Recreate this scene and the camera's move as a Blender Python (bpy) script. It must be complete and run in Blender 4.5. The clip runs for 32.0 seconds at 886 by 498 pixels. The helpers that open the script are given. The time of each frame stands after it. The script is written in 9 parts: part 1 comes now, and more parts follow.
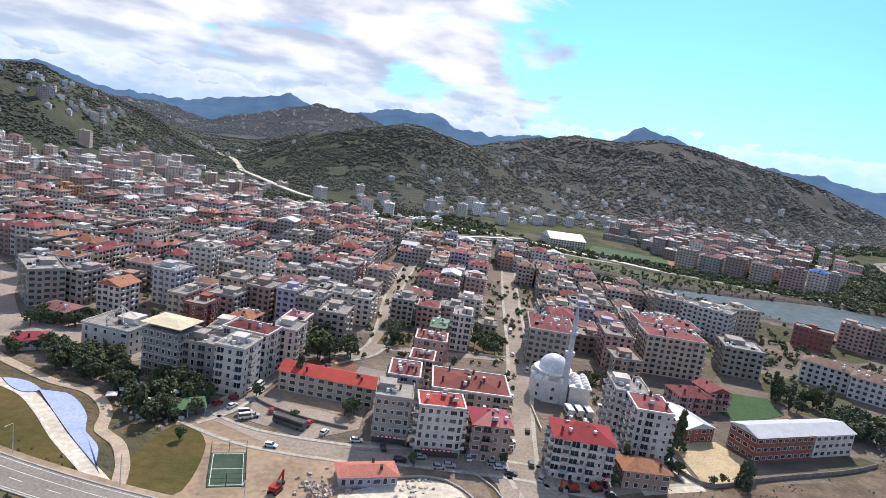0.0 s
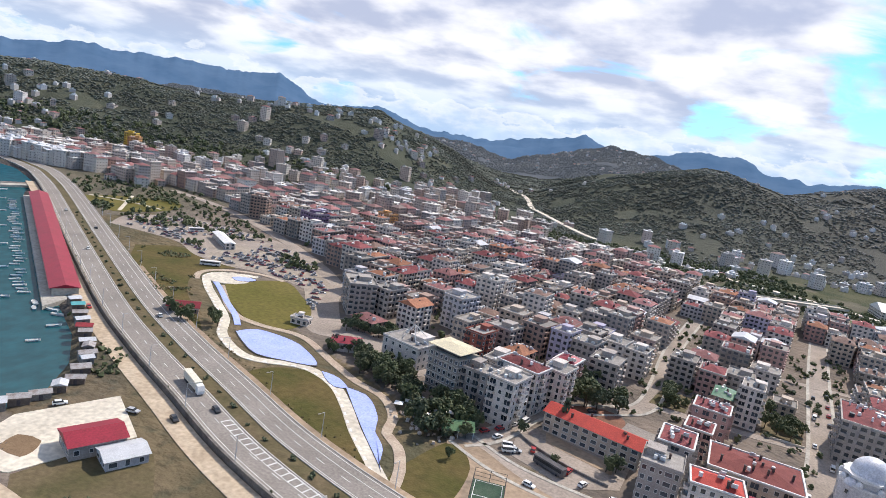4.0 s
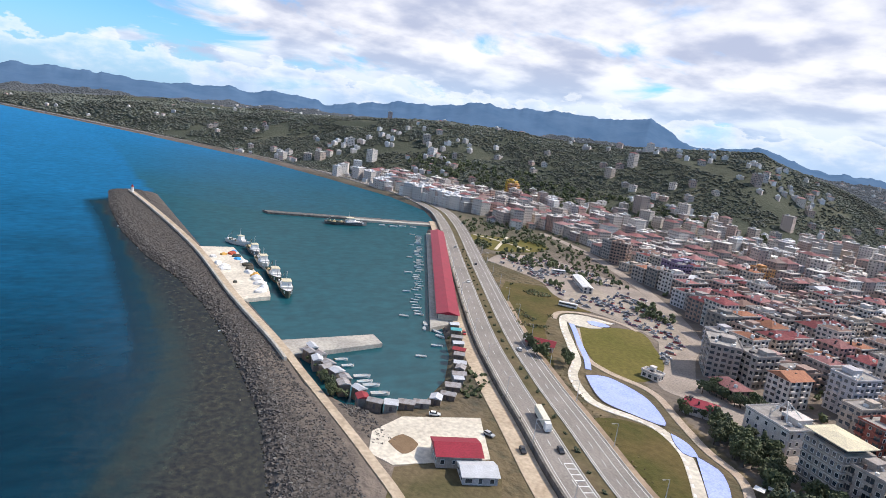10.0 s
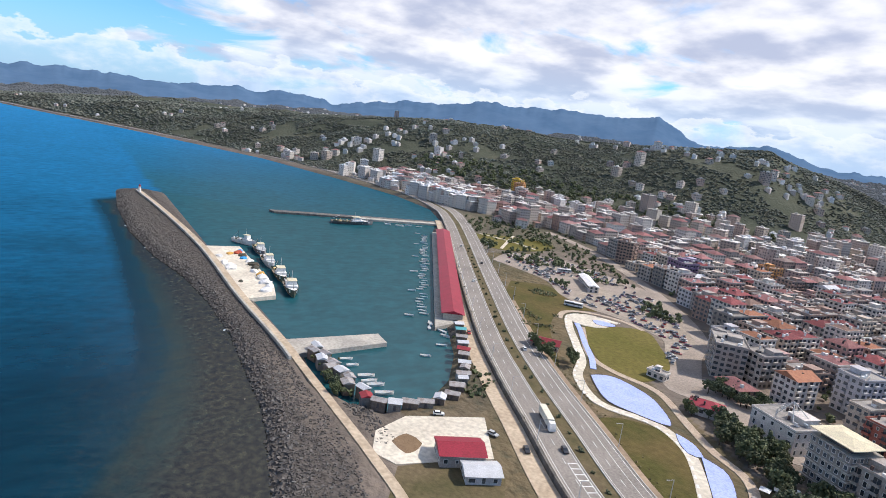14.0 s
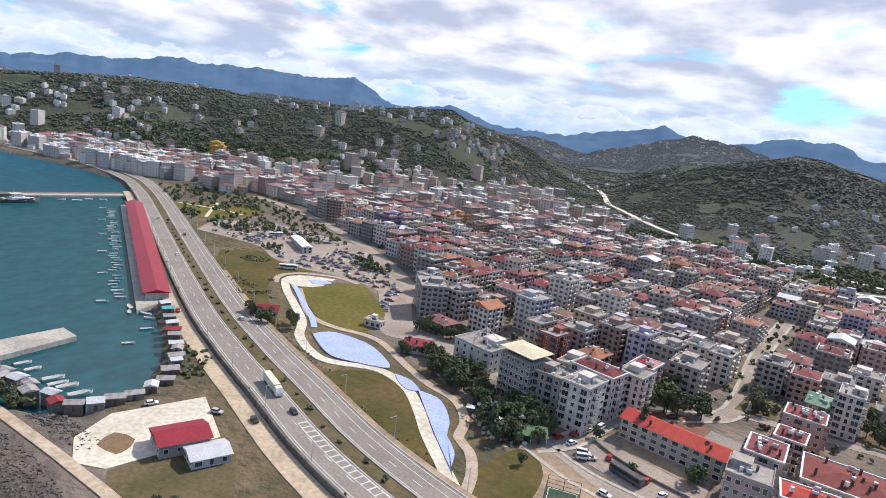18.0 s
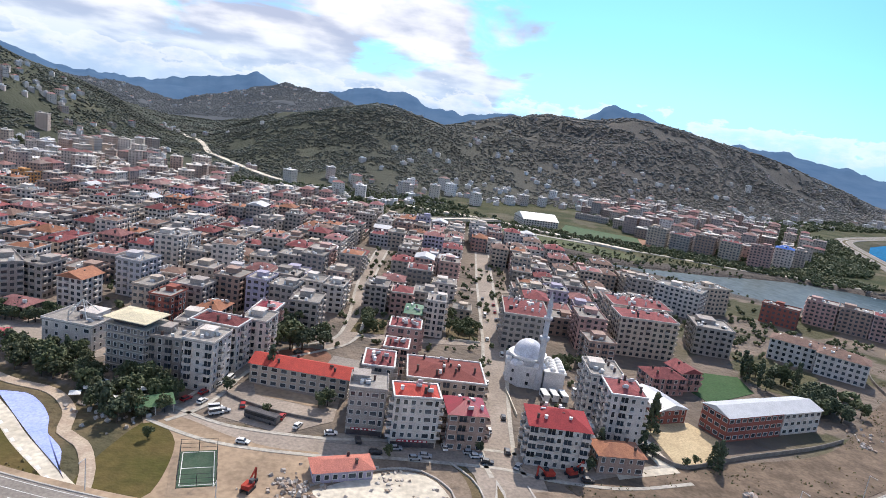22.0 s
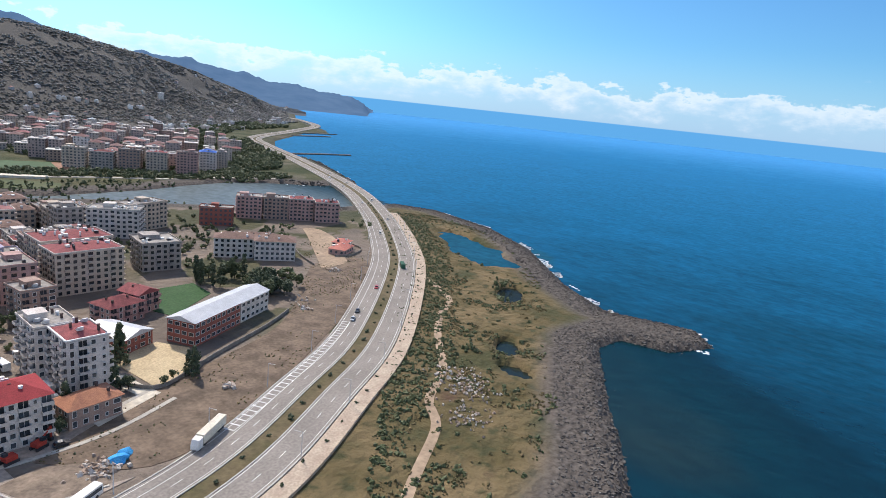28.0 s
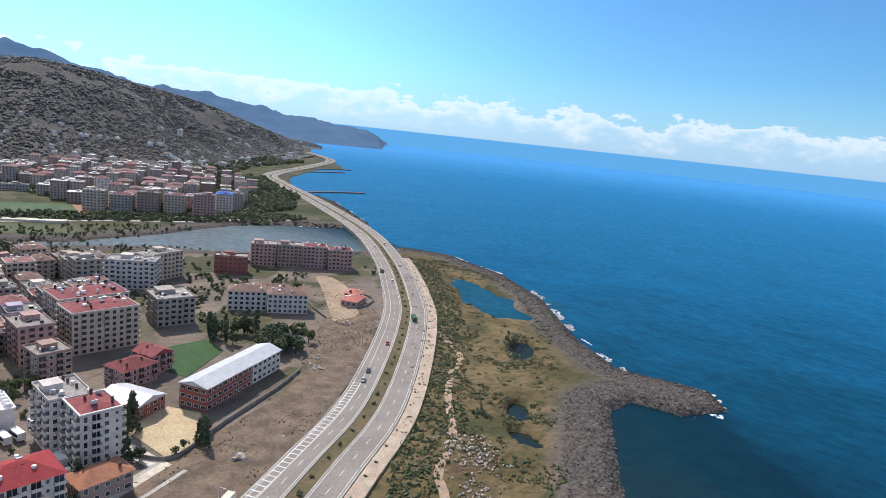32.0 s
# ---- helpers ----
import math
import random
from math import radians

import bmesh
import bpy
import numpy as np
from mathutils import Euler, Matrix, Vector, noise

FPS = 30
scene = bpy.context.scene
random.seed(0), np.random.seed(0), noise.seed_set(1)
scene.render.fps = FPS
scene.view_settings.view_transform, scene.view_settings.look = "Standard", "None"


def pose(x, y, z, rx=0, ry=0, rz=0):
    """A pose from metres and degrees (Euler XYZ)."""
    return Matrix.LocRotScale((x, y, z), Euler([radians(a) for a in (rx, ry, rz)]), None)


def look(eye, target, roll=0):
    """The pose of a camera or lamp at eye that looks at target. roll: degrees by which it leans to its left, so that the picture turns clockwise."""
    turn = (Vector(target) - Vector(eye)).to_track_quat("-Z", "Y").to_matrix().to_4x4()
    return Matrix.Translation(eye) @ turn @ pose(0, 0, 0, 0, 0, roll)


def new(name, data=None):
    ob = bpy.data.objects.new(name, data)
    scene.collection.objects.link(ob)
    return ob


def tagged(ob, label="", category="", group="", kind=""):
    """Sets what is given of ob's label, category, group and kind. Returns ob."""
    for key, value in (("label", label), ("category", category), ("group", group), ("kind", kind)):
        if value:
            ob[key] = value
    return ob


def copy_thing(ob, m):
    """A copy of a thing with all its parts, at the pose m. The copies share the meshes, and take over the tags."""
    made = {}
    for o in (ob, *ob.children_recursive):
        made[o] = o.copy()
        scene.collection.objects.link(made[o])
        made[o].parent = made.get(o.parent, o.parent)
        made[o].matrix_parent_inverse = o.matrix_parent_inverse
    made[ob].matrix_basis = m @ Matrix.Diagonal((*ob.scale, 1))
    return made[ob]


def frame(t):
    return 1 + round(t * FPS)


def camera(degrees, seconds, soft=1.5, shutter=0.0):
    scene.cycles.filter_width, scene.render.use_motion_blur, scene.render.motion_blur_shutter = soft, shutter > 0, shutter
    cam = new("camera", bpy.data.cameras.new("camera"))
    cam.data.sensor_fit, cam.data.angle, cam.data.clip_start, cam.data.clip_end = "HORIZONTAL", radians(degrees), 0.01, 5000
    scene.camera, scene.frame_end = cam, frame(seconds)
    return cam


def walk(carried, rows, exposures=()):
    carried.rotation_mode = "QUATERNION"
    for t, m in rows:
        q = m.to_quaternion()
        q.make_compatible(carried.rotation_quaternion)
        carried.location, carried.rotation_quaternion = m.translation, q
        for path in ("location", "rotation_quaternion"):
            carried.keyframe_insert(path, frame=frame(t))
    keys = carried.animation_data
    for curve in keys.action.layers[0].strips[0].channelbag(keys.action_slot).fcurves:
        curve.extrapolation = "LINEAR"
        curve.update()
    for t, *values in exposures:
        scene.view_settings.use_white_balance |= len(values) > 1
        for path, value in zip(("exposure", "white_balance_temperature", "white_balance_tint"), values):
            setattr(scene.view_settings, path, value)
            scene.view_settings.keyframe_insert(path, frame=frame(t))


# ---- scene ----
cam = camera(71.5, 32.0, soft=0.72)
walk(cam, [
    (0.0, pose(-0.0, -0.0, 100.0, 80.24, -8.29, -2.21)), (0.5, pose(-0.3, -0.1, 100.2, 80.32, -8.78, -1.03)),
    (1.0, pose(-0.5, -0.2, 100.4, 80.12, -9.09, 2.83)), (1.5, pose(-0.4, -0.1, 100.5, 80.07, -9.65, 6.49)),
    (2.0, pose(-0.4, -0.3, 101.0, 79.97, -9.65, 9.92)), (2.5, pose(-0.3, -1.3, 101.9, 79.99, -9.59, 13.34)),
    (3.0, pose(-0.3, -1.0, 102.2, 79.85, -9.89, 17.11)), (3.5, pose(-0.1, -0.4, 102.2, 79.77, -9.90, 21.01)),
    (4.0, pose(0.0, -0.1, 102.2, 79.70, -9.69, 24.48)), (4.5, pose(-0.0, 0.0, 102.3, 79.65, -9.50, 27.47)),
    (6.5, pose(0.3, 0.2, 103.1, 79.33, -8.58, 37.68)), (7.0, pose(0.4, 0.2, 103.0, 79.27, -8.20, 40.31)),
    (7.5, pose(0.3, 0.1, 103.3, 79.16, -7.89, 42.48)), (8.0, pose(0.2, 0.1, 103.5, 79.08, -8.02, 44.98)),
    (8.5, pose(0.5, 0.0, 103.9, 78.99, -8.24, 48.24)), (9.0, pose(0.6, -0.0, 104.1, 78.85, -8.46, 51.94)),
    (9.5, pose(0.7, 0.3, 104.2, 78.76, -8.18, 55.15)), (10.0, pose(0.4, 0.4, 104.2, 78.67, -7.73, 57.63)),
    (10.5, pose(0.4, 0.4, 104.5, 78.57, -7.27, 59.94)), (11.0, pose(0.8, 0.4, 104.7, 78.54, -7.05, 61.19)),
    (11.5, pose(0.8, 0.6, 104.5, 78.70, -6.90, 60.56)), (12.0, pose(0.8, 1.0, 104.3, 78.86, -6.92, 60.04)),
    (12.5, pose(0.7, 1.2, 104.5, 78.86, -6.95, 59.83)), (13.0, pose(1.0, 1.3, 104.5, 78.85, -7.17, 59.66)),
    (13.5, pose(0.8, 1.5, 104.5, 78.69, -7.36, 59.44)), (15.5, pose(1.3, 1.2, 104.5, 78.52, -7.03, 49.10)),
    (16.0, pose(1.4, 1.0, 104.6, 78.46, -6.70, 45.51)), (16.5, pose(1.8, 0.9, 105.1, 78.34, -6.89, 42.04)),
    (17.0, pose(1.1, 1.7, 104.5, 78.38, -7.16, 38.48)), (17.5, pose(0.8, 2.1, 104.2, 78.39, -7.26, 34.92)),
    (18.0, pose(0.8, 2.1, 104.2, 78.50, -7.44, 31.19)), (18.5, pose(0.8, 2.4, 104.0, 78.54, -7.65, 27.70)),
    (19.0, pose(0.6, 2.6, 103.6, 78.62, -7.73, 23.84)), (19.5, pose(0.6, 3.1, 103.2, 78.63, -7.85, 19.26)),
    (20.0, pose(0.5, 3.4, 102.9, 78.66, -7.75, 14.19)), (20.5, pose(0.4, 3.5, 102.9, 78.67, -7.50, 9.07)),
    (21.0, pose(0.4, 3.8, 102.6, 78.67, -7.83, 4.36)), (21.5, pose(0.3, 3.7, 102.6, 78.70, -7.95, 0.03)),
    (22.0, pose(0.1, 4.1, 102.3, 78.69, -7.89, -4.82)), (22.5, pose(-0.1, 4.2, 102.2, 78.73, -8.07, -9.65)),
    (23.0, pose(-0.1, 4.7, 102.1, 78.60, -8.32, -14.45)), (23.5, pose(0.1, 4.9, 102.0, 78.52, -8.28, -19.54)),
    (24.0, pose(-0.0, 5.3, 101.8, 78.50, -7.86, -24.82)), (24.5, pose(-0.2, 5.7, 101.9, 78.40, -7.57, -30.09)),
    (25.0, pose(-0.4, 5.5, 102.1, 78.26, -7.39, -35.18)), (25.5, pose(-0.4, 5.9, 102.6, 77.96, -7.31, -39.77)),
    (26.0, pose(0.4, 6.1, 102.6, 77.67, -6.67, -44.36)), (26.5, pose(1.0, 6.3, 102.2, 77.56, -6.74, -49.34)),
    (28.5, pose(1.9, 7.0, 102.9, 76.98, -5.92, -56.01)), (29.0, pose(2.4, 7.0, 104.2, 77.42, -6.44, -56.12)),
    (29.5, pose(2.5, 7.2, 106.3, 78.02, -6.93, -56.13)), (30.0, pose(2.7, 7.8, 108.7, 78.42, -7.18, -56.01)),
    (30.5, pose(2.7, 7.7, 110.9, 78.59, -7.12, -55.59)), (31.0, pose(2.4, 7.7, 113.2, 78.93, -6.34, -55.20)),
    (31.5, pose(2.4, 7.9, 115.7, 79.19, -6.17, -54.72)), (32.0, pose(2.1, 8.2, 117.7, 79.50, -6.00, -54.33)),
], exposures=[(0, 0.14), (32, 0.14)])

# ---- light ----
SUN_AZ, SUN_EL = 20.0, 46.0          # degrees from +y towards +x, and above the horizon
sun_way = Vector((math.sin(radians(SUN_AZ)) * math.cos(radians(SUN_EL)),
                  math.cos(radians(SUN_AZ)) * math.cos(radians(SUN_EL)), math.sin(radians(SUN_EL))))
sun = new("sun", bpy.data.lights.new("sun", "SUN"))
sun.data.energy, sun.data.angle, sun.data.color = 4.7, radians(0.6), (1.0, 0.895, 0.81)
sun.matrix_world = look(sun_way * 1000, (0, 0, 0))


def build_world():
    w = bpy.data.worlds.new("world")
    scene.world = w
    w.use_nodes = True
    nt = w.node_tree
    nt.nodes.clear()
    N, L = nt.nodes.new, nt.links.new

    def math_node(op, a, b=None, clamp=False):
        n = N("ShaderNodeMath")
        n.operation, n.use_clamp = op, clamp
        for i, v in enumerate((a, b)):
            if v is None:
                continue
            if isinstance(v, (int, float)):
                n.inputs[i].default_value = v
            else:
                L(v, n.inputs[i])
        return n.outputs[0]

    def smooth(v, lo, hi):
        n = N("ShaderNodeMapRange")
        n.interpolation_type = "SMOOTHSTEP"
        L(v, n.inputs[0])
        n.inputs[1].default_value, n.inputs[2].default_value = lo, hi
        return n.outputs[0]

    def mix(f, a, b):
        n = N("ShaderNodeMix")
        n.data_type = "RGBA"
        for sock, v in ((n.inputs[0], f), (n.inputs[6], a), (n.inputs[7], b)):
            if isinstance(v, (int, float)):
                sock.default_value = v
            elif isinstance(v, tuple):
                sock.default_value = (*v, 1)
            else:
                L(v, sock)
        return n.outputs[2]

    tc = N("ShaderNodeTexCoord")
    sep = N("ShaderNodeSeparateXYZ")
    L(tc.outputs["Generated"], sep.inputs[0])
    x, y, z = sep.outputs
    sky = N("ShaderNodeTexSky")
    sky.sky_type, sky.sun_disc = "NISHITA", False
    sky.sun_elevation, sky.sun_rotation = radians(SUN_EL), radians(SUN_AZ)
    sky.air_density, sky.dust_density, sky.ozone_density = 1.0, 0.6, 1.5
    gain = N("ShaderNodeVectorMath")
    gain.operation = "SCALE"
    deep = N("ShaderNodeVectorMath")      # clear northern air: a deeper blue
    deep.operation = "MULTIPLY"
    L(sky.outputs[0], deep.inputs[0])
    deep.inputs[1].default_value = (0.45, 0.86, 1.23)
    L(deep.outputs[0], gain.inputs[0])
    # clouds lie on a plane high over the place, so they flatten towards the horizon
    zz = math_node("MAXIMUM", z, 0.02)
    lift = math_node("ADD", zz, 0.22)
    cx, cy = math_node("DIVIDE", x, lift), math_node("DIVIDE", y, lift)
    comb = N("ShaderNodeCombineXYZ")
    L(cx, comb.inputs[0])
    L(cy, comb.inputs[1])
    n1 = N("ShaderNodeTexNoise")
    L(comb.outputs[0], n1.inputs["Vector"])
    n1.inputs["Scale"].default_value, n1.inputs["Detail"].default_value, n1.inputs["Roughness"].default_value = 1.7, 8, 0.55
    n1.inputs["Distortion"].default_value = 0.5
    # cloud cover: heavy over the land to the west and south-west, breaking up towards the sea in the east
    az = math_node("ARCTAN2", x, y)
    # the air deepens away from the sun
    L(math_node("SUBTRACT", 0.142, math_node("MULTIPLY", smooth(az, 0.55, 1.25), 0.036)), gain.inputs[3])
    cover = smooth(az, 0.42, 0.02)
    seaward = smooth(az, -1.15, -1.60)
    behind = smooth(math_node("ABSOLUTE", az), 1.7, 2.3)
    cover = math_node("SUBTRACT", cover, math_node("MULTIPLY", seaward, 0.7))
    cover = math_node("MAXIMUM", cover, math_node("MULTIPLY", behind, 0.6))
    thr = math_node("SUBTRACT", n1.outputs[0], math_node("MULTIPLY", math_node("SUBTRACT", 1.0, cover), 0.30))
    thr = math_node("ADD", thr, math_node("MULTIPLY", cover, 0.12))
    mask = smooth(thr, 0.42, 0.56)
    n2 = N("ShaderNodeTexNoise")
    L(comb.outputs[0], n2.inputs["Vector"])
    n2.inputs["Scale"].default_value, n2.inputs["Detail"].default_value = 2.6, 6
    shade = smooth(n2.outputs[0], 0.36, 0.62)
    cloud = mix(shade, (0.50, 0.54, 0.70), (0.98, 0.97, 1.02))
    cloud = mix(behind, cloud, (1.36, 1.21, 1.13))     # brightened clouds behind the view, added as fill for the shaded fronts
    c1 = mix(math_node("MULTIPLY", mask, 0.96), gain.outputs[0], cloud)
    # a bank of cumulus over the horizon, its tops puffed up here and there
    comb2 = N("ShaderNodeCombineXYZ")
    L(math_node("MULTIPLY", az, 17.0), comb2.inputs[0])
    L(math_node("MULTIPLY", z, 34.0), comb2.inputs[1])
    n3 = N("ShaderNodeTexNoise")
    L(comb2.outputs[0], n3.inputs["Vector"])
    n3.inputs["Scale"].default_value, n3.inputs["Detail"].default_value, n3.inputs["Roughness"].default_value = 1.0, 7, 0.58
    rise = math_node("SUBTRACT", math_node("ADD", n3.outputs[0], 0.36), math_node("MULTIPLY", z, 7.5))
    heap = smooth(rise, 0.43, 0.50)
    body = smooth(rise, 0.80, 0.47)
    # haze near the horizon, and the far sea below it
    c2 = mix(math_node("MULTIPLY", smooth(z, 0.13, 0.0), 0.62), c1, (0.42, 0.65, 0.95))
    c3 = mix(math_node("MULTIPLY", heap, math_node("ADD", 0.22, math_node("MULTIPLY", body, 0.40))), c2, mix(body, (0.52, 0.68, 0.93), (0.90, 0.94, 1.0)))
    c4 = mix(smooth(z, 0.0006, -0.0012), c3, (0.112, 0.385, 0.765))
    bg = N("ShaderNodeBackground")
    L(c4, bg.inputs[0])
    bg.inputs[1].default_value = 1.0
    out = N("ShaderNodeOutputWorld")
    L(bg.outputs[0], out.inputs[0])


build_world()

# ---- materials ----
MATS = {}


def material(name, base, other=None, scale=1.0, rough=0.8, metal=0.0, bump=0.0, bump_scale=8.0, fine=None,
             per_object=0.0, spec=0.3, detail=6.0, edge=(0.35, 0.65), coords="Object"):
    """A principled surface whose colour wanders between two tones at two scales, with a fine relief."""
    if name in MATS:
        return MATS[name]
    m = bpy.data.materials.new(name)
    m.use_nodes = True
    nt = m.node_tree
    N, L = nt.nodes.new, nt.links.new
    p = nt.nodes["Principled BSDF"]
    p.inputs["Roughness"].default_value, p.inputs["Metallic"].default_value = rough, metal
    p.inputs["Specular IOR Level"].default_value = spec if rough < 0.65 else min(spec, 0.1)
    if coords == "World":
        vec = N("ShaderNodeNewGeometry").outputs["Position"]
    else:
        vec = N("ShaderNodeTexCoord").outputs["Object"]
    if other is None:
        other = tuple(c * 0.82 for c in base)
    big = N("ShaderNodeTexNoise")
    L(vec, big.inputs["Vector"])
    big.inputs["Scale"].default_value, big.inputs["Detail"].default_value = scale, detail
    mr = N("ShaderNodeMapRange")
    L(big.outputs[0], mr.inputs[0])
    mr.inputs[1].default_value, mr.inputs[2].default_value = edge
    mx = N("ShaderNodeMix")
    mx.data_type = "RGBA"
    L(mr.outputs[0], mx.inputs[0])
    mx.inputs[6].default_value, mx.inputs[7].default_value = (*base, 1), (*other, 1)
    col = mx.outputs[2]
    small = N("ShaderNodeTexNoise")
    L(vec, small.inputs["Vector"])
    small.inputs["Scale"].default_value, small.inputs["Detail"].default_value = fine or scale * 9, 4
    mr2 = N("ShaderNodeMapRange")
    L(small.outputs[0], mr2.inputs[0])
    mr2.inputs[1].default_value, mr2.inputs[2].default_value = 0.3, 0.7
    mr2.inputs[3].default_value, mr2.inputs[4].default_value = 0.78, 1.18
    mul = N("ShaderNodeVectorMath")
    mul.operation = "SCALE"
    L(col, mul.inputs[0])
    L(mr2.outputs[0], mul.inputs[3])
    col = mul.outputs[0]
    if per_object:
        info = N("ShaderNodeObjectInfo")
        mr3 = N("ShaderNodeMapRange")
        L(info.outputs["Random"], mr3.inputs[0])
        mr3.inputs[3].default_value, mr3.inputs[4].default_value = 1 - per_object, 1 + per_object
        mul3 = N("ShaderNodeVectorMath")
        mul3.operation = "SCALE"
        L(col, mul3.inputs[0])
        L(mr3.outputs[0], mul3.inputs[3])
        col = mul3.outputs[0]
    L(col, p.inputs["Base Color"])
    if bump:
        nb = N("ShaderNodeTexNoise")
        L(vec, nb.inputs["Vector"])
        nb.inputs["Scale"].default_value, nb.inputs["Detail"].default_value = bump_scale, 5
        b = N("ShaderNodeBump")
        b.inputs["Strength"].default_value, b.inputs["Distance"].default_value = min(1.0, bump), 0.3
        L(nb.outputs[0], b.inputs["Height"])
        L(b.outputs[0], p.inputs["Normal"])
    MATS[name] = m
    return m


def island_material(name, tones, rough=0.8, spec=0.2):
    """Each loose piece of the mesh takes its own tone from a ramp."""
    m = bpy.data.materials.new(name)
    m.use_nodes = True
    nt = m.node_tree
    N, L = nt.nodes.new, nt.links.new
    p = nt.nodes["Principled BSDF"]
    p.inputs["Roughness"].default_value, p.inputs["Specular IOR Level"].default_value = rough, spec
    g = N("ShaderNodeNewGeometry")
    ramp = N("ShaderNodeValToRGB")
    ramp.color_ramp.interpolation = "LINEAR"
    while len(ramp.color_ramp.elements) < len(tones):
        ramp.color_ramp.elements.new(0.5)
    for i, (e, c) in enumerate(zip(ramp.color_ramp.elements, tones)):
        e.position, e.color = i / max(1, len(tones) - 1), (*c, 1)
    L(g.outputs["Random Per Island"], ramp.inputs[0])
    noise_t = N("ShaderNodeTexNoise")
    L(g.outputs["Position"], noise_t.inputs["Vector"])
    noise_t.inputs["Scale"].default_value, noise_t.inputs["Detail"].default_value = 0.8, 4
    mr = N("ShaderNodeMapRange")
    L(noise_t.outputs[0], mr.inputs[0])
    mr.inputs[1].default_value, mr.inputs[2].default_value = 0.3, 0.7
    mr.inputs[3].default_value, mr.inputs[4].default_value = 0.75, 1.2
    mul = N("ShaderNodeVectorMath")
    mul.operation = "SCALE"
    L(ramp.outputs[0], mul.inputs[0])
    L(mr.outputs[0], mul.inputs[3])
    L(mul.outputs[0], p.inputs["Base Color"])
    MATS[name] = m
    return m


M_ASPHALT = material("asphalt", (0.225, 0.204, 0.180), (0.28, 0.254, 0.224), scale=0.05, fine=1.2, rough=0.9, coords="World")
M_STREET = material("street_paving", (0.26, 0.222, 0.186), (0.35, 0.298, 0.25), scale=0.06, fine=0.9, rough=0.9, coords="World")
M_MARK = material("road_paint", (0.75, 0.75, 0.72), (0.55, 0.55, 0.52), scale=0.4, rough=0.7, coords="World")
M_KERB = material("kerb_concrete", (0.48, 0.46, 0.42), (0.36, 0.34, 0.31), scale=0.3, coords="World")
M_CONC = material("concrete", (0.46, 0.43, 0.37), (0.34, 0.32, 0.28), scale=0.08, fine=0.8, coords="World")
M_PALE = material("pale_concrete", (0.66, 0.61, 0.50), (0.52, 0.47, 0.38), scale=0.07, fine=0.6, coords="World")
M_SAND = material("sandy_earth", (0.385, 0.29, 0.20), (0.265, 0.20, 0.14), scale=0.06, fine=0.5, bump=0.4, bump_scale=0.6, coords="World")
M_TRACK = material("pale_earth", (0.50, 0.41, 0.30), (0.39, 0.31, 0.22), scale=0.07, fine=0.6, bump=0.3, bump_scale=0.6, coords="World")
M_PATH = material("path_paving", (0.46, 0.38, 0.29), (0.38, 0.30, 0.23), scale=0.2, fine=1.5, coords="World")
M_LAWN = material("lawn", (0.106, 0.100, 0.022), (0.150, 0.124, 0.036), scale=0.035, fine=0.4, bump=0.5, bump_scale=1.0, coords="World")
M_MEADOW = material("rough_meadow", (0.072, 0.069, 0.019), (0.118, 0.088, 0.034), scale=0.05, fine=0.35, bump=0.7, bump_scale=1.2, coords="World")
M_MEDIAN = material("median_grass", (0.090, 0.080, 0.038), (0.145, 0.112, 0.065), scale=0.08, fine=0.6, bump=0.5, bump_scale=1.2, coords="World")
M_POOL = material("pool_blue_paint", (0.33, 0.41, 0.84), (0.40, 0.47, 0.86), scale=0.15, rough=0.35, coords="World")
M_WHITE = material("white_paint", (0.78, 0.77, 0.74), (0.66, 0.65, 0.62), scale=0.5, rough=0.6)
M_REDROOF = material("red_sheet_roof", (0.29, 0.022, 0.042), (0.24, 0.02, 0.035), scale=0.15, fine=2.0, rough=0.5)
M_DARK = material("dark_metal", (0.04, 0.04, 0.045), rough=0.5)
M_ROCK = material("breakwater_rock", (0.10, 0.092, 0.085), (0.19, 0.175, 0.155), scale=0.25, fine=2, bump=0.8, bump_scale=1.5, coords="World")

# ---- plan ----
COAST_WEST = [(-5200, -1150),
    (-3201, -569),
    (-2319, -198),
    (-1580, 152),
    (-1153, 332),
    (-919, 383),
    (-759, 409),
    (-653, 402),
    (-569, 368),
    (-523, 329),
    (-352, 232),
    (-271, 187),
    (-226, 164),
    (-202, 146),
    (-187, 127),
    (-183, 105),
    (-194, 97),
    (-211, 91),
    (-244, 96),
    (-263, 95),
    (-320, 95),
    (-459, 97),
    (-678, 100),
    (-693, 78),
    (-683, 56),
    (-598, 50),
    (-497, 50),
    (-422, 57),
    (-370, 67),
    (-320, 71),
    (-272, 71),
    (-227, 67),
    (-194, 64),
    (-150, 54),
    (-92, 41),
    (0, -3),
    (109, 32),
    (168, 41),
    (193, 52),
    (220, 66),
    (278, 92),
    (297, 88)]
COAST_EAST = [(300, 65),
    (326, 49),
    (344, 61),
    (342, 79),
    (336, 109),
    (369, 149),
    (442, 211),
    (487, 273),
    (512, 350),
    (499, 397),
    (452, 407),
    (419, 411),
    (373, 433),
    (334, 455),
    (295, 488),
    (276, 509),
    (238, 530),
    (189, 553),
    (138, 590),
    (136, 601),
    (189, 573),
    (238, 549),
    (326, 553),
    (367, 563),
    (428, 570),
    (485, 542),
    (516, 517),
    (576, 516),
    (687, 693),
    (740, 856),
    (863, 1000),
    (1157, 1216),
    (1223, 1202),
    (1305, 1296),
    (1574, 1713),
    (2973, 3272),
    (3171, 3041),
    (5200, 5000),
    (5200, 5600),
    (-5400, 5600)]
COAST = COAST_WEST + COAST_EAST
SEA_Z = -2.5
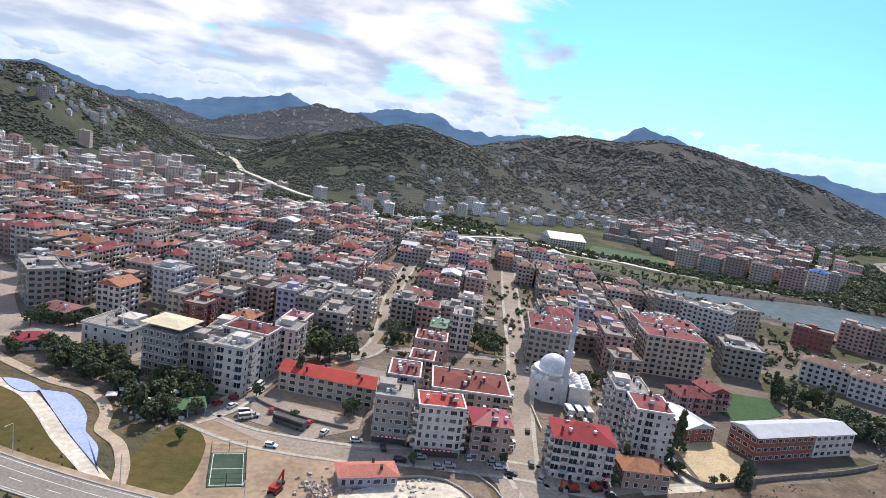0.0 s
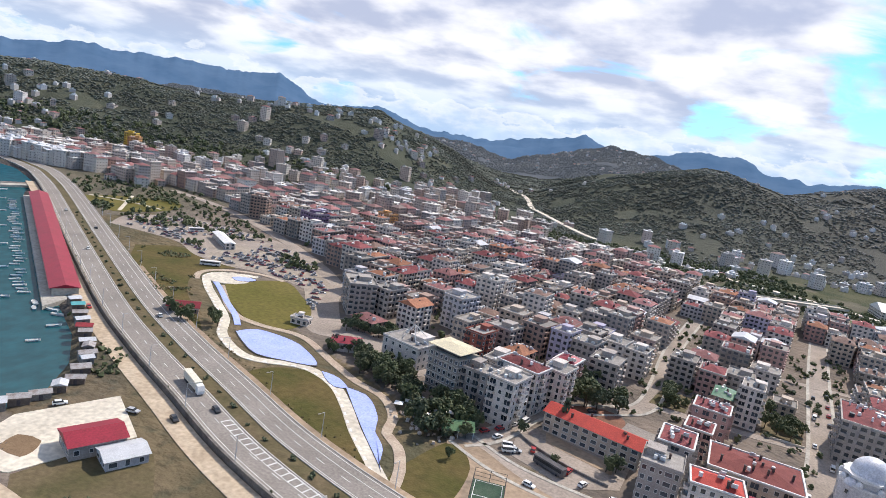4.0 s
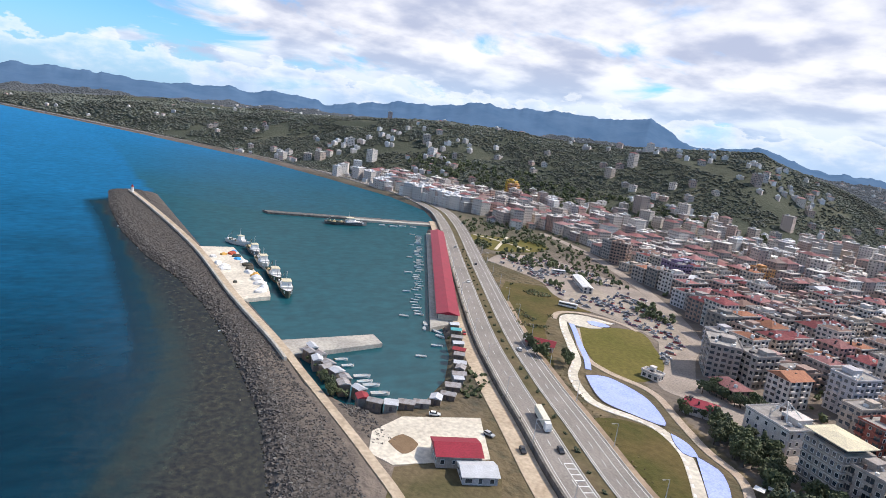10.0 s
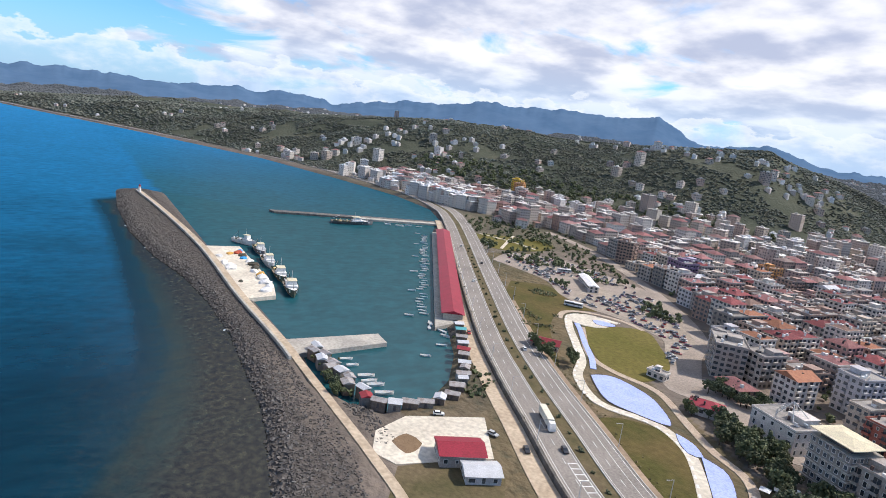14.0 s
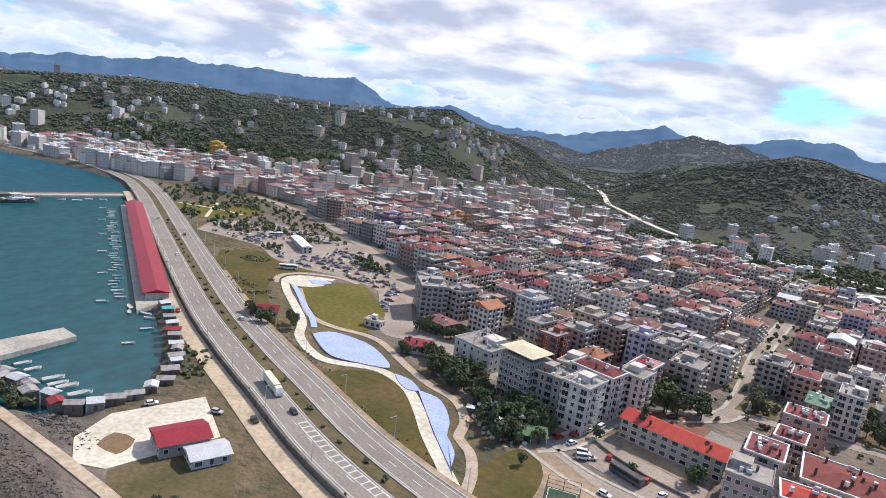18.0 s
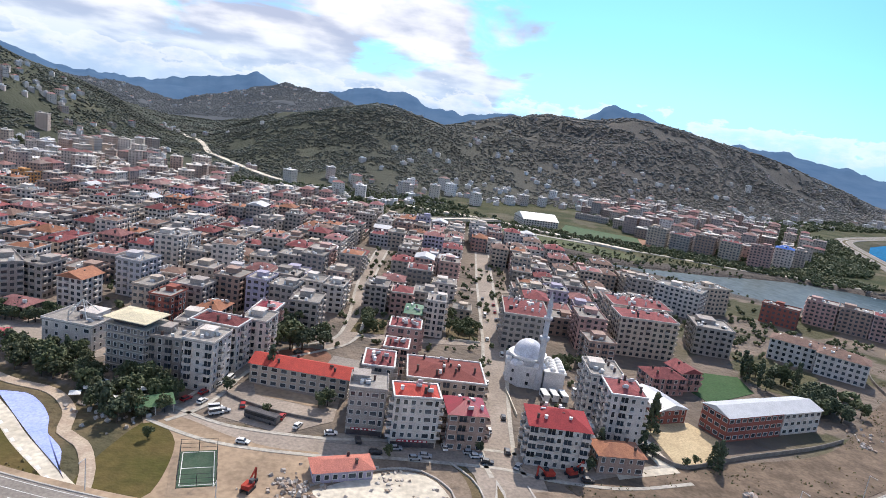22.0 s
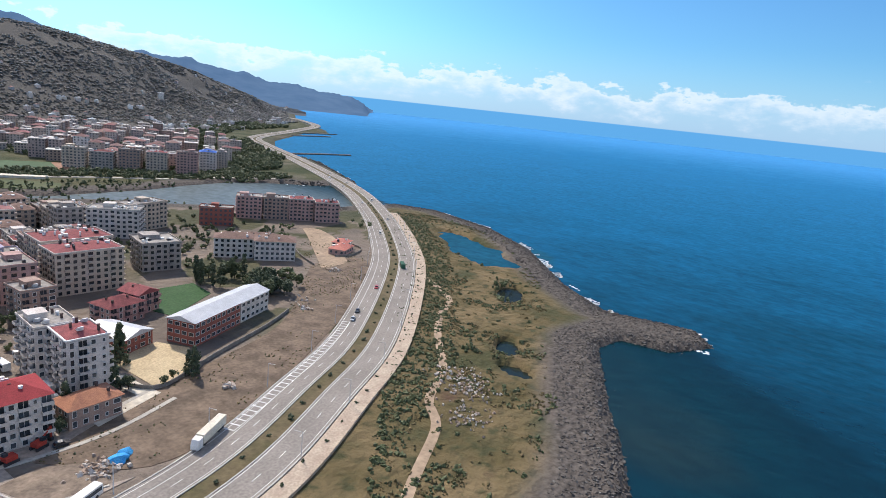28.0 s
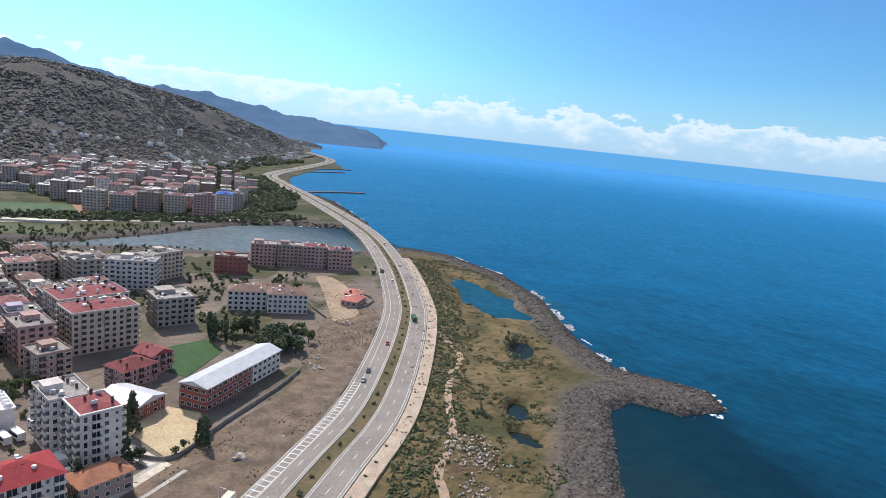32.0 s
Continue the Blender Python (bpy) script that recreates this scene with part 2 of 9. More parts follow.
SHELF = [(-640, 62), (-620, 42), (-534, 46), (-454, 47), (-338, 46), (-278, 45), (-238, 43), (-210, 36), (-184, 26), (-163, 16), (-130, 4), (-60, 0), (-60, 60), (-200, 80), (-400, 80)]
HIGHWAY = [(-2319, -172), (-1590, 174), (-1303, 316), (-1062, 398), (-830, 436), (-745, 437), (-644, 417), (-581, 391), (-505, 352), (-351, 266),
    (-242, 206), (-188, 180), (-148, 163), (-105, 145), (-57, 132), (-10, 127), (43, 124), (96, 130), (146, 148), (199, 171), (288, 228),
    (345, 275), (433, 365), (530, 490), (654, 706), (736, 866), (793, 973), (836, 1029), (924, 1097), (1146, 1244), (1423, 1460), (1626, 1798)]


def noise2(x, y, seed=0):
    """Smooth lattice noise from 0 to 1, for arrays."""
    xi, yi = np.floor(x).astype(np.int64), np.floor(y).astype(np.int64)
    fx, fy = x - xi, y - yi
    fx, fy = fx * fx * (3 - 2 * fx), fy * fy * (3 - 2 * fy)

    def h(a, b):
        n = (a * 374761393 + b * 668265263 + seed * 1442695041) & 0x7FFFFFFF
        n = ((n ^ (n >> 13)) * 1274126177) & 0x7FFFFFFF
        return ((n ^ (n >> 16)) & 0xFFFF) / 65535.0
    return (h(xi, yi) * (1 - fx) + h(xi + 1, yi) * fx) * (1 - fy) + (h(xi, yi + 1) * (1 - fx) + h(xi + 1, yi + 1) * fx) * fy


def fractal(x, y, octaves=5, seed=0):
    v, a, s = 0, 0.5, 1.0
    for o in range(octaves):
        v = v + a * noise2(x * s, y * s, seed + o)
        a, s = a * 0.5, s * 2.03
    return v


def to_line(px, py, line, closed=False):
    """The distance of each point from a line of points, and how far along it the nearest place lies."""
    best, along, run = np.full(px.shape, 1e9), np.zeros(px.shape), 0.0
    pts = list(line) + ([line[0]] if closed else [])
    for (ax, ay), (bx, by) in zip(pts, pts[1:]):
        dx, dy = bx - ax, by - ay
        n = math.hypot(dx, dy)
        u = np.clip(((px - ax) * dx + (py - ay) * dy) / (n * n), 0, 1)
        d = np.hypot(px - ax - u * dx, py - ay - u * dy)
        near = d < best
        best, along = np.where(near, d, best), np.where(near, run + u * n, along)
        run += n
    return best, along


def inside(px, py, poly):
    hit = np.zeros(px.shape, bool)
    for (ax, ay), (bx, by) in zip(poly, poly[1:] + poly[:1]):
        if ay != by:
            hit ^= ((ay > py) != (by > py)) & (px < (bx - ax) * (py - ay) / (by - ay) + ax)
    return hit


def sstep(v, lo, hi):
    u = np.clip((v - lo) / (hi - lo), 0, 1)
    return u * u * (3 - 2 * u)


# ridges seen from the middle of the plan: bearing (degrees from +y towards +x) and height angle over 100 m
FOOT = [(-180, 2002), (-100, 2090), (-84, 1432), (-74, 1151), (-64, 996), (-55, 885), (-45, 830), (-36, 793), (-29, 830), (-22, 885), (-15, 885),
    (-8, 858), (0, 830), (6, 904), (14, 1060), (21, 1124), (30, 1287), (38, 1602), (44, 2352), (180, 2697)]
NEAR = [(-180, -3.29), (-100, -2.5), (-87, -1.75), (-75, -0.85), (-60, 0.30), (-55, 0.19), (-50, 0.51), (-45, 0.19), (-41, 0.40), (-37, 0.92),
    (-33.5, 1.28), (-30.5, 1.39), (-27.5, 0.10), (-25.3, -0.80), (-22.2, -2.16), (-19, -3.40), (-16, -4.20), (-14.4, -3.40), (-11.5, -1.98), (-8.2, -0.51),
    (-5.3, 0.15), (-1.4, 0.92), (1.6, 0.59), (5.0, 0.10), (7.5, 0.60), (11.2, 1.60), (14, 2.10), (17.8, 2.02), (21.5, 2.50), (25.5, 2.05), (30.5, 1.35), (34, 0.50), (37, -0.50), (40, -1.50), (44, -2.86), (180, -3.29)]
MID = [(-180, -3.29), (-100, -1.80), (-87, -0.96), (-70, -0.20), (-60, 0.05), (-50, 0.40), (-42, 0.50), (-36, 0.50), (-30, 0.30), (-24.5, -0.12),
    (-21.7, -0.01), (-18.3, -1.01), (-13.3, 0.71), (-9.6, 1.70), (-5.9, 1.59), (-3, 0.71), (1, 0.61), (5, -0.12), (7.5, 0.82), (11.2, 1.85),
    (14, 2.37), (17.8, 2.21), (21.5, 2.67), (25.5, 2.26), (30, 0.71), (34, -0.33), (38, -1.38), (42, -1.91), (46, -2.65), (180, -3.29)]
FAR = [(-106, 0.05), (-97, 0.12), (-91.7, 0.25), (-86.6, 0.40), (-80.5, 0.60), (-75, 0.75), (-71.7, 1.05), (-68.3, 0.51), (-63.7, 1.39), (-59.5, 1.75),
    (-53.4, 2.57), (-49, 2.67), (-46.3, 2.47), (-43, 2.47), (-39.6, 3.03), (-37.1, 1.65), (-34, 0.92), (-32.5, 1.44), (-30.7, 1.82), (-28.3, 0.92),
    (-25.5, 0.45), (-22.7, 0.50), (-19.8, 0.55), (-16.7, 1.21), (-11.8, 2.42), (-9.6, 1.49), (-5.4, 1.65), (-2, 2.67), (0.6, 2.59), (3.6, 1.51),
    (6.5, 1.18), (8.8, 1.67), (13, 2.16), (17.2, 2.47), (19.5, 3.69), (22.8, 3.08), (25.7, 2.42), (30, 1.80), (33.8, 1.59), (38.1, 0.95),
    (42.4, 0.55), (45.5, 0.28), (47.3, 0.08), (48.4, -0.5), (49.2, -1.6)]


def ring(table, az):
    a = np.array(table)
    return np.interp(az, a[:, 0], a[:, 1])


def land_height(px, py):
    """The ground's height over the plain, hills included, without the shore."""
    az, r = np.degrees(np.arctan2(px, py)), np.hypot(px, py)
    foot = ring(FOOT, az)
    r1 = foot + 620 + 380 * sstep(az, 2, 10)
    z1 = np.maximum(4, 100 + r1 * np.tan(np.radians(ring(NEAR, az))))
    up1 = sstep(r, foot, r1)
    z = z1 * up1 * (1 - 0.5 * sstep(r, r1 + 60, r1 + 900))
    rough = fractal(px / 330, py / 330, 5, 3) - 0.48
    spur = 1 - np.abs(2 * fractal(px / 420, py / 420, 3, 77) - 0.95)      # steep spurs with gullies between
    z = z + (spur - 0.72) * 55 * up1 * (1 - 0.75 * np.exp(-((r - r1) / 200) ** 2)) * np.clip(z / 60, 0.1, 1)
    z = z + rough * 130 * up1 * (1 - 0.8 * np.exp(-((r - r1) / 240) ** 2)) * (1 - 0.6 * sstep(r, r1, r1 + 300)) * np.clip(z / 60, 0.1, 1)
    z = z + (fractal(px / 70, py / 70, 3, 9) - 0.45) * 11 * up1
    return np.maximum(z, -0.2)


def ground_z(px, py):
    px, py = np.asarray(px, float), np.asarray(py, float)
    d, _ = to_line(px, py, COAST, True)
    sd = np.where(inside(px, py, COAST), d, -d)
    shore = sstep(sd, -9, 7)
    z = land_height(px, py) * sstep(sd, 0, 120) * shore - 7.0 * (1 - shore)
    # low bank of the open land by the sea in the east, and the hollows with ponds in it
    for cx, cy, rx, ry, turn in PONDS:
        ca, sa = math.cos(turn), math.sin(turn)
        u, v = (px - cx) * ca + (py - cy) * sa, -(px - cx) * sa + (py - cy) * ca
        q = np.sqrt((u / rx) ** 2 + (v / ry) ** 2) + (fractal(px / 16, py / 16, 3, 71) - 0.47) * 0.9
        z = z - 4.5 * (1 - sstep(q, 0.8, 1.15))
    return z, sd


PONDS = [(399, 236, 56, 19, 0.95), (318, 162, 17, 7, 0.5), (243, 123, 11, 5, 0.5), (221, 107, 9, 5, 1.2)]


def build_ground():
    az = np.radians(np.concatenate([np.arange(-180, -104, 4.0), np.arange(-104, 92, 0.3), np.arange(92, 180.1, 4.0)]))
    r = np.concatenate([np.arange(20, 100, 16), np.arange(100, 330, 3.2), np.arange(330, 720, 5), np.arange(720, 1500, 11), np.arange(1500, 2600, 24), np.arange(2600, 4960, 60)])
    A, R = np.meshgrid(az, r)
    px, py = np.sin(A) * R, np.cos(A) * R
    z, sd = ground_z(px, py)
    nr, na = px.shape
    verts = np.stack([px.ravel(), py.ravel(), z.ravel()], 1)
    i = np.arange(nr * na).reshape(nr, na)
    faces = np.stack([i[:-1, :-1].ravel(), i[:-1, 1:].ravel(), i[1:, 1:].ravel(), i[1:, :-1].ravel()], 1)
    me = bpy.data.meshes.new("ground")
    me.vertices.add(len(verts))
    me.vertices.foreach_set("co", verts.ravel().astype(np.float32))
    me.loops.add(faces.size)
    me.loops.foreach_set("vertex_index", faces.ravel().astype(np.int32))
    me.polygons.add(len(faces))
    me.polygons.foreach_set("loop_start", np.arange(0, faces.size, 4, dtype=np.int32))
    me.polygons.foreach_set("use_smooth", np.ones(len(faces), bool))
    me.update()
    # what covers the ground: red = wood, green = rough dry grass, blue = bare rock and stones
    foot = ring(FOOT, np.degrees(A))
    wood = sstep(R, foot - 60, foot + 90) * sstep(sd, 5, 45)
    seaside = inside(px, py, [(90, 128), (146, 148), (199, 171), (288, 228), (345, 275), (433, 365), (500, 450), (620, 400), (620, -60), (90, -60)])
    grass = np.where(seaside & (R < 620), sstep(sd, 18, 34), 0.0)
    dh, _ = to_line(px, py, HIGHWAY)
    grass = np.where((px < 60) & (dh < 60) & (px > -420), np.maximum(grass, 0.8), grass)
    river = inside(px, py, [(110, 516), (304, 470), (433, 553), (516, 554), (480, 637), (304, 701), (92, 701)])
    grass = np.where(river, 0.15, grass)
    meadow = sstep(px, 190, 330) * sstep(py, 540, 620) * (1 - 0.65 * (fractal(px / 45, py / 45, 3, 21) > 0.52))
    meadow = np.maximum(meadow, sstep(px, 140, 200) * (fractal(px / 30, py / 30, 4, 23) > 0.47) * (py < 560) * 0.85)
    meadow = np.maximum(meadow, river * 0.9)
    meadow = np.maximum(meadow, sstep(R, 590, 680) * (px > -170) * (1 - 0.4 * (fractal(px / 40, py / 40, 3, 27) > 0.55)))
    meadow = np.maximum(meadow, sstep(-px, 380, 470) * (1 - sstep(R, foot - 40, foot)) * 0.5)
    rock = (1 - sstep(sd, 20, 30)) * np.where(R < 800, 1.0, 0.3)
    rock = np.where((px > -245) & (px < -160) & (py > 75), rock * 0.3, rock)
    col = np.stack([wood.ravel(), grass.ravel(), rock.ravel(), meadow.ravel()], 1)
    at = me.color_attributes.new("cover", "FLOAT_COLOR", "POINT")
    at.data.foreach_set("color", col.ravel().astype(np.float32))
    ob = new("ground", me)
    me.materials.append(ground_material())
    return tagged(ob, "dusty town plain rising into wooded green hills", "ground", kind="structure")


def ground_material():
    m = bpy.data.materials.new("ground_cover")
    m.use_nodes = True
    nt = m.node_tree
    N, L = nt.nodes.new, nt.links.new
    p = nt.nodes["Principled BSDF"]
    p.inputs["Roughness"].default_value, p.inputs["Specular IOR Level"].default_value = 0.95, 0.1
    pos = N("ShaderNodeNewGeometry").outputs["Position"]

    def tex(scale, detail=6):
        n = N("ShaderNodeTexNoise")
        L(pos, n.inputs["Vector"])
        n.inputs["Scale"].default_value, n.inputs["Detail"].default_value = scale, detail
        return n.outputs[0]

    def rng(v, a, b, c=0.0, d=1.0):
        n = N("ShaderNodeMapRange")
        L(v, n.inputs[0])
        for k, q in zip((1, 2, 3, 4), (a, b, c, d)):
            n.inputs[k].default_value = q
        return n.outputs[0]

    def mix(f, a, b):
        n = N("ShaderNodeMix")
        n.data_type = "RGBA"
        L(f, n.inputs[0])
        for s, v in ((n.inputs[6], a), (n.inputs[7], b)):
            if isinstance(v, tuple):
                s.default_value = (*v, 1)
            else:
                L(v, s)
        return n.outputs[2]

    at = N("ShaderNodeAttribute")
    at.attribute_name = "cover"
    sep = N("ShaderNodeSeparateColor")
    L(at.outputs["Color"], sep.inputs[0])
    town = mix(rng(tex(0.03), 0.35, 0.65), (0.135, 0.115, 0.095), (0.22, 0.18, 0.145))
    green = mix(rng(tex(0.02), 0.4, 0.6), (0.045, 0.055, 0.026), (0.085, 0.085, 0.045))
    town = mix(at.outputs["Alpha"], town, green)
    dry = mix(rng(tex(0.035), 0.38, 0.62), (0.098, 0.080, 0.038), (0.172, 0.130, 0.070))
    dry = mix(rng(tex(0.15), 0.52, 0.66), dry, (0.060, 0.060, 0.030))
    dry = mix(rng(tex(0.022, 5), 0.52, 0.62), dry, (0.066, 0.066, 0.032))
    dry = mix(rng(tex(0.03, 6), 0.36, 0.28), dry, (0.105, 0.068, 0.045))
    wood = mix(rng(tex(0.008), 0.4, 0.62), (0.056, 0.065, 0.046), (0.078, 0.085, 0.060))
    wood = mix(rng(tex(0.045), 0.50, 0.68), wood, (0.060, 0.066, 0.046))
    wood = mix(rng(tex(0.012, 3), 0.60, 0.68), wood, (0.094, 0.096, 0.066))
    sx = N("ShaderNodeSeparateXYZ")
    L(pos, sx.inputs[0])
    wood = mix(rng(sx.outputs[0], -200, 500, 0.0, 0.65), wood, (0.112, 0.103, 0.102))     # browner woods in the east, with haze put into the colour
    stone = mix(rng(tex(0.5), 0.35, 0.65), (0.064, 0.056, 0.050), (0.130, 0.115, 0.100))
    c = mix(sep.outputs[1], town, dry)
    c = mix(sep.outputs[2], c, stone)
    c = mix(sep.outputs[0], c, wood)
    L(c, p.inputs["Base Color"])
    b = N("ShaderNodeBump")
    b.inputs["Strength"].default_value, b.inputs["Distance"].default_value = 0.9, 2.5
    L(tex(0.22, 7), b.inputs["Height"])
    L(b.outputs[0], p.inputs["Normal"])
    return m


def sea_material():
    m = bpy.data.materials.new("sea_water")
    m.use_nodes = True
    nt = m.node_tree
    N, L = nt.nodes.new, nt.links.new
    nt.nodes.clear()
    pos = N("ShaderNodeNewGeometry").outputs["Position"]
    at = N("ShaderNodeAttribute")
    at.attribute_name = "depth"

    def tex(scale, detail, stretch=(1.0, 1.0, 1.0)):
        mp = N("ShaderNodeMapping")
        L(pos, mp.inputs[0])
        mp.inputs["Rotation"].default_value[2] = 0.5
        mp.inputs["Scale"].default_value = stretch
        n = N("ShaderNodeTexNoise")
        L(mp.outputs[0], n.inputs["Vector"])
        n.inputs["Scale"].default_value, n.inputs["Detail"].default_value = scale, detail
        return n.outputs[0]

    def add(v, k, w):
        n = N("ShaderNodeMath")
        n.operation = "MULTIPLY_ADD"
        L(v, n.inputs[0])
        n.inputs[1].default_value = k
        if isinstance(w, float):
            n.inputs[2].default_value = w
        else:
            L(w, n.inputs[2])
        return n.outputs[0]

    # paler blue towards the far end: distance haze put into the colour
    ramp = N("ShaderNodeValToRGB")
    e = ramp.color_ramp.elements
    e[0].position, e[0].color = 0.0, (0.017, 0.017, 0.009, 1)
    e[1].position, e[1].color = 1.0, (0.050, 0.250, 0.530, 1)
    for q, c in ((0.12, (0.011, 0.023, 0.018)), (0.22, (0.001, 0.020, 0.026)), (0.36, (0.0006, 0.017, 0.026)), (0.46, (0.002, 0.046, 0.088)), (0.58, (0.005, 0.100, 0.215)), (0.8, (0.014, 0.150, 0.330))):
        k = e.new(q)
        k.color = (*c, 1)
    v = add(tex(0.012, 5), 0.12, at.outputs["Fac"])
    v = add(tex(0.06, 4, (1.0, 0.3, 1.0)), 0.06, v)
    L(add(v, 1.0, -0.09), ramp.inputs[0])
    # stones and weed show through where it is shallow
    bed = N("ShaderNodeMapRange")
    L(tex(0.42, 6), bed.inputs[0])
    bed.inputs[1].default_value, bed.inputs[2].default_value, bed.inputs[3].default_value, bed.inputs[4].default_value = 0.40, 0.64, 0.25, 1.7
    shallow = N("ShaderNodeMapRange")
    L(at.outputs["Fac"], shallow.inputs[0])
    shallow.inputs[1].default_value, shallow.inputs[2].default_value, shallow.inputs[3].default_value, shallow.inputs[4].default_value = 0.03, 0.12, 1.0, 0.0
    f = N("ShaderNodeMix")
    L(shallow.outputs[0], f.inputs[0])
    f.inputs[2].default_value = 1.0
    L(bed.outputs[0], f.inputs[3])
    wave = N("ShaderNodeMapRange")
    L(tex(0.22, 7, (1.0, 0.6, 1.0)), wave.inputs[0])
    wave.inputs[1].default_value, wave.inputs[2].default_value, wave.inputs[3].default_value, wave.inputs[4].default_value = 0.3, 0.7, 0.80, 1.22
    mul = N("ShaderNodeMath")
    mul.operation = "MULTIPLY"
    L(f.outputs[0], mul.inputs[0])
    L(wave.outputs[0], mul.inputs[1])
    basin = N("ShaderNodeAttribute")
    basin.attribute_name = "basin"
    hue = N("ShaderNodeMix")
    hue.data_type = "RGBA"
    L(basin.outputs["Fac"], hue.inputs[0])
    L(ramp.outputs[0], hue.inputs[6])
    hue.inputs[7].default_value = (0.011, 0.068, 0.083, 1)
    # the river's reflected sky is put into its base colour
    sky_sheen = N("ShaderNodeAttribute")
    sky_sheen.attribute_name = "sky_sheen"
    sheen_mix = N("ShaderNodeMix")
    sheen_mix.data_type = "RGBA"
    L(sky_sheen.outputs["Fac"], sheen_mix.inputs[0])
    L(hue.outputs[2], sheen_mix.inputs[6])
    sheen_mix.inputs[7].default_value = (0.115, 0.140, 0.145, 1)
    body = N("ShaderNodeVectorMath")
    body.operation = "SCALE"
    L(sheen_mix.outputs[2], body.inputs[0])
    L(mul.outputs[0], body.inputs[3])
    b = N("ShaderNodeBump")
    b.inputs["Strength"].default_value, b.inputs["Distance"].default_value = 0.5, 1.0
    L(tex(0.2, 6, (1.0, 0.45, 1.0)), b.inputs["Height"])
    depths = N("ShaderNodeBsdfDiffuse")
    L(body.outputs[0], depths.inputs["Color"])
    gloss = N("ShaderNodeBsdfGlossy")
    gloss.inputs["Roughness"].default_value = 0.22
    L(b.outputs[0], gloss.inputs["Normal"])
    fres = N("ShaderNodeFresnel")
    fres.inputs["IOR"].default_value = 1.33
    L(b.outputs[0], fres.inputs["Normal"])
    k = add(fres.outputs[0], 0.08, 0.003)
    mx = N("ShaderNodeMixShader")
    L(k, mx.inputs[0])
    L(depths.outputs[0], mx.inputs[1])
    L(gloss.outputs[0], mx.inputs[2])
    out = N("ShaderNodeOutputMaterial")
    L(mx.outputs[0], out.inputs[0])
    return m


def build_sea():
    az = np.radians(np.concatenate([np.arange(-180, -104, 4.0), np.arange(-104, 92, 0.6), np.arange(92, 180.1, 4.0)]))
    r = np.concatenate([[0.5], np.arange(20, 800, 6), np.arange(800, 4960, 120), [4960]])
    A, R = np.meshgrid(az, r)
    px, py = np.sin(A) * R, np.cos(A) * R
    d, _ = to_line(px, py, COAST, True)
    d = np.where(inside(px, py, COAST), 0, d)
    mouth = (px < -520) * (py > 96) * (1 - sstep(-px, 560, 1500)) * (1 - sstep(d, 100, 420))
    harbour = inside(px, py, [(-701, 96), (-460, 96), (-176, 91), (-175, 184), (-569, 374), (-594, 185)])
    river = inside(px, py, [(110, 516), (304, 452), (461, 401), (502, 406), (530, 517), (433, 590), (92, 627)])
    # grows with distance from the middle, so far water takes the hazy tones
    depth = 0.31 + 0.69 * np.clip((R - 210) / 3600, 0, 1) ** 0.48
    shelf = inside(px, py, SHELF)
    rim, _ = to_line(px, py, SHELF, True)
    depth = np.where(shelf, 0.13 * (1 - sstep(rim, 0, 16)) * (d > 10), depth - 0.23 * (1 - sstep(rim, 0, 16)) * (px < -60))
    depth = np.where(harbour, 0.4 + (depth - 0.4) * (1 - sstep(px, -700, -520)), depth)
    depth = np.where(river, 0.3, depth)
    pool, _ = to_line(px, py, [(276, 92), (250, 76), (225, 50)])
    depth = depth - 0.20 * (1 - sstep(pool, 15, 75))
    for cx, cy, rx, ry, turn in PONDS[1:]:
        depth = np.where((px - cx) ** 2 + (py - cy) ** 2 < (rx + 12) ** 2, 0.08, depth)
    verts = np.stack([px.ravel(), py.ravel(), np.full(px.size, SEA_Z)], 1)
    nr, na = px.shape
    i = np.arange(nr * na).reshape(nr, na)
    faces = np.stack([i[:-1, :-1].ravel(), i[:-1, 1:].ravel(), i[1:, 1:].ravel(), i[1:, :-1].ravel()], 1)
    me = bpy.data.meshes.new("sea")
    me.from_pydata(verts.tolist(), [], faces[:, ::-1].tolist())
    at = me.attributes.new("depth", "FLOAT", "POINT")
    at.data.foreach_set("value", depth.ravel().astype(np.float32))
    at = me.attributes.new("basin", "FLOAT", "POINT")
    at.data.foreach_set("value", np.maximum(np.where(harbour, np.maximum(sstep(px, -700, -520), mouth), mouth * 0.9) + (~harbour) * ((px - 399) ** 2 + (py - 236) ** 2 < 3600) * 0.45, 0).ravel().astype(np.float32))
    # where the water takes the painted grey sky reflection
    at = me.attributes.new("sky_sheen", "FLOAT", "POINT")
    at.data.foreach_set("value", (river * (1 - sstep(px, 400, 540))).ravel().astype(np.float32))
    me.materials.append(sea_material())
    return tagged(new("water", me), "deep blue sea turning green in the harbour", "sea", kind="structure")


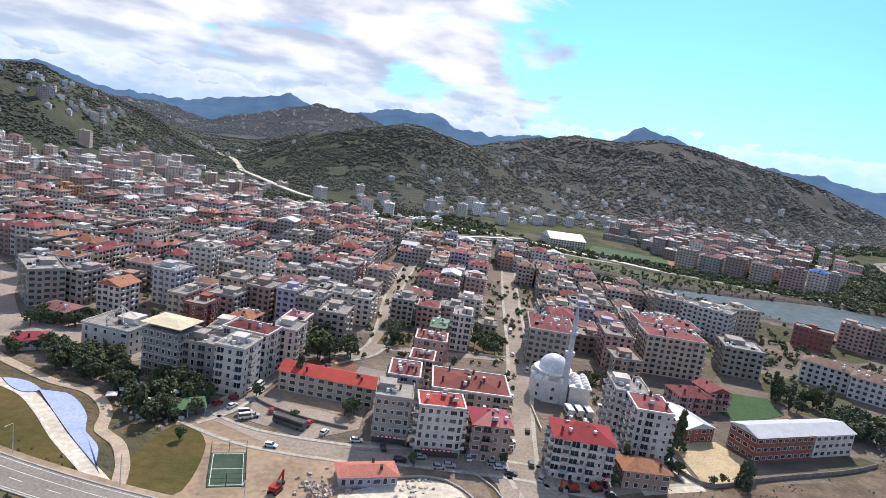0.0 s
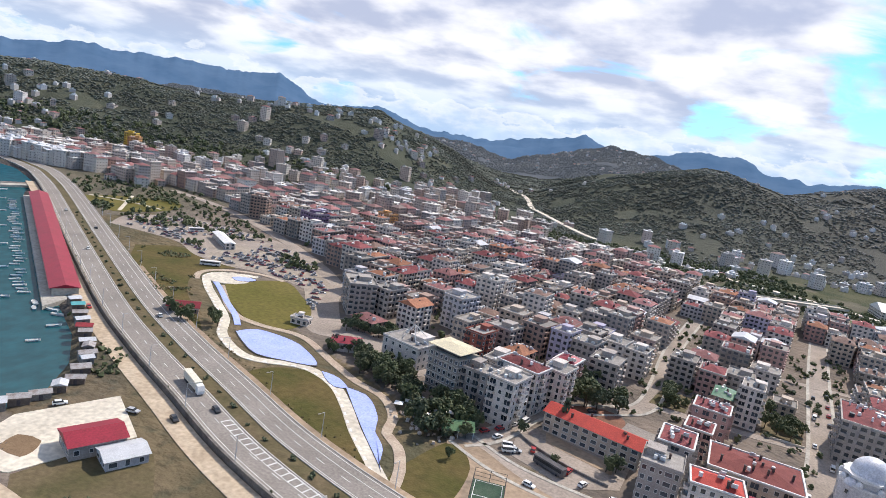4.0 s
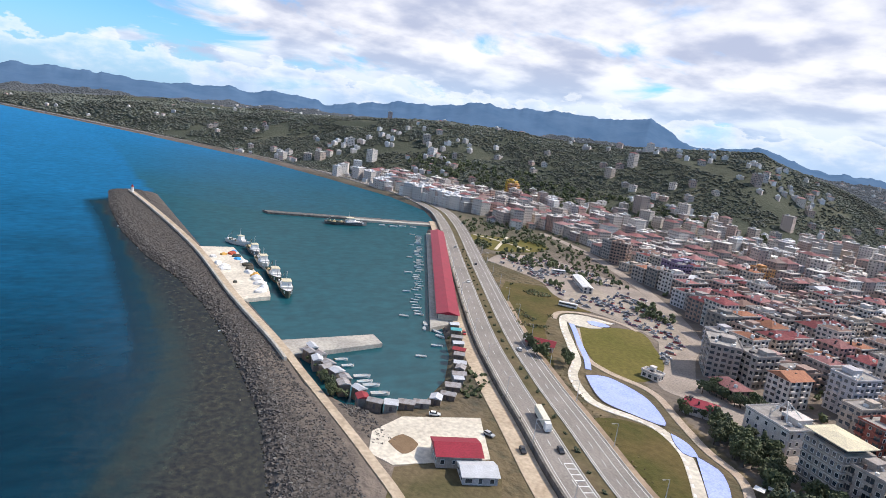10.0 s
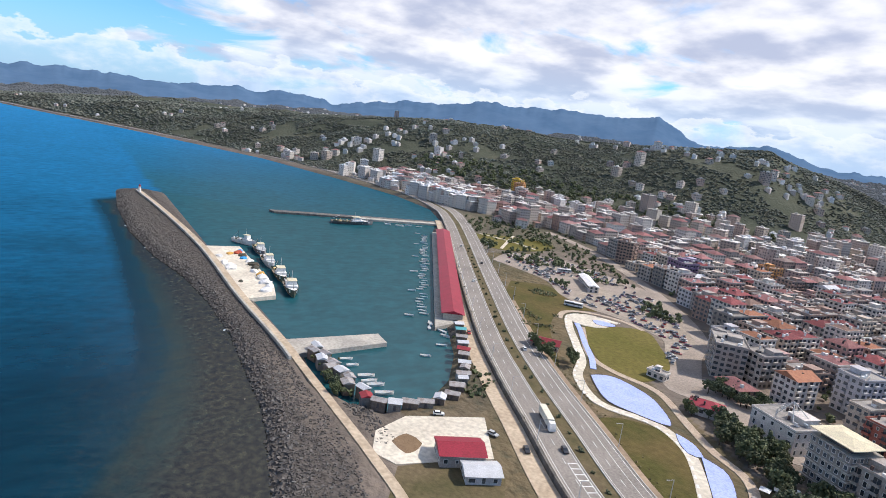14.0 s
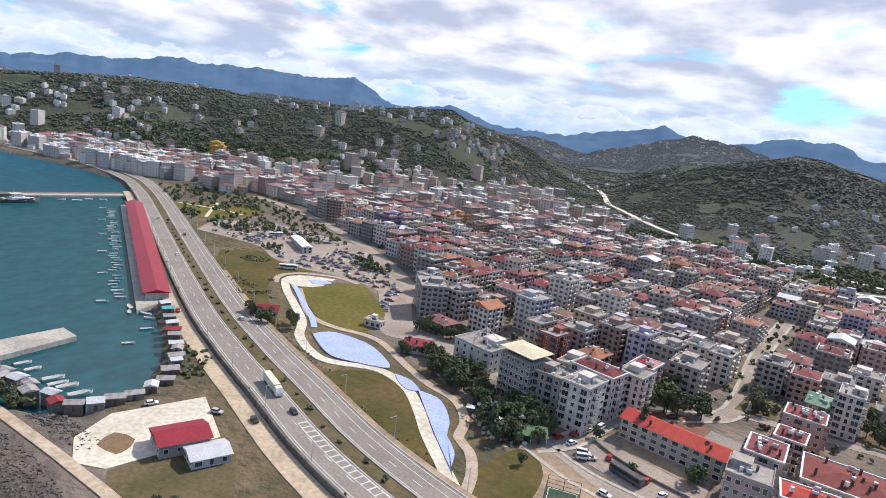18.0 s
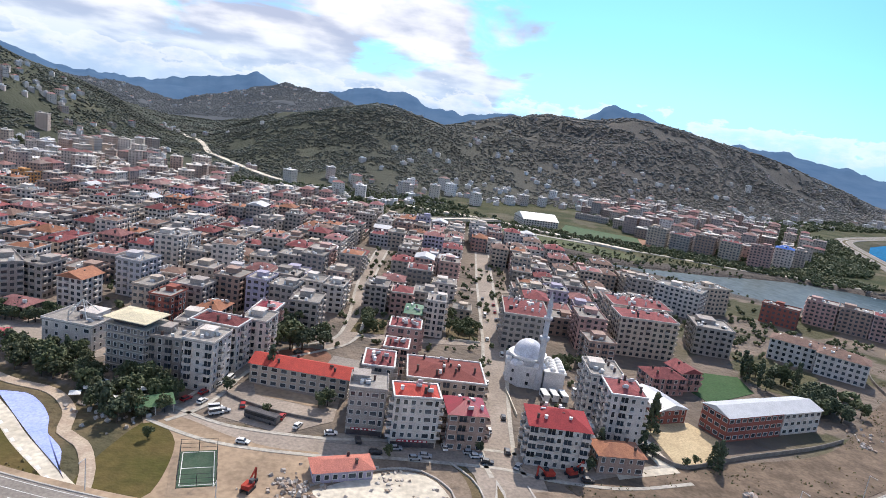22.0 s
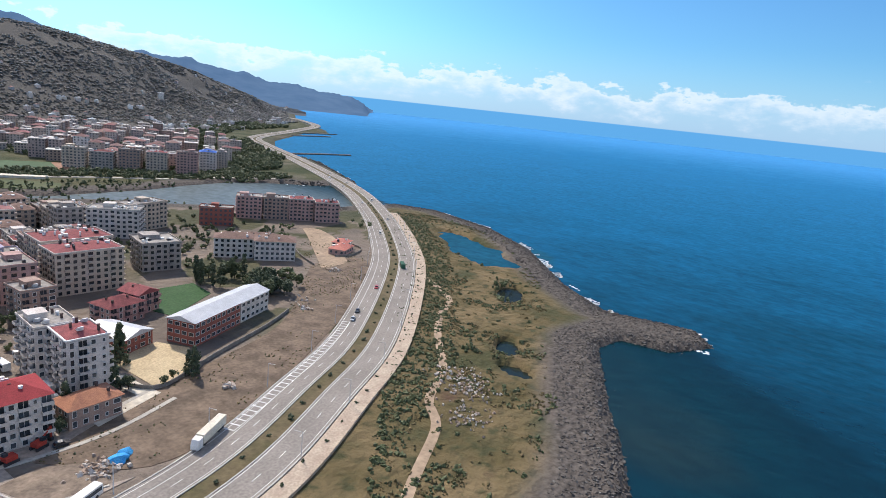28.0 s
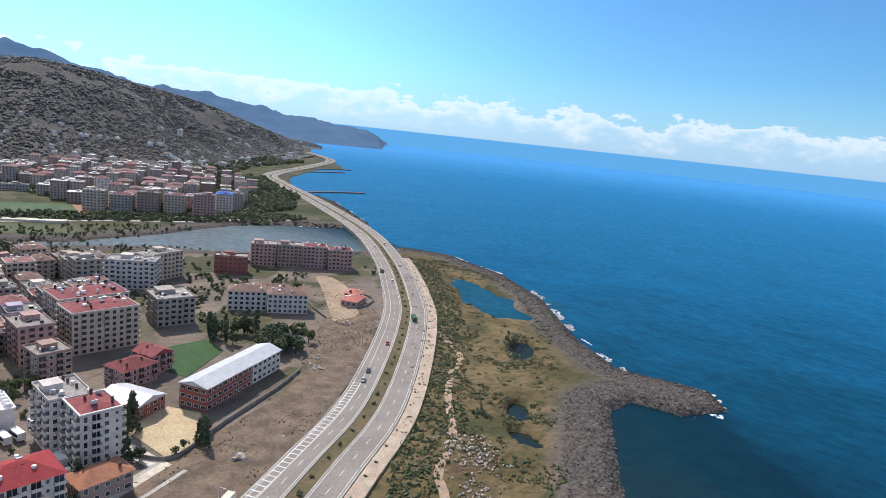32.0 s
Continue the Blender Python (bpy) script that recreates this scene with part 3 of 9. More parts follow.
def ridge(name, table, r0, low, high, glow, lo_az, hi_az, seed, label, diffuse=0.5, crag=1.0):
    """A very far range, with the blue haze put into its colour and glow."""
    m = bpy.data.materials.new(name)
    m.use_nodes = True
    nt = m.node_tree
    N, L = nt.nodes.new, nt.links.new
    p = nt.nodes["Principled BSDF"]
    p.inputs["Roughness"].default_value = 1.0
    p.inputs["Specular IOR Level"].default_value = 0.0
    n = N("ShaderNodeTexNoise")
    L(N("ShaderNodeNewGeometry").outputs["Position"], n.inputs["Vector"])
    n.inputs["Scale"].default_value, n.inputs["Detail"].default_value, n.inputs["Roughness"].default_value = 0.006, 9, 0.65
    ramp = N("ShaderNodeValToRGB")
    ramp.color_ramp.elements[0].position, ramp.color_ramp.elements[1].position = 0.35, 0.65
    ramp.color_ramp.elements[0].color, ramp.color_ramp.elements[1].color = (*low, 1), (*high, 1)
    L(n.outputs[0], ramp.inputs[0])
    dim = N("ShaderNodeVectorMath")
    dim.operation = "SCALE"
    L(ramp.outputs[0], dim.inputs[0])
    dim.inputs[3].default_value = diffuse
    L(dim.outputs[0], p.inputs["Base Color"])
    # soft emission stands in for light scattered by the air
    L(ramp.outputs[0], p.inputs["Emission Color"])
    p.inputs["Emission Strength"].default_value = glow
    az = np.arange(lo_az, hi_az, 0.12)
    rows = []
    a = np.radians(az)
    broad = ring(table, az) + (fractal(az * 0.42, az * 0 + 7.0, 3, 5) - 0.45) * 0.7
    peaks = (fractal(az * 1.1, az * 0 + 2.0, 4, 15) - 0.46) * 0.9 + (fractal(az * 4.0, az * 0 + 3.0, 3, 8) - 0.45) * 0.14
    # spurs run down from the crest towards the plain, each row a little further along than the one above
    for r, s in ((-900, -0.3), (-760, 0.12), (-640, 0.26), (-520, 0.40), (-400, 0.54), (-300, 0.66), (-200, 0.78), (-110, 0.90), (-50, 0.96), (0, 1.0), (90, 0.93), (320, 0.5), (430, 0.0)):
        px, py = np.sin(a) * (r0 + r), np.cos(a) * (r0 + r)
        top = 100 + r0 * np.tan(np.radians(broad + peaks * crag * sstep(np.array(s), 0.72, 1.0)))
        z = top * s + (fractal(px / 520, py / 520, 4, seed) - 0.47) * 230 * max(0.0, s) * (1 - sstep(np.array(s), 0.7, 1.0))
        rows.append(np.stack([px, py, np.where(s < 0, -20, z)], 1))
    verts = np.concatenate(rows)
    na = len(az)
    i = np.arange(len(verts)).reshape(-1, na)
    faces = np.stack([i[:-1, :-1].ravel(), i[:-1, 1:].ravel(), i[1:, 1:].ravel(), i[1:, :-1].ravel()], 1)
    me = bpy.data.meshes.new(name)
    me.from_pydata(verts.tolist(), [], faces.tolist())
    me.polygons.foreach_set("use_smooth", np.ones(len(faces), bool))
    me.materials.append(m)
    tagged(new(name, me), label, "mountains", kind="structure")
    return np.array(rows), m


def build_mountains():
    ridge("backdrop_far", FAR, 4450, (0.062, 0.116, 0.205), (0.084, 0.142, 0.235), 0.92, -106, 49.4, 31, "distant mountain ridges with blue haze in their colour", 0.5, 0.6)
    return ridge("backdrop_mid", MID, 3300, (0.080, 0.090, 0.104), (0.110, 0.118, 0.128), 0.55, -100, 43.5, 12, "wooded ridges behind the near hills, coloured for haze", 0.85, 0.45)


build_ground()
build_sea()
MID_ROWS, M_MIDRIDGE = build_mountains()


# ---- builders ----
def part(name, bm, mat, parent=None, label=""):
    me = bpy.data.meshes.new(name)
    bm.to_mesh(me)
    bm.free()
    for m in (mat if isinstance(mat, (list, tuple)) else [mat]):
        me.materials.append(m)
    ob = new(name, me)
    if parent is not None:
        ob.parent = parent
    if label:
        ob["label"] = label
    return ob


def raw(name, verts, faces, mat, parent=None, slots=None, smooth=False):
    me = bpy.data.meshes.new(name)
    me.from_pydata(verts, [], faces)
    for m in (mat if isinstance(mat, (list, tuple)) else [mat]):
        me.materials.append(m)
    if slots:
        me.polygons.foreach_set("material_index", slots)
    if smooth:
        me.polygons.foreach_set("use_smooth", [True] * len(faces))
    me.update()
    ob = new(name, me)
    if parent is not None:
        ob.parent = parent
    return ob


def empty(name, m=None):
    ob = new(name)
    if m is not None:
        ob.matrix_basis = m
    return ob


class Solid:
    """Gathers boxes and prisms into one mesh."""

    def __init__(self):
        self.v, self.f, self.s = [], [], []

    def add(self, verts, faces, slot=0):
        n = len(self.v)
        self.v += [tuple(v) for v in verts]
        self.f += [tuple(n + i for i in f) for f in faces]
        self.s += [slot] * len(faces)

    def box(self, x0, y0, z0, x1, y1, z1, slot=0, bottom=True):
        v = [(x0, y0, z0), (x1, y0, z0), (x1, y1, z0), (x0, y1, z0), (x0, y0, z1), (x1, y0, z1), (x1, y1, z1), (x0, y1, z1)]
        f = [(4, 5, 6, 7), (0, 1, 5, 4), (1, 2, 6, 5), (2, 3, 7, 6), (3, 0, 4, 7)] + ([(3, 2, 1, 0)] if bottom else [])
        self.add(v, f, slot)

    def prism(self, pts, z0, z1, slot=0):
        n = len(pts)
        area = sum(a[0] * b[1] - b[0] * a[1] for a, b in zip(pts, pts[1:] + pts[:1]))
        if area < 0:
            pts = pts[::-1]
        v = [(x, y, z0) for x, y in pts] + [(x, y, z1) for x, y in pts]
        self.add(v, [tuple(range(n, 2 * n)), tuple(range(n - 1, -1, -1))] + [(i, (i + 1) % n, n + (i + 1) % n, n + i) for i in range(n)], slot)

    def hip(self, x0, y0, x1, y1, z0, z1, slot=0, gable=False, inset=None):
        w, d = x1 - x0, y1 - y0
        k = 0.0 if gable else (inset if inset is not None else min(w, d) / 2)
        if w >= d:
            a, b = (x0 + k, (y0 + y1) / 2, z1), (x1 - k, (y0 + y1) / 2, z1)
            f = [(0, 1, 5, 4), (1, 2, 5), (2, 3, 4, 5), (3, 0, 4)]
        else:
            a, b = ((x0 + x1) / 2, y0 + k, z1), ((x0 + x1) / 2, y1 - k, z1)
            f = [(0, 1, 4), (1, 2, 5, 4), (2, 3, 5), (3, 0, 4, 5)]
        self.add([(x0, y0, z0), (x1, y0, z0), (x1, y1, z0), (x0, y1, z0), a, b], f + [(3, 2, 1, 0)], slot)

    def make(self, name, mat, parent=None, smooth=False):
        return raw(name, self.v, self.f, mat, parent, self.s if isinstance(mat, (list, tuple)) else None, smooth)


def spaced(line, step):
    """Points every step metres along a line smoothed through its corners."""
    p = np.array(line, float)
    out = []
    for i in range(len(p) - 1):
        a, b, c, d = p[max(i - 1, 0)], p[i], p[i + 1], p[min(i + 2, len(p) - 1)]
        n = max(2, int(np.linalg.norm(c - b) / 4))
        for u in np.arange(n) / n:
            out.append(0.5 * (2 * b + (c - a) * u + (2 * a - 5 * b + 4 * c - d) * u * u + (3 * b - a - 3 * c + d) * u ** 3))
    out.append(p[-1])
    q = np.array(out)
    s = np.concatenate([[0], np.cumsum(np.linalg.norm(np.diff(q, axis=0), axis=1))])
    t = np.arange(0, s[-1], step)
    return np.stack([np.interp(t, s, q[:, 0]), np.interp(t, s, q[:, 1])], 1)


def ribbon(name, path, left, right, z, mat, thick=0.4, drape=0.0, kind="structure", label="", category="", zs=None, parent=None):
    """A strip along a path, from left to right of it (metres, right positive), as a slab."""
    d = np.gradient(path, axis=0)
    d /= np.linalg.norm(d, axis=1)[:, None]
    nrm = np.stack([d[:, 1], -d[:, 0]], 1)
    a, b = path + nrm * np.array(left).reshape(-1, 1), path + nrm * np.array(right).reshape(-1, 1)
    zz = np.full(len(path), z) if zs is None else np.array(zs) + z
    n = len(path)
    v = np.concatenate([np.c_[a, zz], np.c_[b, zz], np.c_[a, zz - thick], np.c_[b, zz - thick]])
    f = []
    for i in range(n - 1):
        f += [(i, n + i, n + i + 1, i + 1), (2 * n + i, i, i + 1, 2 * n + i + 1), (n + i, 3 * n + i, 3 * n + i + 1, n + i + 1)]
    f += [(0, 2 * n, 3 * n, n), (n - 1, 2 * n - 1, 4 * n - 1, 3 * n - 1)]
    ob = raw(name, v.tolist(), f, mat, parent)
    if parent is None:
        tagged(ob, label, category, kind=kind)
    return ob


def patch(name, pts, z, mat, label="", category="", thick=0.3, kind="structure", smooth=0):
    """A flat area of ground with its own edge."""
    if smooth:
        q = spaced(list(pts) + [pts[0]], smooth)
        pts = [tuple(p) for p in q[:-1]]
    bm = bmesh.new()
    vs = [bm.verts.new((x, y, z)) for x, y in pts]
    f = bm.faces.new(vs)
    f.normal_update()
    if f.normal.z < 0:
        f.normal_flip()
    ext = bmesh.ops.extrude_face_region(bm, geom=[f])
    bmesh.ops.translate(bm, verts=[g for g in ext["geom"] if isinstance(g, bmesh.types.BMVert)], vec=(0, 0, 0))
    bm.faces.ensure_lookup_table()
    for v in vs:
        v.co.z = z - thick
    bmesh.ops.recalc_face_normals(bm, faces=bm.faces)
    bmesh.ops.triangulate(bm, faces=[q for q in bm.faces if len(q.verts) > 4])
    ob = part(name, bm, mat)
    return tagged(ob, label, category, kind=kind)


# ---- roads and open ground ----
HW = spaced(HIGHWAY, 6.0)
ROAD_Z = 0.9


def offset_path(path, off):
    d = np.gradient(path, axis=0)
    d /= np.linalg.norm(d, axis=1)[:, None]
    return path + np.stack([d[:, 1], -d[:, 0]], 1) * off


def dashes(path, off, every, length, width, z, mat, name, label, step=1.0):
    p = offset_path(path, off)
    d = np.gradient(p, axis=0)
    d /= np.linalg.norm(d, axis=1)[:, None]
    s = Solid()
    for (x, y), (dx, dy) in zip(p[::every], d[::every]):
        a, b = length / 2, width / 2
        s.prism([(x - dx * a - dy * b, y - dy * a + dx * b), (x + dx * a - dy * b, y + dy * a + dx * b),
                 (x + dx * a + dy * b, y + dy * a - dx * b), (x - dx * a + dy * b, y - dy * a - dx * b)], z - 0.04, z)
    return tagged(s.make(name, mat), label, "road marking", kind="stuff")


def build_highway():
    ribbon("road_seaward", HW, 3.0, 13.5, ROAD_Z, M_ASPHALT, 3.5, label="grey asphalt carriageway of the coastal highway", category="road")
    ribbon("road_landward", HW, -14.5, -3.0, ROAD_Z, M_ASPHALT, 3.5, label="grey asphalt carriageway with a wide shoulder", category="road")
    ribbon("median", HW, -3.2, 3.2, ROAD_Z - 0.1, M_MEDIAN, 3.4, label="planted grass strip between the carriageways", category="median")
    for nm, o in (("kerb_1", -14.9), ("kerb_2", -3.2), ("kerb_3", 2.9), ("kerb_4", 13.4)):
        ribbon(nm, HW, o, o + 0.45, ROAD_Z + 0.18, M_KERB, 0.8, label="pale concrete kerb along the highway", category="kerb")
    for nm, o in (("edge_line_1", -13.6), ("edge_line_2", -4.0), ("edge_line_3", 3.8), ("edge_line_4", 12.4)):
        ribbon(nm, HW, o, o + 0.2, ROAD_Z + 0.03, M_MARK, 0.05, label="white painted edge line", category="road marking")
    near = HW[(HW[:, 0] > -620) & (HW[:, 0] < 620)]
    for off in (-7.4, 8.2):
        dashes(near, off, 2, 4.0, 0.2, ROAD_Z + 0.03, M_MARK, "lane_dashes", "white dashes between the traffic lanes")
    ribbon("edge_line_5", near, -10.4, -10.2, ROAD_Z + 0.03, M_MARK, 0.05, label="white line of the hard shoulder", category="road marking")
    # hatched shoulder east of the junction, and the marks before it in the west
    east = spaced([(96, 130), (146, 148), (199, 171), (240, 197)], 3.2)
    east = east[(east[:, 0] > 112) & (east[:, 0] < 212)]
    dashes(east, -12.0, 1, 0.5, 3.4, ROAD_Z + 0.035, M_MARK, "shoulder_hatching", "white bars painted across the shoulder")
    west = spaced([(-148, 163), (-105, 145), (-57, 132)], 3.2)
    west = west[(west[:, 0] > -125) & (west[:, 0] < -70)]
    dashes(west, 5.6, 1, 0.5, 3.4, ROAD_Z + 0.035, M_MARK, "shoulder_hatching", "white bars painted across the inner lane")
    for nm, o in (("edge_line_6", 3.9), ("edge_line_7", 7.3)):
        ribbon(nm, west, o, o + 0.22, ROAD_Z + 0.032, M_MARK, 0.05, label="white line beside the barred lane", category="road marking")
    for nm, o in (("edge_line_8", -13.8), ("edge_line_9", -10.3)):
        ribbon(nm, east, o, o + 0.22, ROAD_Z + 0.034, M_MARK, 0.05, label="white line beside the barred shoulder", category="road marking")
    # the walk along the sea side in the east, the quay road and its wall in the west
    e = HW[(HW[:, 0] > 30) & (HW[:, 0] < 440)]
    ribbon("promenade", e, 14.2, 20.0, ROAD_Z - 0.05, M_PATH, 1.5, label="sandy brown walkway beside the highway", category="pavement")
    ribbon("promenade_edge", e, 20.0, 20.4, ROAD_Z + 0.15, M_PATH, 1.5, label="low concrete edge of the walkway", category="kerb")
    w = HW[(HW[:, 0] > -560) & (HW[:, 0] < -60)]
    ribbon("sea_wall", w, 15.0, 15.8, ROAD_Z + 1.4, M_ROCK, 3.0, label="dark retaining wall between highway and quay road", category="wall")
    ribbon("quay_road", w[:-2], 16.2, 23.5, 0.25, M_TRACK, 0.6, label="sandy earth road along the harbour", category="road")
    ribbon("verge_strip", w, 13.9, 15.0, ROAD_Z, M_PATH, 1.2, label="pale paved strip with little shrubs", category="pavement")
    ribbon("verge_land", HW[(HW[:, 0] > -300) & (HW[:, 0] < 40)], -17.6, -15.0, ROAD_Z - 0.3, M_SAND, 1.0, label="dusty verge beside the highway", category="verge")
    # bridge over the river mouth: pillars and beam edge
    for i, p in enumerate(HW[(HW[:, 1] > 372) & (HW[:, 1] < 520) & (HW[:, 0] > 400)][::4]):
        s = Solid()
        s.box(-13, -0.8, -7, 13, 0.8, ROAD_Z - 1.0)
        ob = s.make("bridge_pier", M_CONC)
        ob.matrix_basis = pose(p[0], p[1], 0, 0, 0, -38)
        tagged(ob, "concrete pier of the river bridge in the water", "bridge pier", "river bridge piers")


build_highway()

MAIN_ST = spaced([(49, 172), (48, 187), (54, 230), (64, 290), (78, 412), (92, 520)], 5)
SECOND_ST = spaced([(-62, 192), (-53, 205), (-44, 240), (-22, 262), (-9, 277), (-5, 311), (-3, 390), (8, 500)], 5)
FRONT_ST = spaced([(-62, 194), (-40, 184), (-8, 181), (10, 183), (48, 182), (62, 178), (85, 176), (110, 182)], 4)
SIDE_ST = spaced([(-9, 283), (15, 285), (40, 287), (62, 290)], 4)
SIDE2_ST = spaced([(20, 242), (35, 244), (58, 244)], 4)
WEST_ST = spaced([(-165, 262), (-185, 290), (-215, 335), (-300, 395), (-420, 455), (-520, 480)], 6)
BACK_ST = spaced([(-160, 350), (-60, 362), (0, 380), (80, 395), (150, 400)], 6)
STREETS = [(MAIN_ST, 9.5), (SECOND_ST, 7.0), (FRONT_ST, 9.0), (SIDE_ST, 6.0), (SIDE2_ST, 6.0), (WEST_ST, 10.0), (BACK_ST, 6.0)]
for k, (st, wd) in enumerate(STREETS):
    ribbon("street_%d" % (k + 1), st, -wd / 2, wd / 2, 0.10 + 0.012 * k, M_STREET, 0.5, label="dusty grey town street", category="street")
    if k in (0, 1, 2):
        for sgn in (-1, 1):
            a, b = sorted((sgn * wd / 2, sgn * (wd / 2 + 1.6)))
            ribbon("pavement", st, a, b, 0.26, M_CONC, 0.5, label="narrow concrete pavement along the street", category="pavement")

patch("junction", [(30, 190), (38, 172), (40, 156), (36, 143), (80, 146), (66, 150), (60, 158), (60, 172), (68, 182), (54, 192)], 0.20, M_STREET, "wide worn grey asphalt junction", "road")
patch("traffic_island", [(44.6, 170), (46.2, 164), (45.6, 146), (41.6, 146), (42.6, 160)], 0.45, M_KERB, "narrow kerbed traffic island with pale edges", "traffic island")
patch("grass_island", [(44.4, 167), (45.4, 162), (44.9, 147.5), (42.5, 147.5), (43.3, 160)], 0.50, M_MEDIAN, "brown grass on the traffic island", "grass", thick=0.2)
patch("rough_triangle", [(55, 165), (59, 151), (74, 148), (78, 158), (66, 167)], 0.25, material("rubble_earth", (0.26, 0.205, 0.155), (0.155, 0.122, 0.094), scale=0.2, fine=1.1, bump=0.6, bump_scale=0.8, coords="World"), "rough corner of earth and rubble", "earth")
patch("earth_strip", [(66, 170), (95, 181), (130, 191), (184, 208), (245, 257), (270, 272), (300, 262), (262, 222), (200, 190), (150, 166), (110, 150), (84, 148)], 0.14,
      material("brown_earth", (0.195, 0.145, 0.104), (0.105, 0.080, 0.058), scale=0.13, fine=0.7, bump=0.6, bump_scale=0.8, coords="World"), "bare brown earth between schoolyard and highway", "earth", smooth=6)
patch("earth_track", [(262, 262), (280, 285), (315, 330), (330, 350), (338, 342), (326, 312), (300, 282), (284, 262)], 0.18, M_SAND, "pale earth track past the villa", "track", smooth=5)
patch("sand_lot", [(-66, 190), (-56, 193), (-37, 183), (-21, 178), (-8, 177), (-6, 158), (-28, 152), (-51, 147), (-62, 160), (-60, 175)], 0.13, M_SAND, "sandy earth lot with tyre tracks", "earth", smooth=5)
patch("rough_lot", [(-9, 178), (30, 178), (34, 150), (10, 146), (-26, 150), (-8, 160)], 0.12, material("rubble_earth", (0.30, 0.25, 0.19), (0.17, 0.14, 0.10), scale=0.2, fine=1.2, bump=0.6, bump_scale=1.2, coords="World"),
      "rubble-strewn building lot", "earth", smooth=5)
patch("plaza", [(-9, 158), (2, 165), (12, 170), (22, 170), (28, 163), (28, 150), (-6, 150)], 0.28, M_PALE, "pale unfinished stone plaza", "plaza", smooth=4)
patch("school_yard", [(-47, 213), (-40, 226), (-6, 217), (-7, 198), (-22, 187), (-44, 195)], 0.14, M_STREET, "grey school yard", "yard")
patch("school_lawn", [(-38, 221), (-11, 214), (-11, 206), (-36, 213)], 0.22, M_SAND, "tan earth garden before the red-roofed school", "yard")
patch("basket_court", [(-16, 234), (2, 236), (4, 252), (-12, 256)], 0.18, M_ASPHALT, "dark grey asphalt court behind the school", "court")
patch("red_earth", [(-40, 236), (-17, 233), (-13, 256), (-24, 262), (-40, 250)], 0.15, material("red_earth", (0.24, 0.12, 0.08), (0.17, 0.09, 0.06), scale=0.15, coords="World"), "reddish earth patch under the trees", "earth", smooth=4)
# dark sheet before the grey block stands in for its cast shadow
patch("shadow_yard_west", [(-8, 190), (8, 191), (10, 184), (-10, 184)], 0.22, M_ASPHALT, "paved forecourt laid dark for the block's shadow", "yard")
patch("tan_yard", [(111, 214), (118, 219), (132, 222), (138, 209), (126, 189), (111, 187)], 0.20, material("tan_yard", (0.52, 0.42, 0.26), (0.44, 0.35, 0.22), scale=0.15, coords="World"), "yellowish sand school yard", "yard")
patch("turf_pitch", [(148, 262), (163, 281), (187, 279), (184, 260), (153, 243)], 0.2, material("turf", (0.035, 0.085, 0.03), (0.05, 0.10, 0.04), scale=0.1, coords="World"), "small green artificial turf pitch", "pitch")
patch("lane_east", [(104, 214), (108, 203), (110, 183), (86, 176), (86, 180), (104, 186), (102, 203), (99, 214)], 0.21, M_PALE, "pale sandy lane beside the school yard", "lane")
patch("white_school_yard", [(255, 296), (288, 318), (272, 330), (235, 305)], 0.2, M_CONC, "grey concrete school yard", "yard")
patch("garden_block", [(40, 291), (56, 291), (61, 322), (43, 322)], 0.16, M_MEDIAN, "overgrown green garden plot", "garden")
patch("garden_block", [(-7, 288), (9, 289), (11, 312), (-3, 312)], 0.16, M_MEDIAN, "overgrown green garden plot", "garden")
# park with the winding pool
patch("meadow_east", [(-150, 182), (-146, 194), (-128, 203), (-111, 193), (-95, 175), (-78, 156), (-84, 153), (-115, 167)], 0.15, M_MEADOW, "dry olive grass beside the pool path", "lawn", smooth=5)
patch("meadow_tip", [(-70, 162), (-64, 188), (-52, 178), (-50, 150), (-62, 147), (-69, 150)], 0.14, M_MEADOW, "dry grass beside the sandy lot", "lawn", smooth=5)
patch("verge_meadow", [(-335, 284), (-318, 306), (-285, 296), (-262, 300), (-268, 282), (-262, 262), (-240, 238), (-215, 220), (-195, 204), (-180, 190), (-160, 186), (-152, 178), (-200, 196), (-250, 222), (-300, 252)], 0.11, M_MEADOW, "rough olive grass between highway and park", "meadow", smooth=5)
patch("big_lawn", [(-236, 257), (-240, 272), (-226, 300), (-200, 284), (-178, 263), (-170, 236), (-186, 227)], 0.15, M_LAWN, "mown yellow-green park lawn", "lawn", smooth=5)
POOL_PATH = spaced([(-240, 293), (-256, 284), (-259, 271), (-243, 255), (-220, 238), (-199, 222), (-184, 205), (-160, 194), (-138, 203), (-120, 198), (-106, 186), (-93, 172), (-80, 160), (-68, 149)], 3)
ribbon("park_path", POOL_PATH, -2.6, 2.0, 0.24, M_PALE, 0.4, label="pale paved path winding beside the pool", category="path")
INNER = spaced([(-240, 262), (-205, 233), (-184, 228), (-160, 231), (-134, 217), (-115, 207), (-99, 202), (-88, 190), (-84, 178), (-76, 172), (-69, 160), (-66, 150)], 3)
ribbon("park_path", INNER, -2.2, 1.6, 0.26, M_PATH, 0.4, label="tan paved path round the pool", category="path")
ribbon("park_loop", spaced([(-226, 300), (-244, 300), (-262, 288), (-266, 273), (-255, 258)], 3), -1.8, 1.8, 0.22, M_PATH, 0.4, label="tan paved loop at the end of the park", category="path")
ribbon("pool_channel", spaced([(-246, 264), (-236, 257), (-218, 243), (-200, 230), (-188, 219)], 3), -1.7, 1.3, 0.36, M_POOL, 0.3, label="narrow light blue channel beside the path", category="pool")
patch("fountain_plaza", [(-248 + 13 * math.cos(k * 0.5236), 277 + 13 * math.sin(k * 0.5236)) for k in range(12)], 0.30, M_PALE, "round pale plaza at the pool's end", "plaza")
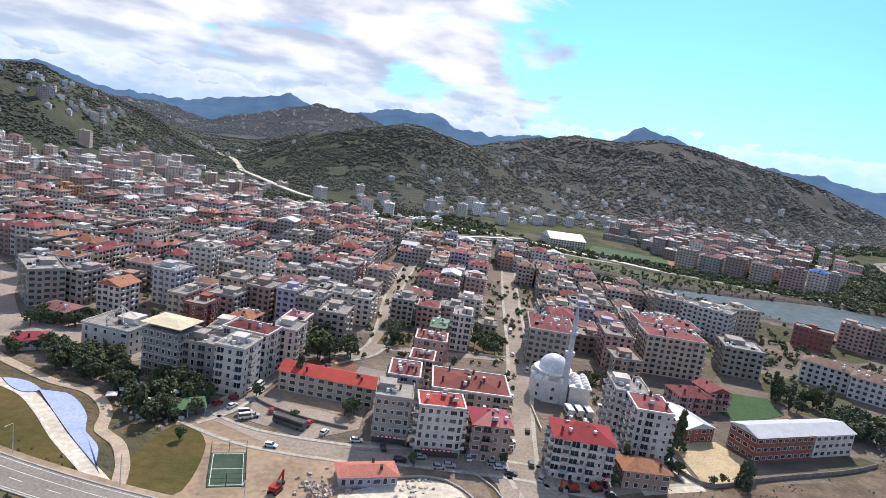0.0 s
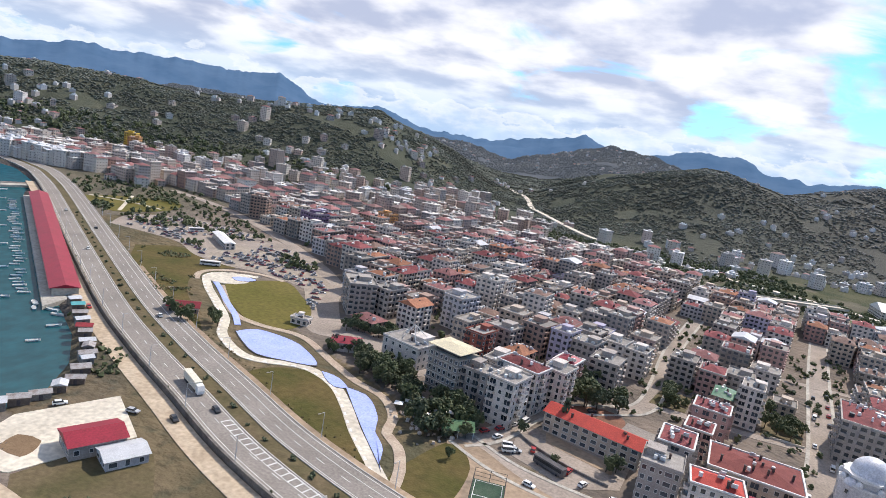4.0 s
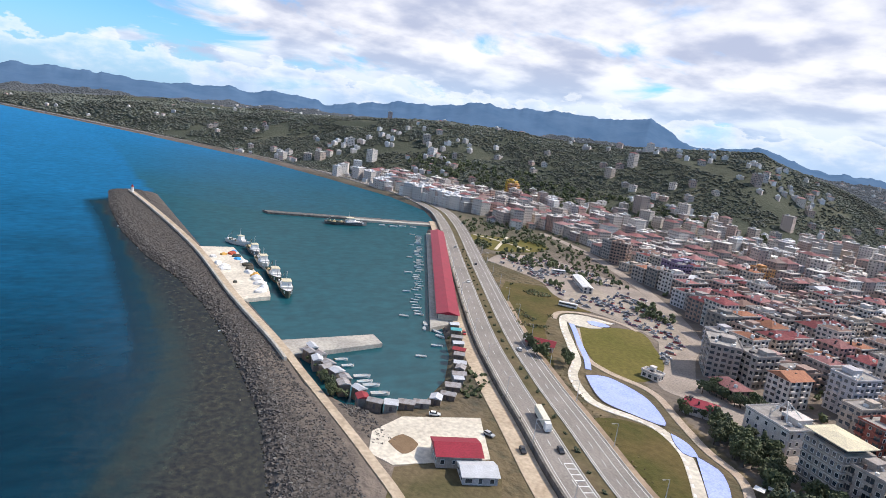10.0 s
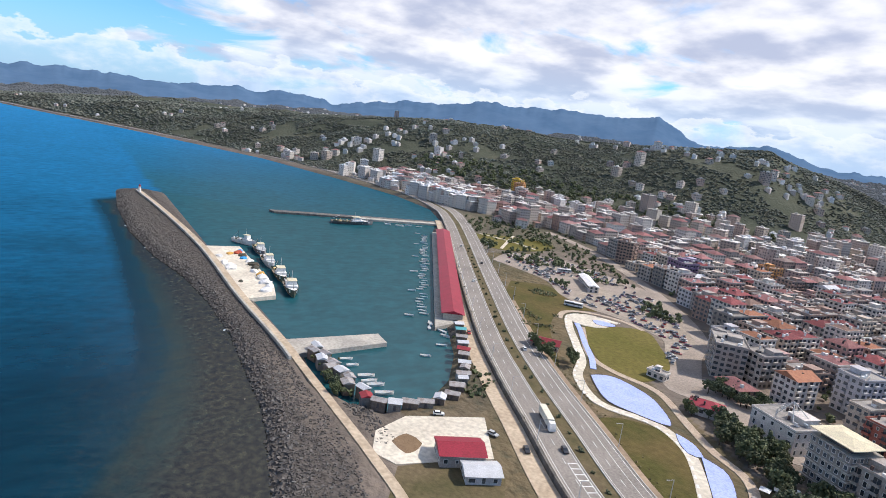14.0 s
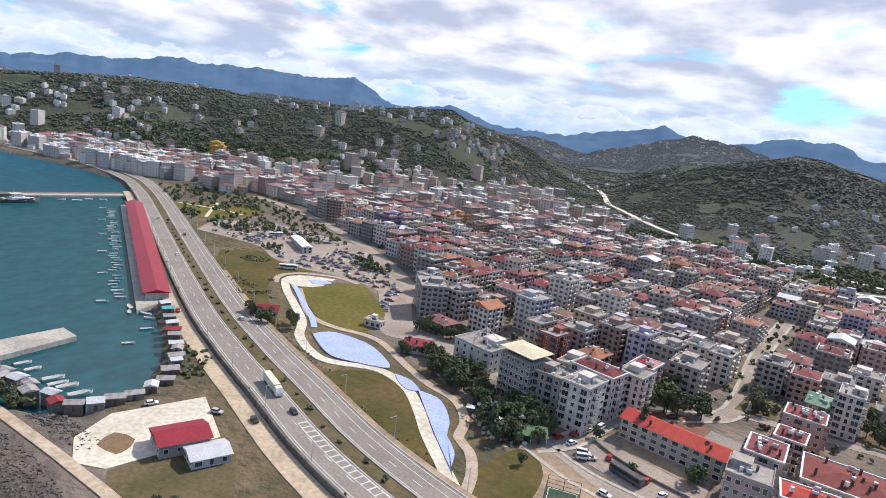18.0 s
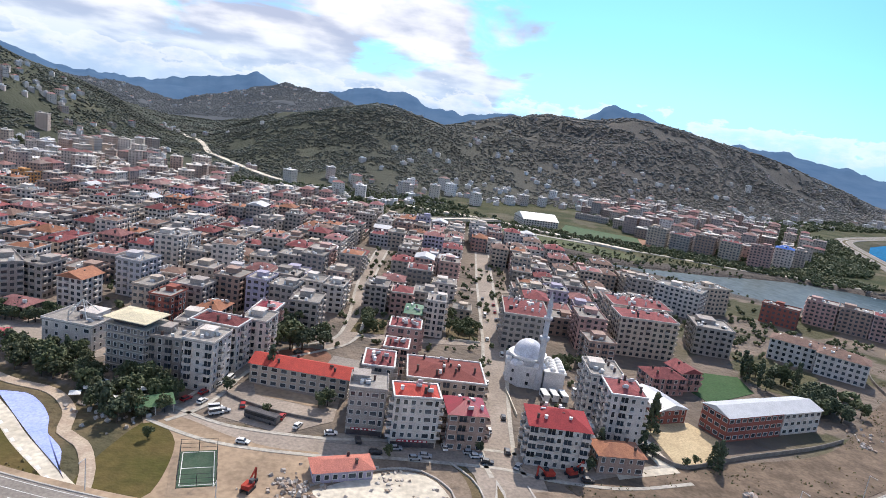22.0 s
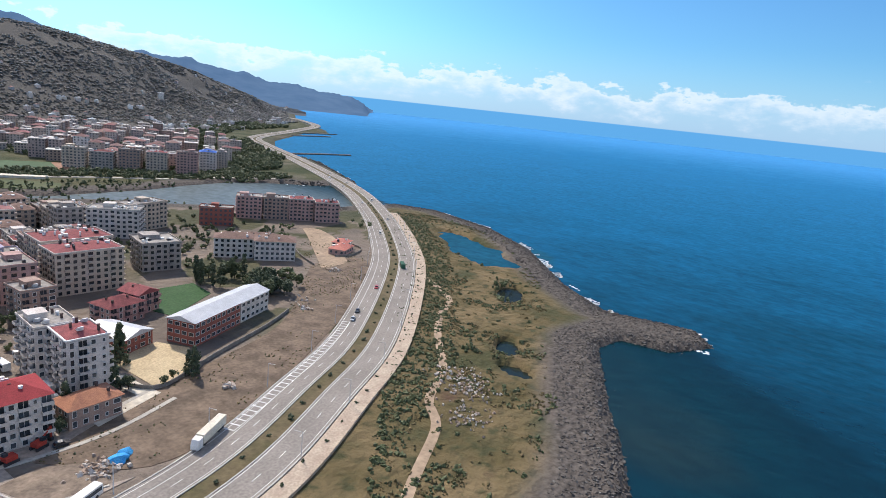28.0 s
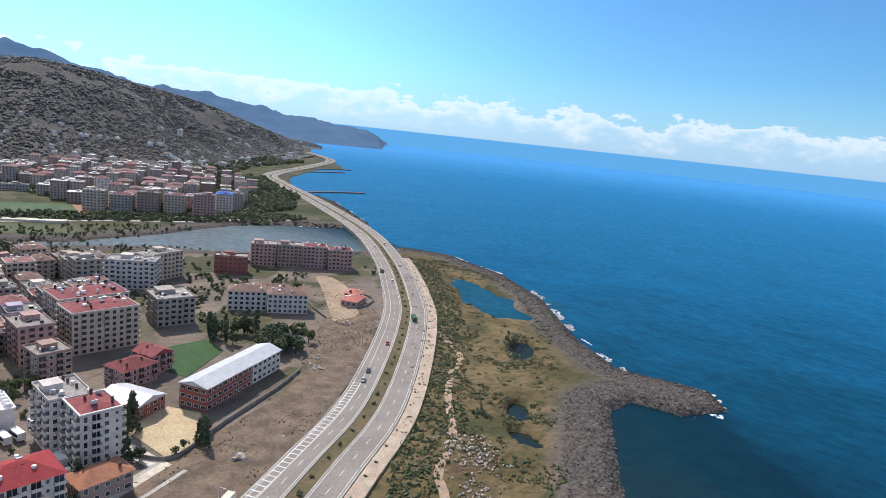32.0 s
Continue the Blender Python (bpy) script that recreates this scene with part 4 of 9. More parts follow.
dashes(POOL_PATH, 1.2, 2, 2.2, 0.9, 0.30, M_WHITE, "path_stones", "white slabs along the pool path")
for q in ([(-184, 213), (-180, 223), (-160, 224), (-146, 218), (-134, 208), (-147, 202), (-160, 199), (-174, 206)],
          [(-115, 200), (-106, 200), (-99, 195), (-91, 185), (-87, 176), (-79, 168), (-75, 158), (-72, 155), (-79, 162), (-90, 173), (-104, 188)],
          [(-130, 205), (-122, 205), (-113, 199), (-118, 196), (-126, 201)],
          [(-248, 279), (-246, 285), (-236, 288), (-236, 281), (-242, 276)]):
    # rim coloured dark for the shadow edge of the sunken basin
    patch("pool_rim", q, 0.38, material("pool_wall_shade", (0.075, 0.068, 0.062), (0.12, 0.11, 0.10), scale=0.5, coords="World"), "stone edge round the blue pool, darkened for shadow", "pool rim", smooth=3)
    cx, cy = sum(p[0] for p in q) / len(q), sum(p[1] for p in q) / len(q)
    patch("pool", [(cx + (x - cx) * 0.965, cy + (y - cy) * 0.955) for x, y in q], 0.44, M_POOL, "empty light blue painted pool basin", "pool", thick=0.2, smooth=3)
patch("parking_lot", [(-396, 312), (-419, 352), (-388, 386), (-337, 390), (-290, 385), (-239, 350), (-200, 314), (-164, 262), (-176, 254), (-206, 296), (-245, 303), (-270, 297), (-300, 300), (-330, 315), (-360, 316)], 0.12, M_STREET,
      "broad dusty car park at the edge of town", "car park", smooth=8)
patch("park_street", [(-176, 252), (-160, 240), (-140, 246), (-128, 236), (-112, 228), (-94, 236), (-92, 262), (-120, 268), (-150, 280), (-166, 268)], 0.10, M_STREET, "worn grey street beside the park", "road", smooth=5)
patch("parking_sand", [(-292, 300), (-262, 302), (-236, 306), (-212, 300), (-190, 276), (-205, 320), (-262, 350), (-310, 345)], 0.17, material("dusty_lot", (0.36, 0.31, 0.25), (0.27, 0.23, 0.185), scale=0.06, fine=0.7, coords="World"), "sandy part of the car park", "car park", smooth=6)
patch("park_green", [(-500, 368), (-486, 405), (-452, 428), (-425, 392), (-432, 345), (-470, 352)], 0.15, M_LAWN, "green park with pale paths", "park", smooth=6)
ribbon("park_cross_path", spaced([(-500, 372), (-465, 385), (-430, 388)], 4), -1.5, 1.5, 0.25, M_PALE, 0.3, label="pale path across the park", category="path")
ribbon("park_cross_path", spaced([(-490, 408), (-468, 385), (-434, 350)], 4), -1.5, 1.5, 0.27, M_PALE, 0.3, label="pale path across the park", category="path")
# dirt track in the wild land by the sea
ribbon("dirt_track", spaced([(300, 212), (276, 178), (250, 166), (225, 150), (197, 128), (172, 117), (158, 104), (130, 92), (90, 74)], 4), -1.7, 1.7, 0.12, M_SAND, 0.4, label="pale dirt track through dry grass", category="track")
ribbon("dirt_track", spaced([(300, 212), (340, 245), (400, 300), (432, 345)], 4), -1.4, 1.4, 0.12, M_SAND, 0.4, label="pale dirt track through dry grass", category="track")
# harbour: breakwater road, jetty, quay, outer pier, concrete yard
M_DUSTY = material("dusty_concrete", (0.50, 0.44, 0.36), (0.38, 0.33, 0.27), scale=0.08, fine=0.7, coords="World")
BW_ROAD = spaced([(-672, 76), (-560, 85), (-433, 91), (-324, 89), (-255, 90), (-223, 89), (-183, 88), (-153, 87), (-120, 84), (-70, 70)], 4)
ribbon("breakwater_road", BW_ROAD, -1.7, 1.8, 0.35, M_TRACK, 1.2, label="pale concrete road on the breakwater", category="road")
ribbon("breakwater_wall", BW_ROAD[BW_ROAD[:, 0] < -230], 2.6, 3.8, 1.6, M_CONC, 3.0, label="low concrete wall along the breakwater", category="wall")
patch("jetty", [(-257, 89), (-255, 138), (-243, 137), (-239, 91)], -0.4, M_CONC, "concrete jetty reaching into the harbour", "jetty", thick=5)
patch("fishing_quay", [(-440, 92), (-438, 116), (-342, 112), (-321, 107), (-318, 90)], -0.3, M_PALE, "pale concrete fishing quay", "quay", thick=5)
patch("outer_pier", [(-599, 184), (-588, 186), (-552, 352), (-545, 372), (-556, 374), (-565, 350)], -0.6, M_ROCK, "long dark stone mole across the harbour mouth", "pier", thick=5)
patch("pier_landing", [(-572, 270), (-563, 268), (-546, 350), (-555, 352)], -0.45, M_CONC, "pale concrete landing on the stone mole", "pier", thick=3)
patch("concrete_yard", [(-168, 95), (-174, 110), (-164, 138), (-139, 124), (-147, 92), (-156, 88)], 0.22, M_PALE, "bright concrete slab yard by the harbour", "yard")
patch("yard_hole", [(-160, 97), (-163, 104), (-155, 106), (-151, 98)], 0.27, material("yard_earth", (0.22, 0.15, 0.09), scale=0.3, coords="World"), "brown earth hole in the concrete yard", "earth", thick=0.15, smooth=2)
patch("yard_grass", [(-146, 92), (-138, 123), (-118, 112), (-100, 88), (-120, 76)], 0.10, M_MEDIAN, "scrubby grass beside the yard", "grass", smooth=6)
# across the river
patch("football_pitch", [(238, 768), (318, 726), (300, 668), (212, 704)], 0.3, material("pitch_green", (0.05, 0.095, 0.045), (0.065, 0.11, 0.05), scale=0.03, coords="World"), "green football pitch beyond the river", "pitch")
patch("pitch_end", [(318, 726), (338, 712), (320, 660), (300, 668)], 0.3, material("clay", (0.30, 0.17, 0.11), scale=0.05, coords="World"), "brown clay end of the pitch", "pitch")
patch("river_meadow", [(110, 640), (160, 612), (240, 570), (262, 582), (262, 600), (200, 648), (130, 690)], 0.2, material("meadow", (0.060, 0.080, 0.028), (0.085, 0.095, 0.040), scale=0.03, coords="World"), "bright green river meadow", "meadow", smooth=10)
ribbon("river_road", spaced([(100, 690), (200, 650), (300, 622), (380, 590), (440, 585), (500, 560)], 6), -3.5, 3.5, 0.4, M_CONC, 1.5, label="pale road along the far river bank", category="road")
VALLEY = spaced([(-560, 1640), (-380, 1310), (-289, 1080), (-170, 890), (-69, 800), (25, 755), (124, 720), (200, 668), (270, 620)], 12)
vz = ground_z(VALLEY[:, 0], VALLEY[:, 1])[0]
ribbon("valley_road", VALLEY, -5, 5, 2.2, M_PALE, 3, label="pale highway climbing into the valley", category="road", zs=np.maximum(vz, 0))


def viaduct():
    a, b = Vector((-5, 600, 0)), Vector((135, 694, 0))
    way = b - a
    ob = empty("viaduct", pose((a.x + b.x) / 2, (a.y + b.y) / 2, 0, 0, 0, math.degrees(math.atan2(way.y, way.x))))
    tagged(ob, "pale concrete viaduct behind the old town", "viaduct")
    n = way.length / 2
    s = Solid()
    s.box(-n, -6, 5.0, n, 6, 6.4)
    s.make("deck", M_PALE, ob)
    for sgn in (-1, 1):
        s = Solid()
        s.box(-n, sgn * 6 - 0.2, 6.4, n, sgn * 6 + 0.2, 7.4)
        s.make("railing", M_CONC, ob)
    for i in range(6):
        s = Solid()
        s.box(-n + 12 + i * 28, -4, -0.5, -n + 14 + i * 28, 4, 5.0)
        s.make("pillar", M_CONC, ob)


viaduct()


# ---- buildings ----
WALLS = {
    "white": material("render_white", (0.66, 0.61, 0.56), (0.52, 0.475, 0.43), scale=0.25, fine=2.0, rough=0.85),
    "cream": material("render_cream", (0.53, 0.45, 0.37), (0.42, 0.355, 0.29), scale=0.25, fine=2.0, rough=0.85),
    "grey": material("render_grey", (0.41, 0.37, 0.335), (0.31, 0.28, 0.255), scale=0.22, fine=2.0, rough=0.85),
    "pink": material("render_pink", (0.48, 0.32, 0.285), (0.39, 0.26, 0.235), scale=0.25, fine=2.0, rough=0.85),
    "brown": material("render_brown", (0.38, 0.275, 0.225), (0.30, 0.215, 0.18), scale=0.25, fine=2.0, rough=0.85),
    "brick": material("brick_red_render", (0.33, 0.12, 0.09), (0.26, 0.095, 0.075), scale=0.3, fine=3.0, rough=0.85),
    "lilac": material("render_lilac", (0.44, 0.41, 0.50), (0.37, 0.34, 0.42), scale=0.25, fine=2.0, rough=0.85),
    "blue": material("render_blue_white", (0.52, 0.50, 0.51), (0.43, 0.415, 0.42), scale=0.25, fine=2.0, rough=0.85),
    "bare": material("bare_concrete", (0.30, 0.27, 0.24), (0.22, 0.20, 0.18), scale=0.3, fine=2.0, rough=0.9),
}
M_ROSE = material("rose_roof_tile", (0.36, 0.175, 0.165), (0.25, 0.125, 0.12), scale=0.5, fine=3.0, rough=0.8, bump=0.5, bump_scale=3.0, per_object=0.2)
M_DUSTYRED = material("dusty_red_tile", (0.22, 0.10, 0.095), (0.30, 0.15, 0.14), scale=0.4, fine=3.0, rough=0.8, bump=0.5, bump_scale=3.0, per_object=0.25)
M_PARAPET = material("parapet_render", (0.50, 0.46, 0.42), (0.36, 0.33, 0.30), scale=0.4, fine=2.5, rough=0.85, per_object=0.2)
M_TILE = material("red_roof_tile", (0.25, 0.078, 0.078), (0.17, 0.058, 0.060), scale=0.5, fine=3.0, rough=0.8, bump=0.5, bump_scale=3.0, per_object=0.25)
M_TERRA = material("terracotta_tile", (0.36, 0.17, 0.10), (0.27, 0.125, 0.08), scale=0.5, fine=3.0, rough=0.8, bump=0.5, bump_scale=3.0, per_object=0.2)
M_CRIMSON = material("crimson_sheet", (0.32, 0.03, 0.05), (0.25, 0.03, 0.045), scale=0.4, rough=0.5)
M_ORANGE = material("orange_red_tile", (0.50, 0.080, 0.060), (0.41, 0.068, 0.055), scale=0.4, fine=3, rough=0.7)
M_CORAL = material("coral_tile", (0.52, 0.20, 0.15), (0.44, 0.165, 0.13), scale=0.4, fine=3, rough=0.7)
M_BROWNTILE = material("brown_tile", (0.25, 0.165, 0.13), (0.18, 0.12, 0.10), scale=0.5, fine=3.0, rough=0.8, bump=0.5, bump_scale=3.0)
M_SLAB = material("roof_slab", (0.34, 0.32, 0.29), (0.23, 0.215, 0.20), scale=0.3, fine=2.5, rough=0.9, per_object=0.2)
M_SHEET = material("zinc_sheet", (0.55, 0.56, 0.57), (0.46, 0.47, 0.48), scale=0.3, fine=4, rough=0.45, metal=0.0)
M_GREENROOF = material("green_sheet", (0.10, 0.22, 0.13), (0.08, 0.17, 0.11), scale=0.4, rough=0.6)
M_GLASS = material("window_glass", (0.035, 0.042, 0.05), (0.07, 0.08, 0.09), scale=0.35, rough=0.12, spec=0.5, per_object=0.6)
M_FRAME = material("window_frame", (0.70, 0.69, 0.66), rough=0.5)
M_AWNING = material("dark_shopfront", (0.07, 0.065, 0.07), (0.12, 0.10, 0.10), scale=0.5, rough=0.4)
M_CREAMSLAB = material("cream_slab", (0.66, 0.60, 0.42), (0.56, 0.50, 0.36), scale=0.3, rough=0.9)


def window_mesh(w, h, name="window"):
    """A proud frame with the pane set back in it, in one connected piece."""
    rings = [(w / 2 + 0.12, h / 2 + 0.12, 0.05), (w / 2 + 0.12, h / 2 + 0.12, -0.12), (w / 2, h / 2, -0.12), (w / 2, h / 2, -0.02)]
    v = [(sx * a, y, sz * b) for a, b, y in rings for sx, sz in ((-1, -1), (1, -1), (1, 1), (-1, 1))]
    f = [(k * 4 + i, k * 4 + (i + 1) % 4, k * 4 + 4 + (i + 1) % 4, k * 4 + 4 + i) for k in range(3) for i in range(4)] + [(12, 13, 14, 15)]
    me = bpy.data.meshes.new(name)
    me.from_pydata(v, [], f)
    me.materials.append(M_FRAME)
    me.materials.append(M_GLASS)
    me.polygons.foreach_set("material_index", [0] * 12 + [1])
    me.update()
    return me


def balcony_mesh(w, wall):
    s = Solid()
    s.box(-w / 2, -1.45, -1.38, w / 2, 0.05, -1.2)
    s.box(-w / 2, -1.45, -1.2, w / 2, -1.35, -0.35)
    s.box(-w / 2, -1.35, -1.2, -w / 2 + 0.1, 0.05, -0.35)
    s.box(w / 2 - 0.1, -1.35, -1.2, w / 2, 0.05, -0.35)
    s.box(-w / 2 + 0.25, -0.05, -1.2, w / 2 - 0.25, 0.06, 1.05, 1)
    s.box(-0.06, -0.09, -1.2, 0.06, 0.06, 1.05)
    me = bpy.data.meshes.new("balcony")
    me.from_pydata(s.v, [], s.f)
    me.materials.append(wall)
    me.materials.append(M_GLASS)
    me.polygons.foreach_set("material_index", s.s)
    me.update()
    return me


WIN = window_mesh(1.25, 1.45)
WIN_S = window_mesh(0.8, 1.1)
WIN_W = window_mesh(2.1, 1.4)
WIN_T = window_mesh(1.1, 1.9)
BALC = {}


def tank_mesh():
    bm = bmesh.new()
    bmesh.ops.create_cone(bm, cap_ends=True, segments=10, radius1=0.6, radius2=0.6, depth=1.3, matrix=Matrix.Translation((0, 0, 0.65)))
    me = bpy.data.meshes.new("water_tank")
    bm.to_mesh(me)
    bm.free()
    me.materials.append(M_WHITE)
    return me


def panel_mesh():
    s = Solid()
    s.add([(-0.9, -0.9, 0.25), (0.9, -0.9, 0.25), (0.9, 0.7, 1.2), (-0.9, 0.7, 1.2), (-0.9, -0.9, 0.1), (0.9, -0.9, 0.1), (0.9, 0.7, 0.1), (-0.9, 0.7, 0.1)],
          [(0, 1, 2, 3), (4, 5, 1, 0), (5, 6, 2, 1), (6, 7, 3, 2), (7, 4, 0, 3)])
    s.box(-0.8, 0.7, 1.0, 0.8, 1.25, 1.5)
    me = bpy.data.meshes.new("solar_heater")
    me.from_pydata(s.v, [], s.f)
    me.materials.append(M_SHEET)
    me.update()
    return me


def chimney_mesh():
    s = Solid()
    s.box(-0.35, -0.35, -0.6, 0.35, 0.35, 1.5)
    s.box(-0.45, -0.45, 1.5, 0.45, 0.45, 1.65)
    me = bpy.data.meshes.new("chimney")
    me.from_pydata(s.v, [], s.f)
    me.materials.append(material("sooty_brick", (0.12, 0.085, 0.075), (0.06, 0.05, 0.05), scale=1.0))
    me.update()
    return me


TANK, PANEL, CHIMNEY = tank_mesh(), panel_mesh(), chimney_mesh()
FOOTPRINTS = []
NUM = {1: "one", 2: "two", 3: "three", 4: "four", 5: "five", 6: "six", 7: "seven"}


def child(name, me, parent, x, y, z, turn=0.0, scale=None):
    ob = new(name, me)
    ob.parent = parent
    ob.matrix_basis = pose(x, y, z, 0, 0, turn) @ (Matrix.Diagonal((*scale, 1)) if scale else Matrix.Identity(4))
    return ob


def building(x, y, w, d, ang, h, wall="white", roof="flat", label="", name="apartment_building", detail=2, seed=0, bal=True, base=0.0, shop=False, cols=None, category="building", tile=None, win=None):
    """detail 2: each window and balcony is a part; 1: windows of one facade joined; both have roof furniture."""
    rnd = random.Random(seed * 7919 + int(x * 13 + y * 7))
    if math.hypot(x, y) > 305:
        detail = 1
    ob = empty(name, pose(x, y, base, 0, 0, ang))
    FOOTPRINTS.append((x, y, max(w, d) * 0.62 + 1.5))
    fl = max(1, round(h / 3.0))
    fh = h / fl
    tagged(ob, label or ("%s %s-storey block with %s" % (wall, NUM.get(fl, "seven"), {"flat": "a flat cluttered roof", "red": "a red tiled roof in a parapet", "hip": "a hipped red tile roof", "gable": "a gabled tile roof", "sheet": "a pale sheet roof"}[roof])), category)
    wm = WALLS[wall]
    s = Solid()
    prof = [(0, -1.0)]
    if detail == 2 or math.hypot(x, y) < 480:
        for k in range(1, fl):       # floor edges stand a little proud
            prof += [(0, k * fh - 0.12), (0.07, k * fh - 0.12), (0.07, k * fh + 0.1), (0, k * fh + 0.1)]
    prof.append((0, h))
    v = [(sx * (w / 2 + o), sy * (d / 2 + o), z) for o, z in prof for sx, sy in ((-1, -1), (1, -1), (1, 1), (-1, 1))]
    n = len(prof)
    s.add(v, [(k * 4 + i, k * 4 + (i + 1) % 4, k * 4 + 4 + (i + 1) % 4, k * 4 + 4 + i) for k in range(n - 1) for i in range(4)] + [(n * 4 - 4, n * 4 - 3, n * 4 - 2, n * 4 - 1)])
    s.make("wall", wm, ob)
    # roof
    s = Solid()
    if roof in ("flat", "red"):
        s.box(-w / 2 - 0.35, -d / 2 - 0.35, h, w / 2 + 0.35, d / 2 + 0.35, h + 0.3)
        s.make("roof", M_SLAB if roof == "flat" else M_PARAPET, ob)
        s = Solid()
        t, ph = (0.25, 1.0) if roof == "flat" else (0.55, 0.75)
        for b in ((-w / 2 - 0.35, -d / 2 - 0.35, w / 2 + 0.35, -d / 2 - 0.35 + t), (-w / 2 - 0.35, d / 2 + 0.35 - t, w / 2 + 0.35, d / 2 + 0.35),
                  (-w / 2 - 0.35, -d / 2 - 0.35 + t, -w / 2 - 0.35 + t, d / 2 + 0.35 - t), (w / 2 + 0.35 - t, -d / 2 - 0.35 + t, w / 2 + 0.35, d / 2 + 0.35 - t)):
            s.box(b[0], b[1], h + 0.3, b[2], b[3], h + ph)
        s.make("parapet", (M_FRAME if detail == 2 else M_PARAPET) if roof == "red" else wm, ob)
        if roof == "red":
            s = Solid()
            s.hip(-w / 2 + 0.35, -d / 2 + 0.35, w / 2 - 0.35, d / 2 - 0.35, h + 0.35, h + 2.2)
            s.make("tiled_roof", tile or M_TILE, ob)
            zt = h + 1.5
        else:
            s = Solid()
            a = min(w, d) * 0.22
            px, py = rnd.uniform(-w / 4, w / 4), rnd.uniform(0, d / 4)
            s.box(px - a, py - a, h + 0.3, px + a, py + a, h + 2.5)
            s.box(px - a - 0.3, py - a - 0.3, h + 2.5, px + a + 0.3, py + a + 0.3, h + 2.75)
            s.make("stairhead", wm, ob)
            zt = h + 0.3
    elif roof == "hip" or roof == "gable":
        s.hip(-w / 2 - 0.7, -d / 2 - 0.7, w / 2 + 0.7, d / 2 + 0.7, h, h + min(w, d) * 0.22, gable=roof == "gable")
        s.make("roof", tile or M_TILE, ob)
        zt = h + min(w, d) * 0.08
    else:
        s.hip(-w / 2 - 0.6, -d / 2 - 0.6, w / 2 + 0.6, d / 2 + 0.6, h, h + min(w, d) * 0.16, gable=True)
        s.make("roof", tile or M_SHEET, ob)
        zt = h + 0.6
    if roof != "sheet" and detail == 1:
        s = Solid()
        for _ in range(max(3, int(w * d / 34))):
            px, py = rnd.uniform(-w * 0.4, w * 0.4), rnd.uniform(-d * 0.4, d * 0.4)
            e, g = rnd.choice(((0.35, 1.5), (0.6, 1.2), (0.9, 0.9)))
            s.box(px - e, py - e, zt - 0.6, px + e, py + e, zt + g, rnd.choice((0, 1, 1)))
        tagged(s.make("roof_furniture", [M_DARK, M_WHITE], ob), kind="stuff")
    elif roof != "sheet":
        for _ in range(max(2, int(w * d / 60))):
            child("chimney", CHIMNEY, ob, rnd.uniform(-w * 0.38, w * 0.38), rnd.uniform(-d * 0.38, d * 0.38), zt)
        if roof != "gable":
            for _ in range(rnd.choice((1, 2, 3, 4)) if h > 8 else 0):
                child("water_tank", TANK, ob, rnd.uniform(-w * 0.4, w * 0.4), rnd.uniform(-d * 0.4, d * 0.4), zt)
            for _ in range(rnd.choice((1, 2, 3)) if h > 8 else 0):
                child("solar_heater", PANEL, ob, rnd.uniform(-w * 0.36, w * 0.36), rnd.uniform(-d * 0.36, d * 0.36), zt, 180)
    # windows and balconies, on the front and the two sides
    win = win or WIN
    faces = (("front", w, -d / 2, 0), ("right", d, w / 2, 90), ("left", d, w / 2, -90))
    back = math.cos(radians(ang))          # the side that never faces the open ground stays plain
    joined = Solid()
    if wall not in BALC:
        BALC[wall] = balcony_mesh(2.9, wm)
    for fname, width, off, turn in faces:
        n = cols if cols and fname == "front" else max(1, round(width / 3.3))
        gap = width / n
        style = (seed + int(abs(x) + abs(y))) % 3
        balc_col = {i for i in range(n) if bal and gap > 2.6 and (i % 3 == 1, i % 2 == 0, i % 4 in (1, 2))[style if fname == "front" else (style + 1) % 2]}
        for i in range(n):
            for k in range(fl):
                z = k * fh + fh * 0.52
                u = -width / 2 + gap * (i + 0.5)
                if shop and k == 0:
                    continue
                if turn == 0:
                    px, py = u, -d / 2
                elif turn == 90:
                    px, py = w / 2, u
                else:
                    px, py = -w / 2, -u
                if detail == 2:
                    if i in balc_col and k > 0:
                        child("balcony", BALC[wall], ob, px, py, z, turn)
                    else:
                        child("window", win if win is not WIN else (WIN, WIN_W, WIN, WIN_S, WIN_T)[(i * 3 + style * 2 + int(abs(x))) % 5], ob, px, py, z, turn)
                else:
                    c, sn = math.cos(radians(turn)), math.sin(radians(turn))
                    hw, hh = (0.78, 0.76) if not (i in balc_col and k) else (1.05, 1.0)
                    q = [(px + c * a - sn * b, py + sn * a + c * b, z + zz) for zz in (-hh, hh) for a, b in ((-hw, 0.02), (-hw, -0.07), (hw, -0.07), (hw, 0.02))]
                    joined.add(q, [(1, 2, 6, 5), (0, 1, 5, 4), (2, 3, 7, 6), (4, 5, 6, 7)], 0)
                    if i in balc_col and k:
                        q = [(px + c * a - sn * b, py + sn * a + c * b, z + zz) for zz in (-1.25, -0.35) for a, b in ((-1.3, 0), (-1.3, -1.0), (1.3, -1.0), (1.3, 0))]
                        joined.add(q, [(1, 2, 6, 5), (0, 1, 5, 4), (2, 3, 7, 6), (4, 5, 6, 7), (3, 2, 1, 0)], 1)
    if joined.v:
        tagged(joined.make("glazing", [M_GLASS, wm], ob), kind="stuff")
    if shop:
        s = Solid()
        s.box(-w / 2 + 0.3, -d / 2 - 0.12, 0, w / 2 - 0.3, -d / 2 + 0.05, 2.7)
        s.make("shopfront", M_AWNING, ob)
        s = Solid()
        s.box(-w / 2, -d / 2 - 1.5, 2.75, w / 2, -d / 2, 3.0)
        s.make("canopy", M_CONC, ob)
        s = Solid()
        s.box(-w * 0.36, -d / 2 - 1.58, 2.72, w * 0.30, -d / 2 - 1.52, 3.5)
